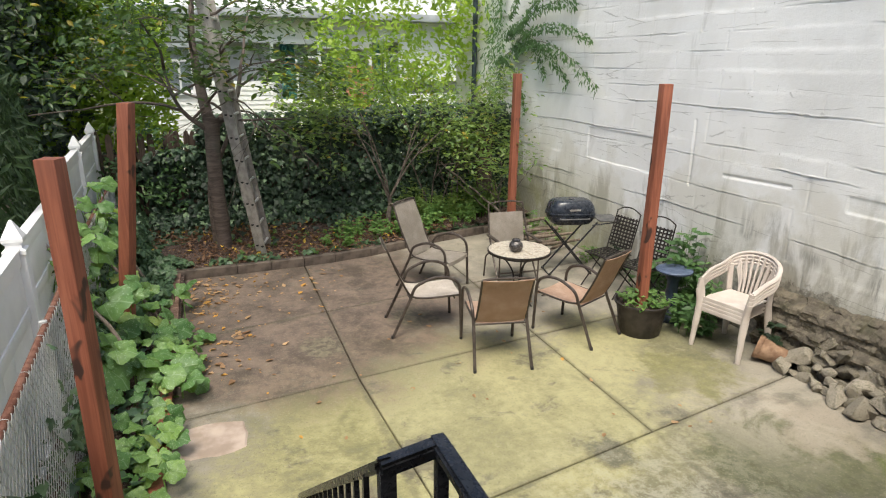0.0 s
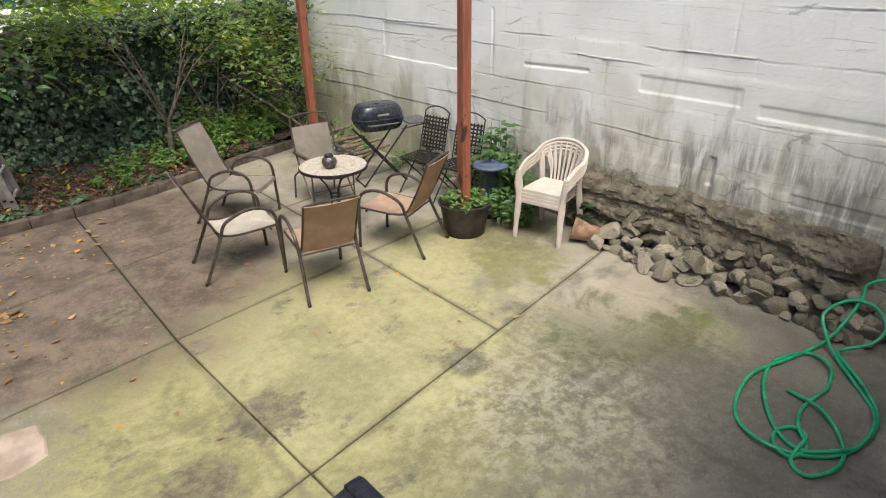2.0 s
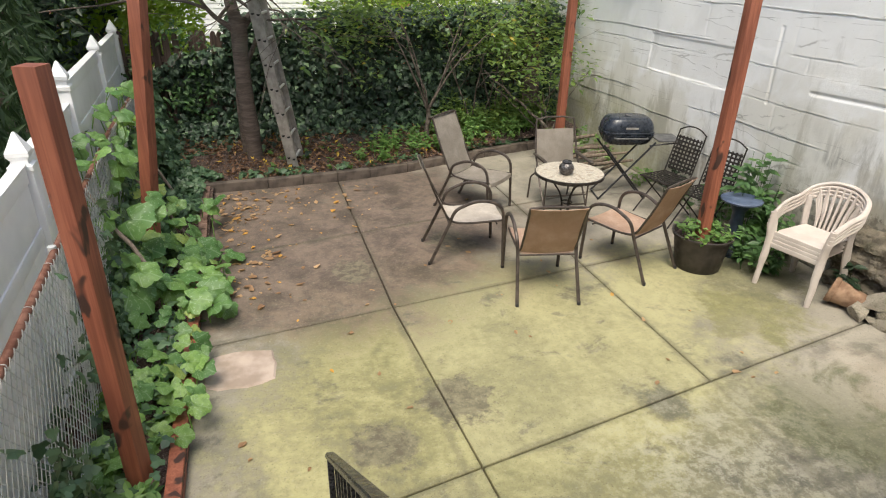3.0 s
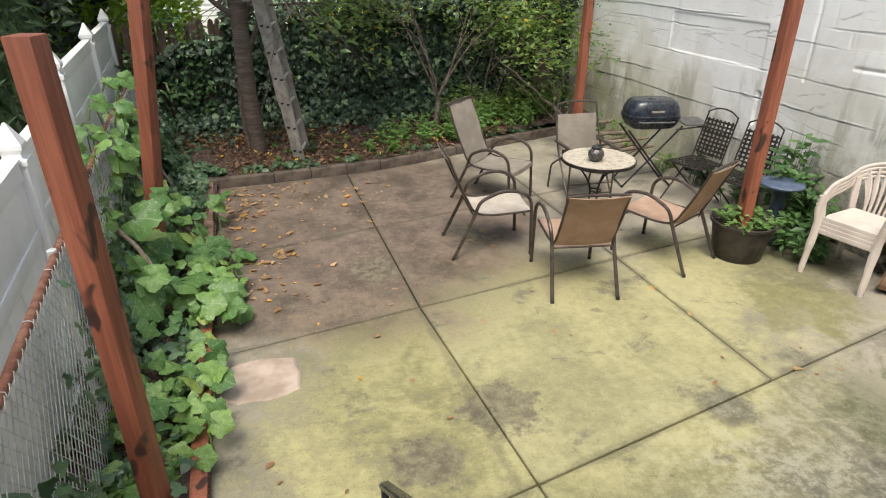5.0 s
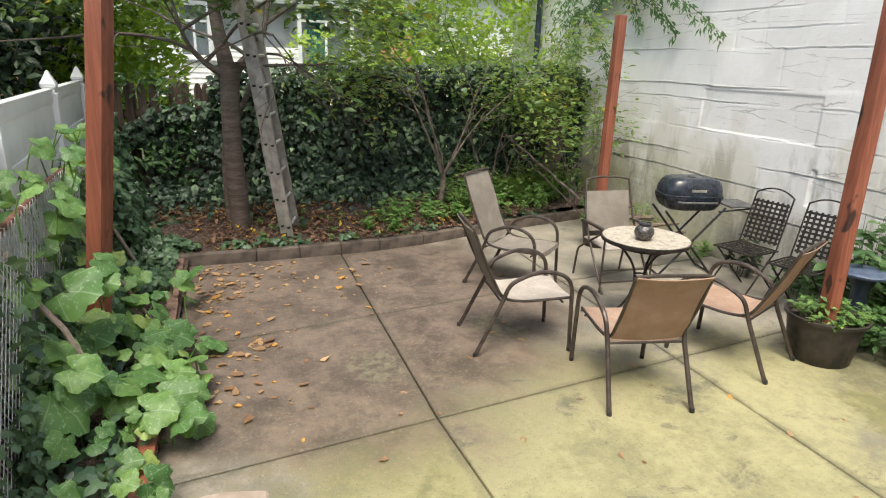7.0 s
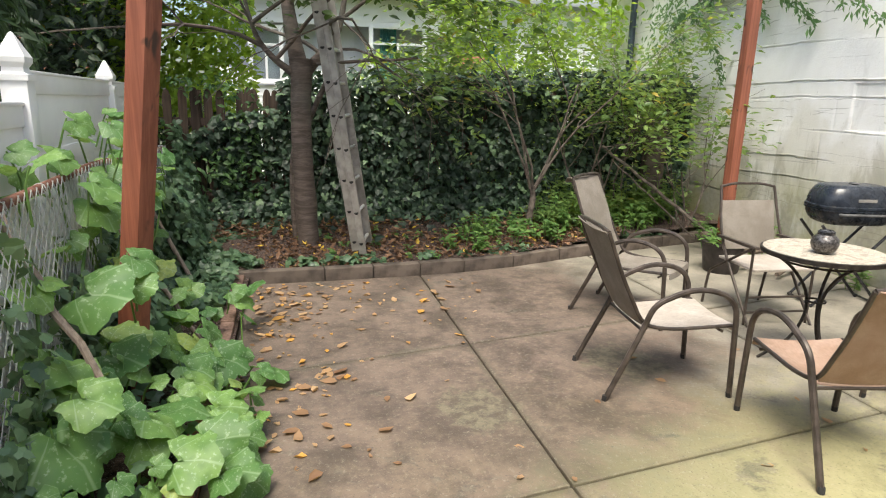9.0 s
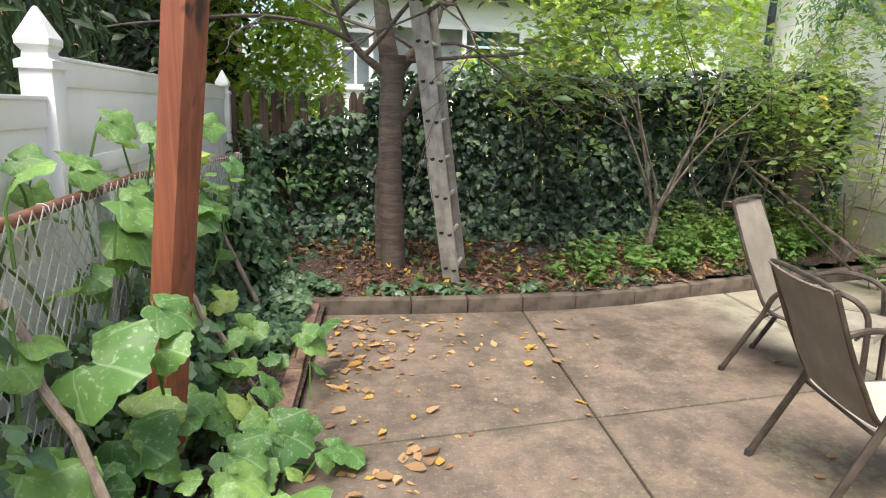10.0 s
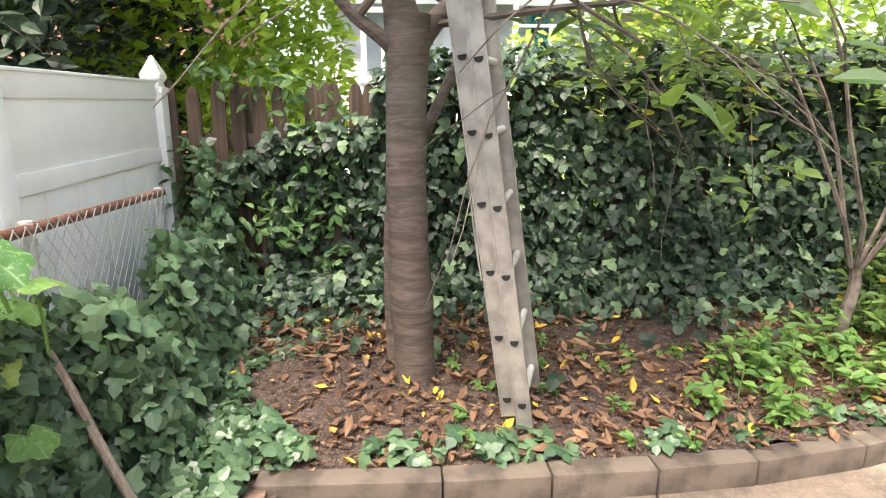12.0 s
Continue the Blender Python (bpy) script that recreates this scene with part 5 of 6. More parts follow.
# ---- ladder ----
def ladder():
    base = Vector((-0.53, 3.67, 0.10))
    up = Vector((-0.145, 0.02, 1.0)).normalized()
    deep = Vector((0.27, 0.96, 0.0))
    deep = (deep - up * deep.dot(up)).normalized()
    side = up.cross(deep).normalized()
    m = Matrix((deep, side, up)).transposed().to_4x4()
    m.translation = base
    ld = thing("extension_ladder", m, "dull aluminium extension ladder leaning into the tree", "ladder")
    L = 3.6
    # x: from one stile to the other, y: across the stile face, z: along
    for x, y0, nm in ((0.0, -0.058, "stile"), (0.40, -0.058, "stile"), (0.022, 0.012, "fly_stile"), (0.378, 0.012, "fly_stile")):
        bm = bmesh.new()
        w = 0.066
        z0 = 0.0 if nm == "stile" else 0.09
        box(bm, x - 0.003, x + 0.003, y0, y0 + w, z0, L, 0.001)
        stile = part(nm, bm, ALU, ld)
        bm = bmesh.new()
        box(bm, x - 0.010 if x < 0.2 else x - 0.012, x + 0.012 if x < 0.2 else x + 0.010, y0 - 0.004, y0 + 0.004, z0, L, 0.001)
        part("flange", bm, ALU, stile)
        bm = bmesh.new()
        box(bm, x - 0.010 if x < 0.2 else x - 0.012, x + 0.012 if x < 0.2 else x + 0.010, y0 + w - 0.004, y0 + w + 0.004, z0, L, 0.001)
        part("flange", bm, ALU, stile)
    for k in range(11):
        z = 0.16 + 0.305 * k
        for y, x0, x1 in ((-0.025, -0.006, 0.406), (0.045, 0.016, 0.384)):
            bm = bmesh.new()
            tube(bm, [(x0 + 0.006, y, z + (0.02 if y > 0 else 0)), (x1, y, z + (0.02 if y > 0 else 0))], 0.017, 10)
            part("rung", bm, PALE_ALU, ld)
            # flat D plate, coloured as the shade of a hollow rung end
            bm = bmesh.new()
            zz = z + (0.02 if y > 0 else 0)
            prof = [(0.019 * math.cos(a), 0.019 * math.sin(a)) for a in np.linspace(-math.pi - 0.25, 0.25, 11)]
            near_side = [bm.verts.new((x0 - 0.0035, y + u, zz + v)) for u, v in prof]
            far_side = [bm.verts.new((x0 + 0.001, y + u, zz + v)) for u, v in prof]
            bm.faces.new(near_side)
            for i in range(len(prof)):
                j = (i + 1) % len(prof)
                bm.faces.new((near_side[i], far_side[i], far_side[j], near_side[j]))
            part("bore_shade_plate", bm, HOLE, ld)
    bm = bmesh.new()
    tube(bm, smooth_line([(0.02, 0.09, 0.75), (0.05, 0.10, 1.0), (0.03, 0.085, 1.25), (0.06, 0.09, 1.05), (0.03, 0.095, 0.82)], 4), 0.004, 6)
    part("cord", bm, ALU, ld, "loop of pale cord")
    return ld


ladder()

# ---- sticks, branches and logs ----
def stick(a, b, r0, r1, label, mat=STICK_WOOD, bend=0.03):
    bm = bmesh.new()
    a, b = Vector(a), Vector(b)
    n = 9
    pts = [a.lerp(b, k / n) + Vector((noise.noise((a.x + k, 1, 2)), noise.noise((a.y + k, 5, 2)), noise.noise((k, 8, a.x)))) * bend * (1 if 0 < k < n else 0) for k in range(n + 1)]
    tube(bm, pts, [r0 + (r1 - r0) * k / n for k in range(n + 1)], 8)
    return tagged(part("stick", bm, mat), label, "stick")


stick((-1.69, 0.26, 0.05), (-2.44, 0.76, 1.30), 0.019, 0.015, "long grey-brown pole leaning on the chain-link fence")
stick((-1.98, 3.11, 0.06), (-2.48, 3.265, 1.10), 0.019, 0.016, "thin brown pole leaning on the ivy-covered fence")
stick((-1.72, 1.74, 0.05), (-2.21, 1.70, 0.95), 0.017, 0.014, "weathered stake propped in the side bed")
stick((2.55, 4.75, 1.15), (3.66, 3.86, 0.10), 0.016, 0.022, "long bare branch lying over the back bed", TWIG)
stick((2.60, 4.6, 1.0), (3.5, 4.1, 0.10), 0.008, 0.012, "bare forked twig lying over the back bed", TWIG)
rr = rnd(31)
for k in range(9):
    y = 2.75 + 0.13 * k + rr.uniform(-0.03, 0.03)
    z = 0.06 + 0.09 * (k % 3)
    stick((3.25 + rr.uniform(0, 0.15), y - 0.1, z), (4.05 + rr.uniform(-0.1, 0.05), y + rr.uniform(-0.25, 0.25), z + rr.uniform(0.02, 0.14)), rr.uniform(0.018, 0.036), rr.uniform(0.012, 0.03), "split log in the low woodpile by the wall", LOG_WOOD, 0.01)
corner_pot = thing("plant_pot", pose(3.08, 3.05, 0), "black plastic plant pot holding the corner post and weeds", "planter")
bm = bmesh.new()
lathe(bm, [(0.16, 0.0), (0.168, 0.01), (0.205, 0.29), (0.222, 0.295), (0.225, 0.32), (0.21, 0.325), (0.20, 0.31), (0.195, 0.27)], 32)
part("tub", bm, POT_PLASTIC, corner_pot)
bm = bmesh.new()
lathe(bm, [(0.196, 0.255), (0.18, 0.275), (0.08, 0.285)], 24)
part("potting_soil", bm, SOIL, corner_pot)


# ---- back fence and pillar ----
back_fence = thing("picket_fence", label="weathered brown wooden picket fence overgrown with ivy", category="fence")
bm = bmesh.new()
w, h = 0.046, 1.0
prof = [(-w, 0), (w, 0), (w, h - 0.05), (w * 0.6, h - 0.012), (0, h), (-w * 0.6, h - 0.012), (-w, h - 0.05)]
a = [bm.verts.new((x, -0.009, z)) for x, z in prof]
b = [bm.verts.new((x, 0.009, z)) for x, z in prof]
bm.faces.new(a), bm.faces.new(b[::-1])
for k in range(len(a)):
    bm.faces.new((a[k], b[k], b[(k + 1) % len(a)], a[(k + 1) % len(a)]))
picket_me = mesh_of("picket", bm, FENCE_WOOD, False)
rr = rnd(41)
x = -2.95
while x < 4.15:
    hgt = 1.72 + 0.02 * (x + 2.7) + rr.uniform(-0.035, 0.03)
    gap = 0.105 if x > -1.9 else 0.15
    shared("picket", picket_me, back_fence, pose(x, 5.38 + rr.uniform(-0.01, 0.01), 0.0, 0, rr.uniform(-1.5, 1.5), 0) @ Matrix.Diagonal((1, 1, hgt, 1)))
    x += gap + rr.uniform(-0.008, 0.012)
for z in (0.45, 1.3):
    bm = bmesh.new()
    box(bm, -3.0, 4.18, 5.40, 5.44, z, z + 0.09, 0.004)
    part("fence_rail", bm, FENCE_WOOD, back_fence)
for x in (-2.2, -0.2, 1.8):
    bm = bmesh.new()
    box(bm, x - 0.045, x + 0.045, 5.44, 5.53, -0.2, 1.7, 0.005)
    part("fence_post", bm, FENCE_WOOD, back_fence)
bm = bmesh.new()
box(bm, 3.42, 3.72, 5.18, 5.36, -0.1, 1.74, 0.02)
tagged(part("concrete_pillar", bm, KERB), "square grey concrete pillar in the fence corner", "pillar")
bm = bmesh.new()
tube(bm, [(4.1, 7.0, -0.1), (4.1, 7.0, 5.2)], 0.05, 12)
tagged(part("utility_pole", bm, BLUE_BASE), "dark blue-green metal pole behind the fence", "pole")


# ---- ivy ----
def scatter_ivy(name, pts, nrm, size, material, label, seed):
    r = rnd(seed)
    n = len(pts)
    nrm = np.asarray(nrm, float) + r.normal(scale=0.6, size=(n, 3))
    tips = np.tile([0.0, 0.0, -1.0], (n, 1)) + r.normal(scale=0.55, size=(n, 3))
    return leaf_cloud(name, IVY_SHAPE, pts, nrm, tips, r.uniform(size[0], size[1], n), material, None, label, "ivy")


r = rnd(51)
pts, nrm = [], []
while len(pts) < 11000:
    x, z = r.uniform(-2.5, 4.1), r.uniform(0.08, 2.08)
    cover = 0.55 * noise.noise((x * 1.1, z * 1.3, 4)) + 0.3 * noise.noise((x * 4, z * 4, 8))
    edge = min(1.0, max(-0.5, (x + 1.75) / 1.1))
    top = 1.86 + 0.03 * (x + 0.5) + 0.10 * noise.noise((x * 1.6, 3, 3)) if x > -1.3 else 1.15 + 0.5 * (x + 2.5) / 1.2 + 0.2 * noise.noise((x * 2.3, 3, 3))
    if z > top or cover + 0.42 * edge < r.uniform(-0.25, 0.16):
        continue
    bulge = 0.10 + 0.07 * noise.noise((x * 1.8, z * 1.8, 1)) + (0.06 if z > top - 0.25 else 0.0) + 0.30 * max(0.0, 0.75 - z) ** 1.5
    pts.append((x, 5.36 - bulge * r.uniform(0.3, 1.15), z))
    nrm.append((0, -1, 0.35 + (0.8 if z > top - 0.18 else 0)))
for k in range(900):
    x = r.uniform(-1.2, 4.1)
    pts.append((x, r.uniform(5.2, 5.62), 1.88 + 0.03 * (x + 0.5) + r.uniform(-0.06, 0.09)))
    nrm.append((0, -0.4, 1))
for k in range(1900):
    x, y = r.uniform(-2.3, 3.9), 5.28 - abs(r.normal(0, 0.27))
    pts.append((x, y, bed_z(x, y) + r.uniform(0.02, 0.12) + 0.35 * max(0.0, y - 4.85)))
    nrm.append((0, -0.7, 0.8))
scatter_ivy("fence_ivy", pts, nrm, (0.045, 0.115), IVY, "dense dark green ivy covering the back fence", 52)

pts, nrm = [], []
while len(pts) < 7600:
    y = r.uniform(1.3, 5.25)
    z = r.uniform(0.08, 1.35)
    top = 0.80 + 0.17 * (y - 1.3) + 0.28 * noise.noise((y * 1.5, 2, 6))
    if z > top or (z > 0.55 and noise.noise((y * 2.2, z * 2.2, 5)) < -0.2):
        continue
    if y > 3.3 and z > 0.86 + 0.32 * noise.noise((y * 2.5, 4, 1)) + max(0, y - 4.7):
        continue
    out = (1 - z / 1.5) ** 1.3 * 0.42 + 0.05
    x = link_x(y) + 0.03 + out * r.uniform(0.2, 1.0)
    if 1.7 < y < 3.27:
        x = min(x, max(link_x(y) + 0.03, -2.0 - 0.43 * z - r.uniform(0.0, 0.08)))
    pts.append((x, y, z * r.uniform(0.85, 1.0)))
    nrm.append((0.9, -0.25, 0.55))
scatter_ivy("side_ivy", pts, nrm, (0.055, 0.115), IVY_LIT_TINT, "ivy climbing over the chain-link fence", 53)

pts, nrm = [], []
while len(pts) < 2600:
    x, y = r.uniform(-2.5, -0.9), r.uniform(2.2, 5.2)
    if noise.noise((x * 1.5, y * 1.5, 2)) < (x + 1.75) * 0.9 - 0.1 * (y < border_y(max(x, -1.6)) + 0.1):
        continue
    if x > -1.68 and y < border_y(x) + 0.10:
        continue
    if x < -1.9 and 2.6 < y < 3.3 and r.rand() < 0.6:
        continue
    pts.append((x, y, 0.12 + r.uniform(0, 0.10)))
    nrm.append((0.1, -0.3, 1))
for k in range(600):
    x = r.uniform(-1.6, 3.2)
    y = border_y(x) + 0.12 + abs(r.normal(0, 0.10))
    if noise.noise((x * 3, y * 3, 9)) > 0.05:
        pts.append((x, y, 0.125 + r.uniform(0, 0.05)))
        nrm.append((0, -0.3, 1))
for k in range(900):
    x, y = r.uniform(-2.45, -1.62), r.uniform(-3.6, 1.4)
    z = r.uniform(0.06, 0.32) * (1 - 0.5 * (x + 2.45))
    pts.append((x, y, z)), nrm.append((0.3, -0.3, 1))
scatter_ivy("ground_ivy", pts, nrm, (0.05, 0.10), IVY_LIT_TINT, "low ivy creeping over the garden soil", 54)
pts, nrm = [], []
for k in range(2600):
    y = r.uniform(-3.4, 1.5)
    z = abs(r.normal(0, 0.30 + 0.12 * max(0, y + 0.6)))
    if z < 1.15 and noise.noise((y * 1.6, z * 1.6, 3)) > -0.05:
        pts.append((link_x(y) + r.uniform(0.03, 0.14), y, z + 0.05)), nrm.append((1, -0.2, 0.4))
scatter_ivy("fence_creeper", pts, nrm, (0.05, 0.09), IVY_LIT_TINT, "thin creeper on the lower chain-link mesh", 55)


# ---- squash ----
def squash_leaf_mesh(seed):
    r = rnd(seed)
    verts, faces = [(0, 0.28, -0.03)], []
    n = 30
    for ringk, rad in ((1, 0.45), (2, 1.0)):
        for k in range(n):
            a = -math.pi / 2 + (k + 0.5) * math.tau / n
            lobe = 1 + (0.095 if ringk == 2 else 0.04) * math.cos(5 * (a - math.pi / 2)) + (0.045 * (1 if k % 2 else -1) + 0.035 * r.uniform(-1, 1)) * (ringk == 2)
            notch = 0.45 if k in (0, n - 1) else (0.8 if k in (1, n - 2) else 1.0)
            q = 0.5 * rad * lobe * notch
            z = (0.05 if ringk == 1 else -0.06 + 0.07 * math.sin(3 * a + seed) + 0.03 * r.uniform(-1, 1))
            verts.append((q * math.cos(a) * 1.05, 0.38 + q * math.sin(a), z))
    for k in range(n):
        j = (k + 1) % n
        faces.append((0, 1 + k, 1 + j))
        faces.append((1 + k, 1 + n + k, 1 + n + j, 1 + j))
    me = quick_mesh("squash_leaf", verts, faces, SQUASH)
    me.shade_smooth()
    return me


SQUASH_LEAVES = [squash_leaf_mesh(s) for s in range(6)]


def squash_plant(root, spots, label, seed):
    """A vine from its root; each spot is x, y, z and length of one leaf."""
    pl = thing("squash_plant", pose(*root), label, "squash plant", "squash plants of the side bed")
    r = rnd(seed)
    bm = bmesh.new()
    base = Vector(root)
    for x, y, z, s in spots:
        p = Vector((x, y, z)) - base
        g = Vector((p.x + r.uniform(-0.10, 0.04), p.y + r.uniform(-0.10, 0.10), max(0.04 - base.z, p.z - r.uniform(0.15, 0.35))))
        mid = g.lerp(p, 0.55) + Vector((r.uniform(-0.02, 0.02), r.uniform(-0.02, 0.02), 0.03))
        sb = bmesh.new()
        tube(sb, [g, mid, p], [0.006, 0.005, 0.004], 5)
        part("leaf_stalk", sb, WEED, pl)
        out = Vector((0.75, -0.45, 0)) + Vector((r.uniform(-0.6, 0.6), r.uniform(-0.6, 0.6), 0))
        n = (Vector((0.28, -0.34, 0.85)) + Vector((r.uniform(-0.75, 0.75), r.uniform(-0.75, 0.75), r.uniform(-0.2, 0.2)))).normalized()
        t = (out - n * out.dot(n)).normalized()
        m = Matrix((t.cross(n), t, n)).transposed().to_4x4()
        m.translation = p
        shared("leaf", SQUASH_LEAVES[r.randint(6)], pl, m @ Matrix.Diagonal((s, s, s, 1)))
    pts = sorted((Vector(s[:3]) - base for s in spots), key=lambda v: v.y)
    tube(bm, smooth_line([(v.x - 0.05, v.y, max(0.03, v.z - 0.3) - base.z) for v in pts[::3]], 3), 0.008, 6)
    part("main_stem", bm, WEED, pl, "pale green hairy main stem")
    return pl


r = rnd(61)


def spots(n, x0, x1, y0, y1, z_of, s0, s1):
    out = []
    for k in range(n):
        x, y = r.uniform(x0, x1), r.uniform(y0, y1)
        out.append((x, y, max(0.10, z_of(x, y) + r.uniform(-0.06, 0.06)), r.uniform(s0, s1)))
    return out


squash_plant((-1.9, -0.55, 0.06), spots(40, -2.0, -1.52, -1.15, 0.15, lambda x, y: 0.18 - 0.22 * (x + 1.6), 0.08, 0.19), "sprawling squash vine with pale mottled leaves over the bed edge", 1)
squash_plant((-2.0, 0.7, 0.06), spots(64, -2.2, -1.35, 0.0, 1.3, lambda x, y: 0.22 - 0.40 * (x + 1.6), 0.08, 0.25), "broad-leaved squash plant spilling onto the patio", 2)
squash_plant((-2.0, 1.7, 0.06), spots(26, -2.1, -1.42, 1.2, 2.35, lambda x, y: 0.26 - 0.35 * (x + 1.6), 0.09, 0.21), "squash plant with yellowing leaves beside the leaning post", 3)
squash_plant((-2.2, 1.3, 0.06), spots(66, -2.38, -2.06, 0.3, 3.1, lambda x, y: r.uniform(0.5, 1.50), 0.08, 0.21), "squash vine climbing the chain-link fence", 4)
BIG_LEAVES = [(-2.06, 0.62, 0.80, 0.30), (-2.02, 0.10, 0.45, 0.30), (-1.88, 0.76, 0.93, 0.17), (-1.87, 0.72, 0.80, 0.15), (-2.16, 1.27, 1.10, 0.24), (-2.12, 1.15, 1.22, 0.22), (-2.1, 0.35, 0.55, 0.24), (-1.95, 0.25, 0.36, 0.2)]
squash_plant((-2.08, 0.45, 0.06), BIG_LEAVES, "tall squash vine with large pale-spotted leaves on long stalks", 7)
squash_plant((-2.0, 0.3, 0.06), spots(9, -2.2, -1.72, 0.05, 0.95, lambda x, y: r.uniform(0.30, 0.66), 0.16, 0.28), "tall squash plant with very large mottled leaves", 6)
squash_plant((-1.95, -1.7, 0.06), spots(12, -2.1, -1.6, -2.4, -1.2, lambda x, y: 0.15, 0.09, 0.16), "young squash seedlings in the side bed", 5)


# ---- weeds and pot plants ----
def clump(name, cx, cy, rad, height, n, size, material, label, seed, shape=OVAL_SHAPE, z0=0.1, category="plant"):
    """A low leafy plant: stems that fan out, leaves along them."""
    r = rnd(seed)
    pl = thing(name, pose(cx, cy, z0), label, category)
    bm = bmesh.new()
    pts, nrm, tips = [], [], []
    stems = max(4, n // 10)
    for k in range(stems):
        a, q = r.uniform(0, math.tau), rad * math.sqrt(r.rand())
        x, y = q * math.cos(a), q * math.sin(a)
        hh = height * r.uniform(0.55, 1.0) * (1 - 0.4 * (q / rad) ** 2)
        tip = Vector((x * 1.15, y * 1.15, hh))
        tube(bm, [(x * 0.7, y * 0.7, 0), (x * 0.95, y * 0.95, hh * 0.6), tip], [0.004, 0.003, 0.002], 4)
        for i in range(n // stems):
            v = r.uniform(0.3, 1.0)
            d = Vector((r.normal(), r.normal(), 0.15))
            pts.append((x * (0.8 + 0.35 * v), y * (0.8 + 0.35 * v), hh * v))
            tips.append(d), nrm.append((0.25 * r.normal(), 0.25 * r.normal() - 0.2, 1))
    tagged(part("branchwork", bm, material, pl), kind="stuff")
    leaf_cloud("leaves", shape, pts, nrm, tips, r.uniform(size[0], size[1], len(pts)), material, pl)
    return pl


rr = rnd(71)
for k in range(22):
    x = 0.55 + 2.7 * (k + rr.uniform(-0.4, 0.4)) / 22
    d = rr.uniform(0.16, 0.75)
    tall = 0.20 + 0.25 * d + (0.1 if x > 1.6 else 0)
    clump("nettle_clump", x, border_y(x) + d, rr.uniform(0.14, 0.22), tall * rr.uniform(0.8, 1.2), 70, (0.05, 0.095), WEED, "bright green nettle-like weeds along the kerb", 100 + k, z0=bed_z(x, border_y(x) + d))
for k in range(24):
    x = rr.uniform(-1.3, 1.2)
    y = border_y(x) + rr.uniform(0.12, 1.2)
    clump("seedling", x, y, 0.07, 0.09, 18, (0.03, 0.06), WEED, "small green seedling in the leaf litter", 140 + k, z0=bed_z(x, y))
for k in range(12):
    x = rr.uniform(2.1, 3.75)
    clump("undergrowth", x, rr.uniform(4.55, 5.2), 0.26, rr.uniform(0.5, 0.85), 110, (0.06, 0.10), SHRUB_LEAF, "leafy undergrowth in front of the ivy fence", 160 + k, z0=0.2)
for k in range(12):
    x = 1.75 + 1.8 * (k + rr.uniform(-0.4, 0.4)) / 12
    clump("undergrowth", x, border_y(x) + rr.uniform(0.55, 0.85), 0.24, rr.uniform(0.45, 0.7), 110, (0.06, 0.10), SHRUB_LEAF, "leafy undergrowth in the back bed", 190 + k, z0=0.12)
rs = rnd(72)
for k in range(11):
    clump("side_weed", rs.uniform(-2.05, -1.66), -3.1 + 0.24 * k + rs.uniform(-0.1, 0.1), 0.15, rs.uniform(0.12, 0.28), 60, (0.05, 0.10), WEED, "small leafy weed in the narrow side bed", 330 + k, z0=0.05)
clump("mint_plant", 3.07, -0.03, 0.25, 0.20, 300, (0.04, 0.08), WEED, "bright green mint growing in the planter", 180, z0=0.32)
clump("pot_weed", 3.04, 2.98, 0.19, 0.24, 150, (0.05, 0.09), WEED, "bright green weeds spilling out of the black pot", 189, z0=0.28)
clump("wall_shrub", 3.90, 0.36, 0.27, 1.12, 260, (0.10, 0.17), VINE_LEAF, "broad-leaved green shrub against the white wall", 181, z0=0.0)
clump("wall_shrub", 3.92, 0.0, 0.25, 0.62, 170, (0.09, 0.15), VINE_LEAF, "dark broad-leaved plant behind the blue stand", 182, z0=0.0)
clump("wall_shrub", 3.60, -0.16, 0.24, 0.40, 150, (0.08, 0.13), VINE_LEAF, "low dark leafy plant beside the planter", 183, z0=0.0)
clump("wall_shrub", 4.0, -0.95, 0.16, 0.38, 80, (0.07, 0.12), SHADE_DARK_LEAF, "dark leafy plant behind the plastic chairs", 184, z0=0.0)
clump("wall_shrub", 3.98, 1.75, 0.2, 0.5, 110, (0.07, 0.12), SHADE_DARK_LEAF, "leafy plant beside the grill, shade put into its leaf colour", 195, z0=0.0)
clump("wall_shrub", 3.95, 1.0, 0.22, 0.6, 130, (0.08, 0.13), VINE_LEAF, "dark leafy plant behind the iron chairs", 185, z0=0.0)
clump("wall_weeds", 3.95, 2.3, 0.2, 0.3, 60, (0.05, 0.1), WEED, "weeds growing at the wall behind the grill", 186, z0=0.0)
clump("wall_weeds", 3.85, 3.3, 0.25, 0.55, 120, (0.05, 0.09), WEED, "weeds climbing the wall by the back bed", 187, z0=0.0)
clump("wall_weeds", 3.7, 3.95, 0.3, 0.6, 130, (0.05, 0.09), WEED, "weeds growing in the corner by the wall", 188, z0=0.0)


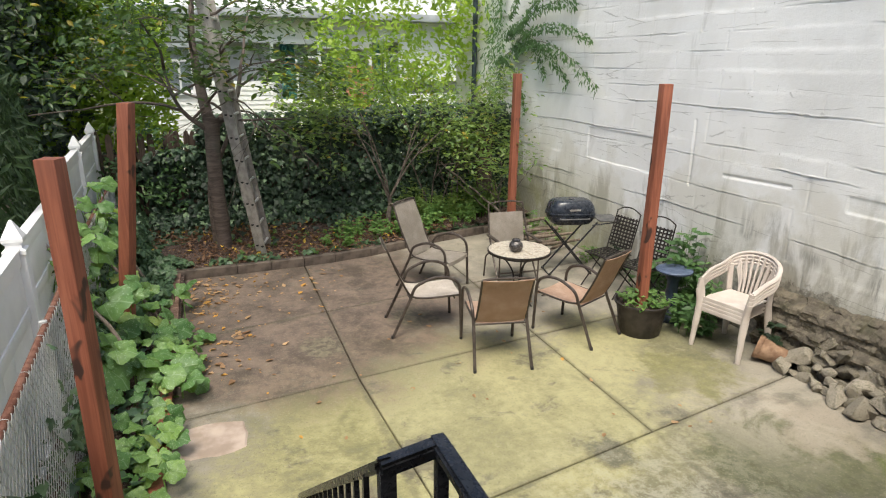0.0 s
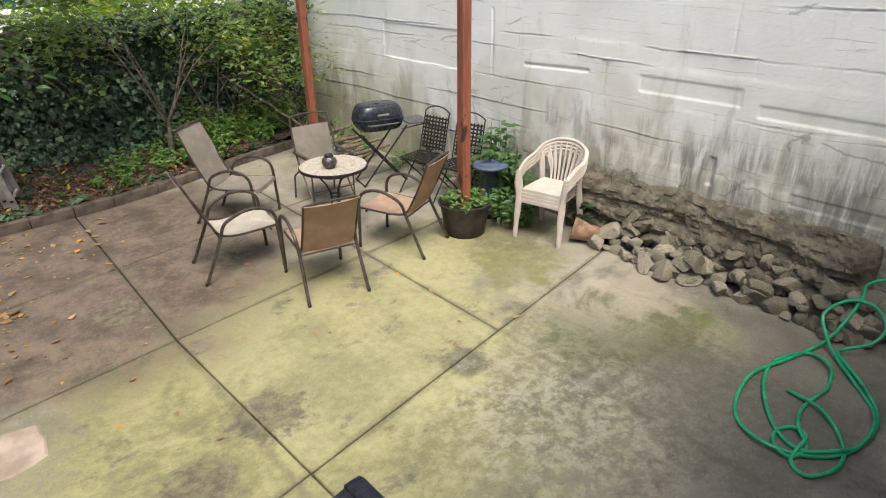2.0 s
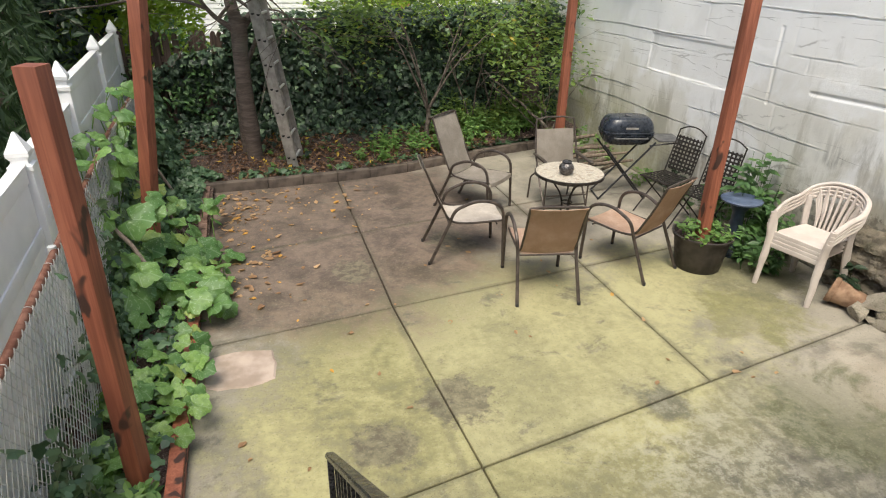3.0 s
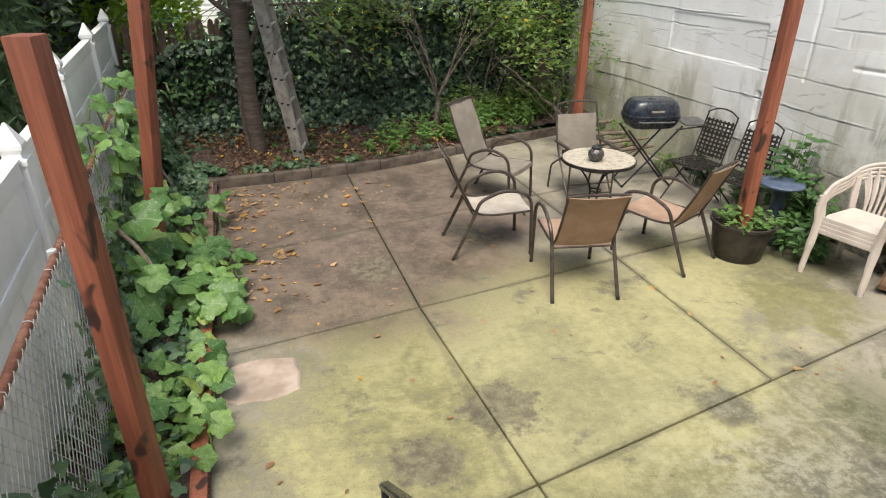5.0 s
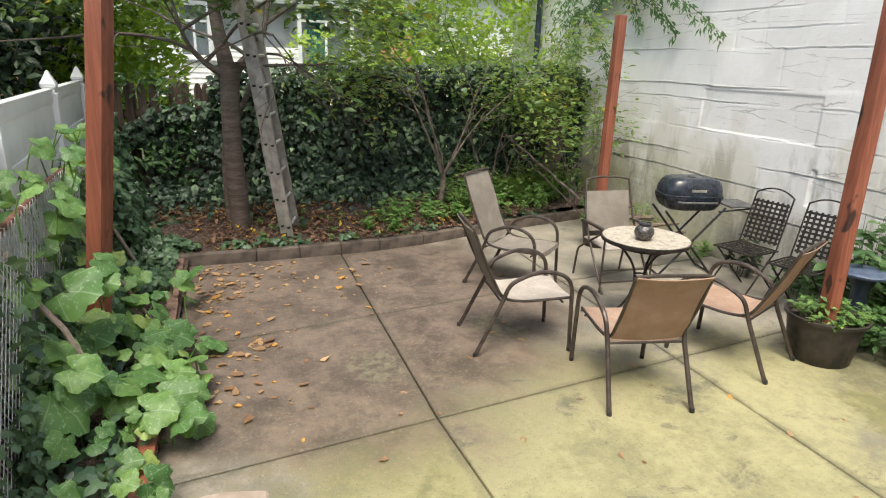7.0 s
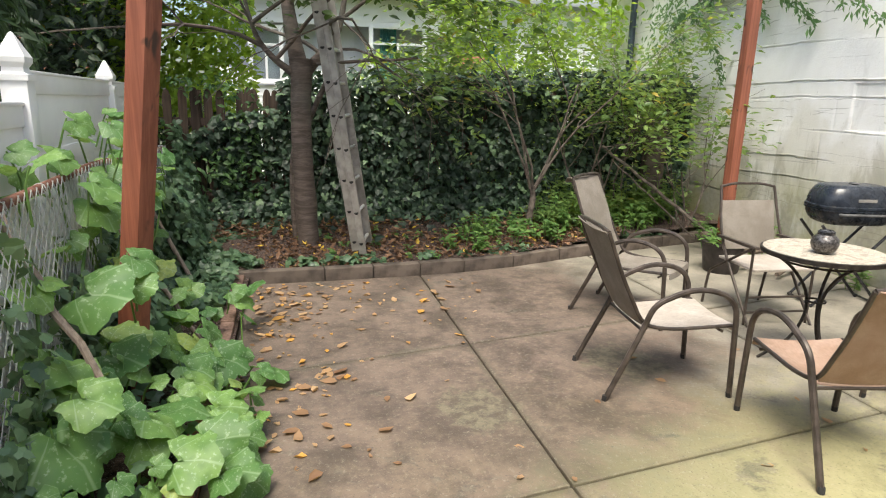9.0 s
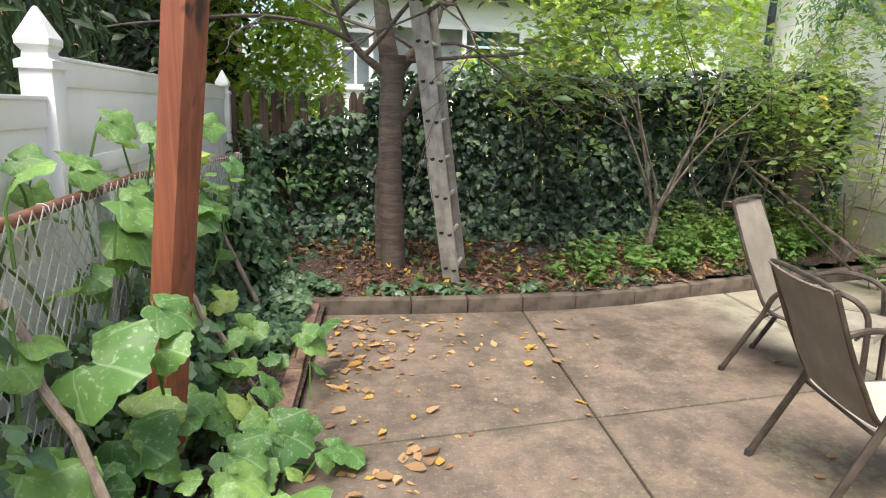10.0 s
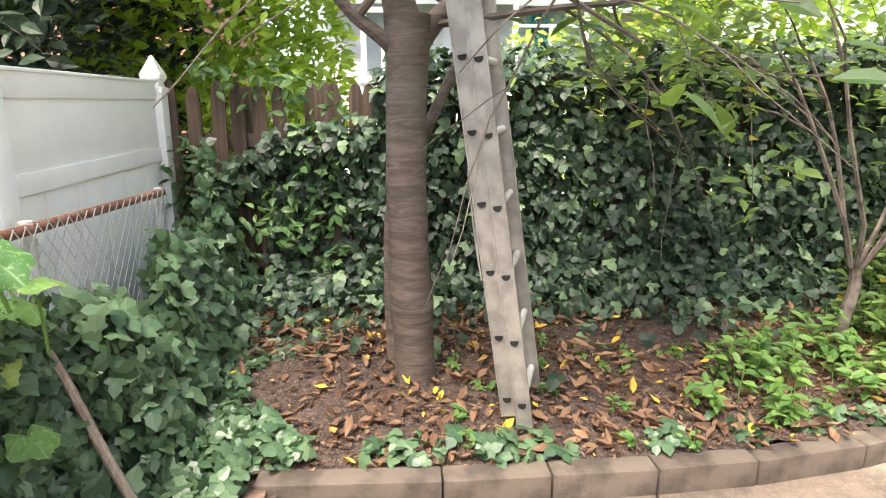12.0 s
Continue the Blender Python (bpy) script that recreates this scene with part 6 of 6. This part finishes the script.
# ---- trees ----
def grow(bm, tips, p, d, length, radius, depth, r, gravity=0.0):
    """A limb that forks; its ends go into tips."""
    pts, radii = [Vector(p)], [radius]
    n = 5
    d = Vector(d).normalized()
    for k in range(n):
        d = (d + Vector((r.normal(), r.normal(), r.normal())) * 0.10 + Vector((0, 0, -gravity))).normalized()
        pts.append(pts[-1] + d * length / n)
        radii.append(radius * (1 - 0.45 * (k + 1) / n))
    tube(bm, pts, radii, 7 if radius > 0.02 else 5)
    if depth == 0:
        tips.extend((q, d) for q in pts[1:])
        return
    if depth == 1:
        tips.extend((q, d) for q in pts[3:])
    for k in range(r.randint(2, 4)):
        q = pts[r.randint(3, n + 1)]
        side = Vector((r.normal(), r.normal(), r.normal() * 0.6))
        nd = (d + side * 0.65).normalized()
        grow(bm, tips, q, nd, length * r.uniform(0.6, 0.85), radii[-1] * 0.75, depth - 1, r, gravity)


def leaves_on(tips, n, spread, r, droop=0.5):
    pts, nrm, tp = [], [], []
    for k in range(n):
        q, d = tips[r.randint(len(tips))]
        pts.append(Vector(q) + Vector(r.normal(size=3)) * spread)
        nrm.append((r.normal() * 0.4, r.normal() * 0.4 - 0.1, 1.0))
        tp.append(Vector((d.x, d.y, 0)) * 0.5 + Vector((r.normal(), r.normal(), -droop)))
    return pts, nrm, tp


def garden_tree():
    r = rnd(83)
    t = thing("garden_tree", label="young tree with ringed brown bark, forked at head height, leafy crown", category="tree")
    bm = bmesh.new()
    trunk = [(-1.02, 4.18, 0.02), (-1.02, 4.18, 0.2), (-1.035, 4.19, 0.5), (-1.055, 4.20, 1.0), (-1.06, 4.22, 1.45), (-1.045, 4.24, 1.8), (-1.045, 4.25, 2.0)]
    tube(bm, smooth_line(trunk, 6), [0.158 - 0.012 * min(k, 4) + 0.010 * math.exp(-((k - 13) / 1.6) ** 2) - 0.0004 * k + (0.0022 * max(0, k - 28)) for k in range(37)], 18)
    for v in bm.verts:
        v.co += 0.008 * Vector((noise.noise(v.co * 3.1), noise.noise(v.co * 3.1 + Vector((7, 0, 0))), 0))
    part("trunk", bm, BARK, t)
    bm = bmesh.new()
    tips = []
    # the three stems of the fork
    lead = smooth_line([(-1.05, 4.25, 1.88), (-1.11, 4.28, 2.2), (-1.16, 4.32, 2.6), (-1.18, 4.36, 3.1), (-1.12, 4.4, 3.7)], 4)
    tube(bm, lead, [0.092 - 0.004 * k for k in range(17)], 12)
    left = smooth_line([(-1.06, 4.24, 1.80), (-1.17, 4.22, 1.90), (-1.32, 4.20, 2.02), (-1.46, 4.2, 2.22), (-1.56, 4.2, 2.6)], 4)
    tube(bm, left, [0.044 - 0.0018 * k for k in range(17)], 9)
    right = smooth_line([(-1.03, 4.26, 1.82), (-0.93, 4.28, 1.96), (-0.80, 4.32, 2.10), (-0.66, 4.36, 2.32), (-0.58, 4.4, 2.7)], 4)
    tube(bm, right, [0.062 - 0.0024 * k for k in range(17)], 10)
    for line in (lead, left, right):
        for k in (7, 10, 13, 16):
            p = line[k]
            side = Vector((r.normal(), r.normal() - 0.2, 0.35 + 0.5 * r.rand()))
            grow(bm, tips, p, side, r.uniform(0.8, 1.3), 0.022, 2, r, 0.03)
    grow(bm, tips, right[4], (0.85, -0.75, 0.25), 1.1, 0.020, 2, r, 0.06)
    grow(bm, tips, right[8], (0.6, -0.9, 0.1), 1.1, 0.016, 2, r, 0.08)
    grow(bm, tips, left[10], (-0.4, -0.5, 0.8), 0.7, 0.014, 2, r, 0.02)
    part("branchwork", bm, BARK, t)
    # a thin second stem grown against the trunk
    bm = bmesh.new()
    tube(bm, smooth_line([(-1.13, 4.33, 0.15), (-1.15, 4.36, 0.6), (-1.13, 4.40, 1.1), (-0.96, 4.46, 1.45), (-0.74, 4.52, 1.9)], 4), [0.05 - 0.0015 * k for k in range(17)], 9)
    part("second_stem", bm, BARK, t)
    keep = [q for q in tips if q[0].z > 2.2 or (q[0].x > -0.4 and q[0].z > 1.8)]
    pts, nrm, tp = leaves_on(keep, 2500, 0.13, r)
    leaf_cloud("crown", OVAL_SHAPE, pts, nrm, tp, r.uniform(0.08, 0.15, len(pts)), TREE_LEAF, t)
    return t


garden_tree()


def tall_shrub(x, y, h, wide, n, seed, label, material, size, stems=7, shape=OVAL_SHAPE, z0=0.05, lean=(0, 0), bare=0.25, trunk=0.0):
    r = rnd(seed)
    t = thing("tall_shrub", pose(x, y, z0), label, "shrub")
    bm = bmesh.new()
    tips = []
    for k in range(stems):
        a = k * math.tau / stems + r.uniform(-0.3, 0.3)
        d = Vector((math.cos(a) * wide + lean[0], math.sin(a) * wide * 0.7 + lean[1], 1.0))
        grow(bm, tips, (0.03 * math.cos(a), 0.03 * math.sin(a), trunk), d, h * r.uniform(0.42, 0.55), 0.016, 2, r, 0.01)
    if trunk:
        tube(bm, smooth_line([(0.02, 0.03, -0.05), (-0.02, 0.01, trunk * 0.4), (0.01, 0.0, trunk * 0.75), (0.0, 0.0, trunk + 0.03)], 3), [0.045 - 0.0015 * k for k in range(10)], 9)
    part("branchwork", bm, TWIG, t)
    pts, nrm, tp = leaves_on([q for q in tips if q[0].z > h * bare], n, 0.13, r, 0.4)
    leaf_cloud("foliage", shape, pts, nrm, tp, r.uniform(size[0], size[1], len(pts)), material, t)
    return t


tall_shrub(1.58, 4.55, 2.8, 0.50, 2700, 91, "open shrub of pale forking stems in the back bed", SHRUB_LEAF, (0.06, 0.12), 6, lean=(0.12, -0.02), bare=0.27, trunk=0.6)
tall_shrub(2.45, 4.95, 2.7, 0.40, 1500, 95, "bushy shrub before the ivy fence", SHRUB_LEAF, (0.06, 0.12), 3, lean=(0.05, -0.1), bare=0.42)
tall_shrub(2.85, 4.95, 3.0, 0.26, 600, 92, "slender shrub with small yellowing leaves by the corner", SHRUB_LEAF, (0.065, 0.12), 3, lean=(-0.06, -0.05), bare=0.35)
tall_shrub(3.55, 4.4, 1.9, 0.2, 130, 93, "thin sapling with few leaves beside the white wall", SHRUB_LEAF, (0.06, 0.09), 3)


def wall_vine():
    """Long leafy runners that hang off the wall's far end."""
    r = rnd(97)
    v = thing("wall_vine", label="feathery green vine hanging in arching fronds from the wall", category="vine")
    bm = bmesh.new()
    pts, nrm, tp = [], [], []
    for y0, z0, reach, drop in ((5.6, 2.9, 2.95, -0.65), (5.4, 3.0, 2.5, -0.1), (5.5, 3.15, 2.2, 0.25), (5.3, 2.85, 1.9, -0.55), (5.6, 3.2, 1.5, -0.8), (5.2, 3.3, 2.0, 0.55), (5.5, 3.5, 1.6, 0.7), (5.9, 2.7, 1.2, -0.9)):
        line = [Vector((4.12 - 0.10 * math.sin(u * 3), y0 - reach * u, z0 + 0.38 * math.sin(u * math.pi * 0.8) + drop * u * u)) for u in np.linspace(0, 1, 26)]
        tube(bm, line, [0.010 - 0.008 * k / 26 for k in range(26)], 5)
        for k in range(2, 26):
            for s in range(14):
                p = line[k] + Vector((r.uniform(-0.05, 0.0), r.uniform(-0.06, 0.06), r.uniform(-0.09, 0.05)))
                pts.append(p), nrm.append((-1 + r.normal() * 0.3, r.normal() * 0.3, 0.4)), tp.append((r.normal() * 0.3, -0.5 + r.normal() * 0.5, -0.5))
    for k in range(1300):
        y, z = 5.6 + abs(r.normal(0, 0.4)), r.uniform(0.4, 4.6)
        pts.append((4.15 - abs(r.normal(0, 0.12)), y, z)), nrm.append((-1, -0.4, 0.4)), tp.append((0, r.normal(), -1))
    part("runners", bm, TWIG, v)
    leaf_cloud("leaves", SLIM_SHAPE, pts, nrm, tp, r.uniform(0.06, 0.13, len(pts)), VINE_LEAF, v)


wall_vine()


def leaf_mass(name, n, box6, material, size, label, seed, shape=OVAL_SHAPE, thresh=-0.05, freq=1.2, kind="stuff"):
    r = rnd(seed)
    pts = []
    x0, x1, y0, y1, z0, z1 = box6
    while len(pts) < n:
        p = (r.uniform(x0, x1), r.uniform(y0, y1), r.uniform(z0, z1))
        u = (p[2] - z0) / (z1 - z0)
        if noise.noise((p[0] * freq, p[1] * freq, p[2] * freq + seed)) > thresh + 0.35 * max(0, u - 0.7):
            pts.append(p)
    m = len(pts)
    nrm = np.array([0, -0.5, 0.8]) + r.normal(scale=0.5, size=(m, 3))
    return leaf_cloud(name, shape, pts, nrm, r.normal(size=(m, 3)) + [0, 0, -0.6], r.uniform(size[0], size[1], m), material, None, label, "foliage", kind)


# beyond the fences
# the creeper's sunlight comes from its brightened leaf colour
leaf_mass("sun_tinted_creeper", 8500, (-3.5, -1.6, 5.6, 7.2, 1.25, 4.6), SUN_TINT_LEAF, (0.08, 0.15), "yellow-green creeper beyond the picket fence, sunlight put into its leaf colour", 201, thresh=-0.2)
# added mass; its near-black leaves paint the shade between the pickets
leaf_mass("shade_dark_undergrowth", 3200, (-3.3, 0.6, 5.52, 6.3, 0.0, 1.45), SHADE_DARK_LEAF, (0.08, 0.14), "undergrowth behind the picket fence, shade put into its near-black leaves", 208, thresh=-0.35)
leaf_mass("picket_creeper", 750, (-2.85, -1.5, 5.16, 5.36, 0.2, 1.85), VINE_LEAF, (0.06, 0.11), "thin green creeper on the bare end of the picket fence", 207, thresh=-0.05, freq=2.2)
# sunlit look of this tree is painted into the leaves
leaf_mass("sun_tinted_foliage", 5600, (0.95, 4.6, 6.4, 8.6, 1.0, 5.2), SUN_TINT_LEAF, (0.10, 0.18), "foliage of a tree in the next yard, sunlight put into its leaf colour", 202)
# shade painted into the leaf colour, here and on the far hedge
leaf_mass("shade_dark_foliage", 14000, (-5.4, -2.85, 4.3, 7.6, 0.3, 4.8), SHADE_DARK_LEAF, (0.10, 0.18), "foliage of a tree behind the white fence, shade put into its leaf colour", 203, thresh=-0.38)
# overhanging leaves, made denser and drawn forward to block light from the ivy
leaf_mass("overhead_foliage", 1900, (-4.2, -1.95, 4.3, 6.2, 2.2, 3.8), TREE_LEAF, (0.08, 0.13), "leaves of overhanging branches above the side fence, thickened to shade the ivy", 204, thresh=0.0)
leaf_mass("far_hedge", 5000, (-9.0, -4.2, 7.5, 10.5, 0.0, 4.5), SHADE_DARK_LEAF, (0.14, 0.26), "hedge at the far side of the next yard, shade put into its leaf colour", 205, thresh=-0.2)
# these shrubs too carry sunlight in their leaf colour
leaf_mass("far_shrubs", 4000, (0.2, 7.5, 9.3, 10.8, 0.0, 2.6), SUN_TINT_LEAF, (0.12, 0.2), "shrubs before the far house, sunlight put into their leaf colour", 206, thresh=-0.2)


def cedar_tree(x, y, h, w, n, seed):
    r = rnd(seed)
    t = thing("cedar_tree", pose(x, y, -0.1), "dense dark green columnar cedar behind the white fence", "tree")
    bm = bmesh.new()
    tube(bm, [(0, 0, 0), (0, 0, h * 0.6), (0.02, 0, h * 0.95)], [0.07, 0.05, 0.015], 8)
    part("trunk", bm, TWIG, t)
    pts, nrm, tp = [], [], []
    for k in range(n):
        z = h * (0.05 + 0.95 * r.rand())
        rad = w * (1 - (z / h) ** 2.2) ** 0.6 * (0.72 + 0.3 * r.rand()) * (1 + 0.18 * noise.noise((z * 2, k * 0.01, seed)))
        a = r.uniform(0, math.tau)
        pts.append((rad * math.cos(a), rad * math.sin(a), z))
        nrm.append((math.cos(a) + r.normal() * 0.5, math.sin(a) + r.normal() * 0.5, 0.3)), tp.append((math.cos(a) * 0.6, math.sin(a) * 0.6, r.normal() * 0.8))
    leaf_cloud("crown", SLIM_SHAPE, pts, nrm, tp, r.uniform(0.09, 0.18, n), CEDAR, t)


for k, (x, y, h) in enumerate(((-2.93, 0.75, 3.0), (-3.05, 1.75, 3.3), (-3.2, 2.75, 3.1), (-2.95, -0.2, 2.7))):
    cedar_tree(x, y, h, 0.52, 2300, 220 + k)


# ---- house beyond ----
def far_house():
    h = thing("far_house", label="white clapboard house seen over the back fence", category="house")
    x0, x1, y = -2.7, 9.5, 12.0
    wins = [(0.62, 1.78, 1.78, 3.20), (-1.95, -1.36, 2.02, 3.08), (3.2, 4.0, 2.3, 3.3)]
    z = -0.1
    while z < 3.78:
        segs = [(x0, x1)]
        for a, b, c, d in wins:
            if c - 0.06 < z + 0.06 < d + 0.06:
                segs = [q for s in segs for q in ((s[0], a - 0.07), (b + 0.07, s[1])) if q[1] > q[0]] if any(s[0] < a < s[1] for s in segs) else segs
                segs = [q for q in segs if q[1] - q[0] > 0.01]
        for a, b in dict.fromkeys(segs):
            if any(a < (w[0] + w[1]) / 2 < b and w[2] - 0.06 < z + 0.06 < w[3] + 0.06 for w in wins):
                continue
            bm = bmesh.new()
            vs = box(bm, a, b, y - 0.022, y + 0.05, z, z + 0.118)
            for v in vs:
                if v.co.z > z + 0.05 and v.co.y < y:
                    v.co.y += 0.016
            part("clapboard", bm, SIDING, h, smooth=False)
        z += 0.118
    for a, b, c, d in wins:
        win = new("window")
        win.parent = h
        tagged(win, "white framed window")
        for q in frame_bars(a, b, c, d, y):
            bm = bmesh.new()
            box(bm, *q, 0.003)
            part("frame_bar", bm, VINYL, win)
        bm = bmesh.new()
        box(bm, a, b, y + 0.02, y + 0.028, c, d)
        pane = part("pane", bm, GLASS, win)
        pane.visible_shadow = False
        bm = bmesh.new()
        box(bm, a - 0.2, b + 0.2, y + 0.5, y + 0.52, c - 0.2, d + 0.2)
        part("room_back", bm, INSIDE, win)
        if b - a > 0.7:
            bm = bmesh.new()
            n = 40
            for k in range(n):
                xa, xb = a + (b - a) * (0.16 + 0.32 * k / n), a + (b - a) * (0.16 + 0.32 * (k + 1) / n)
                ya, yb = y + 0.07 + 0.03 * math.sin(k * 1.3), y + 0.07 + 0.03 * math.sin((k + 1) * 1.3)
                q = [bm.verts.new(p) for p in ((xa, ya, c), (xb, yb, c), (xb, yb, d), (xa, ya, d))]
                bm.faces.new(q)
            bmesh.ops.solidify(bm, geom=bm.faces, thickness=0.004)
            part("curtain", bm, CURTAIN, win, "teal green curtain")
        bm = bmesh.new()
        box(bm, a - 0.1, b + 0.1, y - 0.09, y + 0.0, c - 0.09, c - 0.05, 0.005)
        part("sill", bm, VINYL, win)
    bm = bmesh.new()
    box(bm, x0 - 0.3, x1 + 0.3, y - 0.55, y + 6, 3.80, 3.98, 0.01)
    part("eave", bm, TRIM_GREY, h, "grey overhanging eave")
    bm = bmesh.new()
    box(bm, x0, x1, y - 0.02, y + 6, 3.98, 6.6)
    part("upper_wall", bm, SIDING, h, smooth=False)
    bm = bmesh.new()
    box(bm, x0, x1, y + 0.56, y + 6, -0.1, 3.8)
    part("core", bm, INSIDE, h, smooth=False)
    bm = bmesh.new()
    for dy, z0, z1 in ((-0.5, 6.6, 6.75),):
        box(bm, x0 - 0.4, x1 + 0.4, y + dy, y + 6.5, z0, z1)
    part("roof", bm, TRIM_GREY, h, smooth=False)
    bm = bmesh.new()
    box(bm, 2.45, 3.15, 11.6, 11.98, -0.1, 2.65, 0.01)
    part("brick_pier", bm, BRICK, h, "red brick pier")
    return h


def frame_bars(a, b, c, d, y):
    m = (a + b) / 2
    return ((a - 0.07, a + 0.02, y - 0.04, y + 0.04, c - 0.05, d + 0.07), (b - 0.02, b + 0.07, y - 0.04, y + 0.04, c - 0.05, d + 0.07),
            (a + 0.02, b - 0.02, y - 0.038, y + 0.04, d - 0.02, d + 0.07), (a + 0.02, b - 0.02, y - 0.038, y + 0.04, c - 0.05, c + 0.02),
            (a + 0.02, b - 0.02, y - 0.03, y + 0.03, d - 0.36, d - 0.31), (m - 0.025, m + 0.025, y - 0.028, y + 0.03, c + 0.02, d - 0.36))


far_house()
bm = bmesh.new()
box(bm, -11, -5.6, 14, 20, -0.1, 6.0)
tagged(part("brick_house", bm, BRICK, smooth=False), "red brick house far behind the trees", "house")


# ---- fallen leaves ----
def dry_leaf_mesh(seed):
    tv, tf = CURL_SHAPE
    r = rnd(seed)
    me = quick_mesh("fallen_leaf", (tv * [r.uniform(1.0, 1.8), 1, r.uniform(0.35, 1.0)] + r.normal(scale=0.06, size=tv.shape)).tolist(), tf, DRY_LEAF)
    me.shade_smooth()
    return me


DRY = [dry_leaf_mesh(300 + k) for k in range(5)]
r = rnd(301)
n = 0
while n < 300:
    if n < 160:
        x, y = -1.5 + abs(r.normal(0, 0.33)), r.uniform(0.3, 3.25)
    elif n < 255:
        x, y = r.uniform(-1.5, 0.5), 3.22 - abs(r.normal(0, 0.8))
    else:
        x, y = r.uniform(-1.4, 2.6), r.uniform(-1.8, 2.8)
    if x < -1.53 or y > border_y(x) - 0.05:
        continue
    s = 0.03 + 0.075 * r.rand() ** 1.5 if n < 255 else r.uniform(0.035, 0.075)
    ob = new("fallen_leaf", DRY[r.randint(5)])
    ob.matrix_basis = pose(x, y, 0.002, r.uniform(-8, 8), r.uniform(-8, 8), r.uniform(0, 360)) @ Matrix.Diagonal((s, s, s, 1))
    tagged(ob, "curled yellow-brown fallen leaf on the patio", "leaf", "fallen leaves on the patio")
    n += 1
pts = []
while len(pts) < 5200:
    x, y = r.uniform(-2.2, 2.6), r.uniform(3.3, 5.3)
    if y > border_y(x) + 0.1 and noise.noise((x * 1.4, y * 1.4, 0)) > r.uniform(-0.75, 0.05):
        pts.append((x, y, bed_z(x, y) + r.uniform(0.0, 0.03) + (0.02 if y > 4.3 else 0.0)))
nrm = np.array([0, 0, 1.0]) + r.normal(scale=0.35, size=(len(pts), 3))
leaf_cloud("leaf_litter", CURL_SHAPE, pts, nrm, r.normal(size=(len(pts), 3)), 0.022 + 0.085 * r.rand(len(pts)) ** 2, LITTER, None, "brown and yellow leaf litter over the back bed", "leaves")
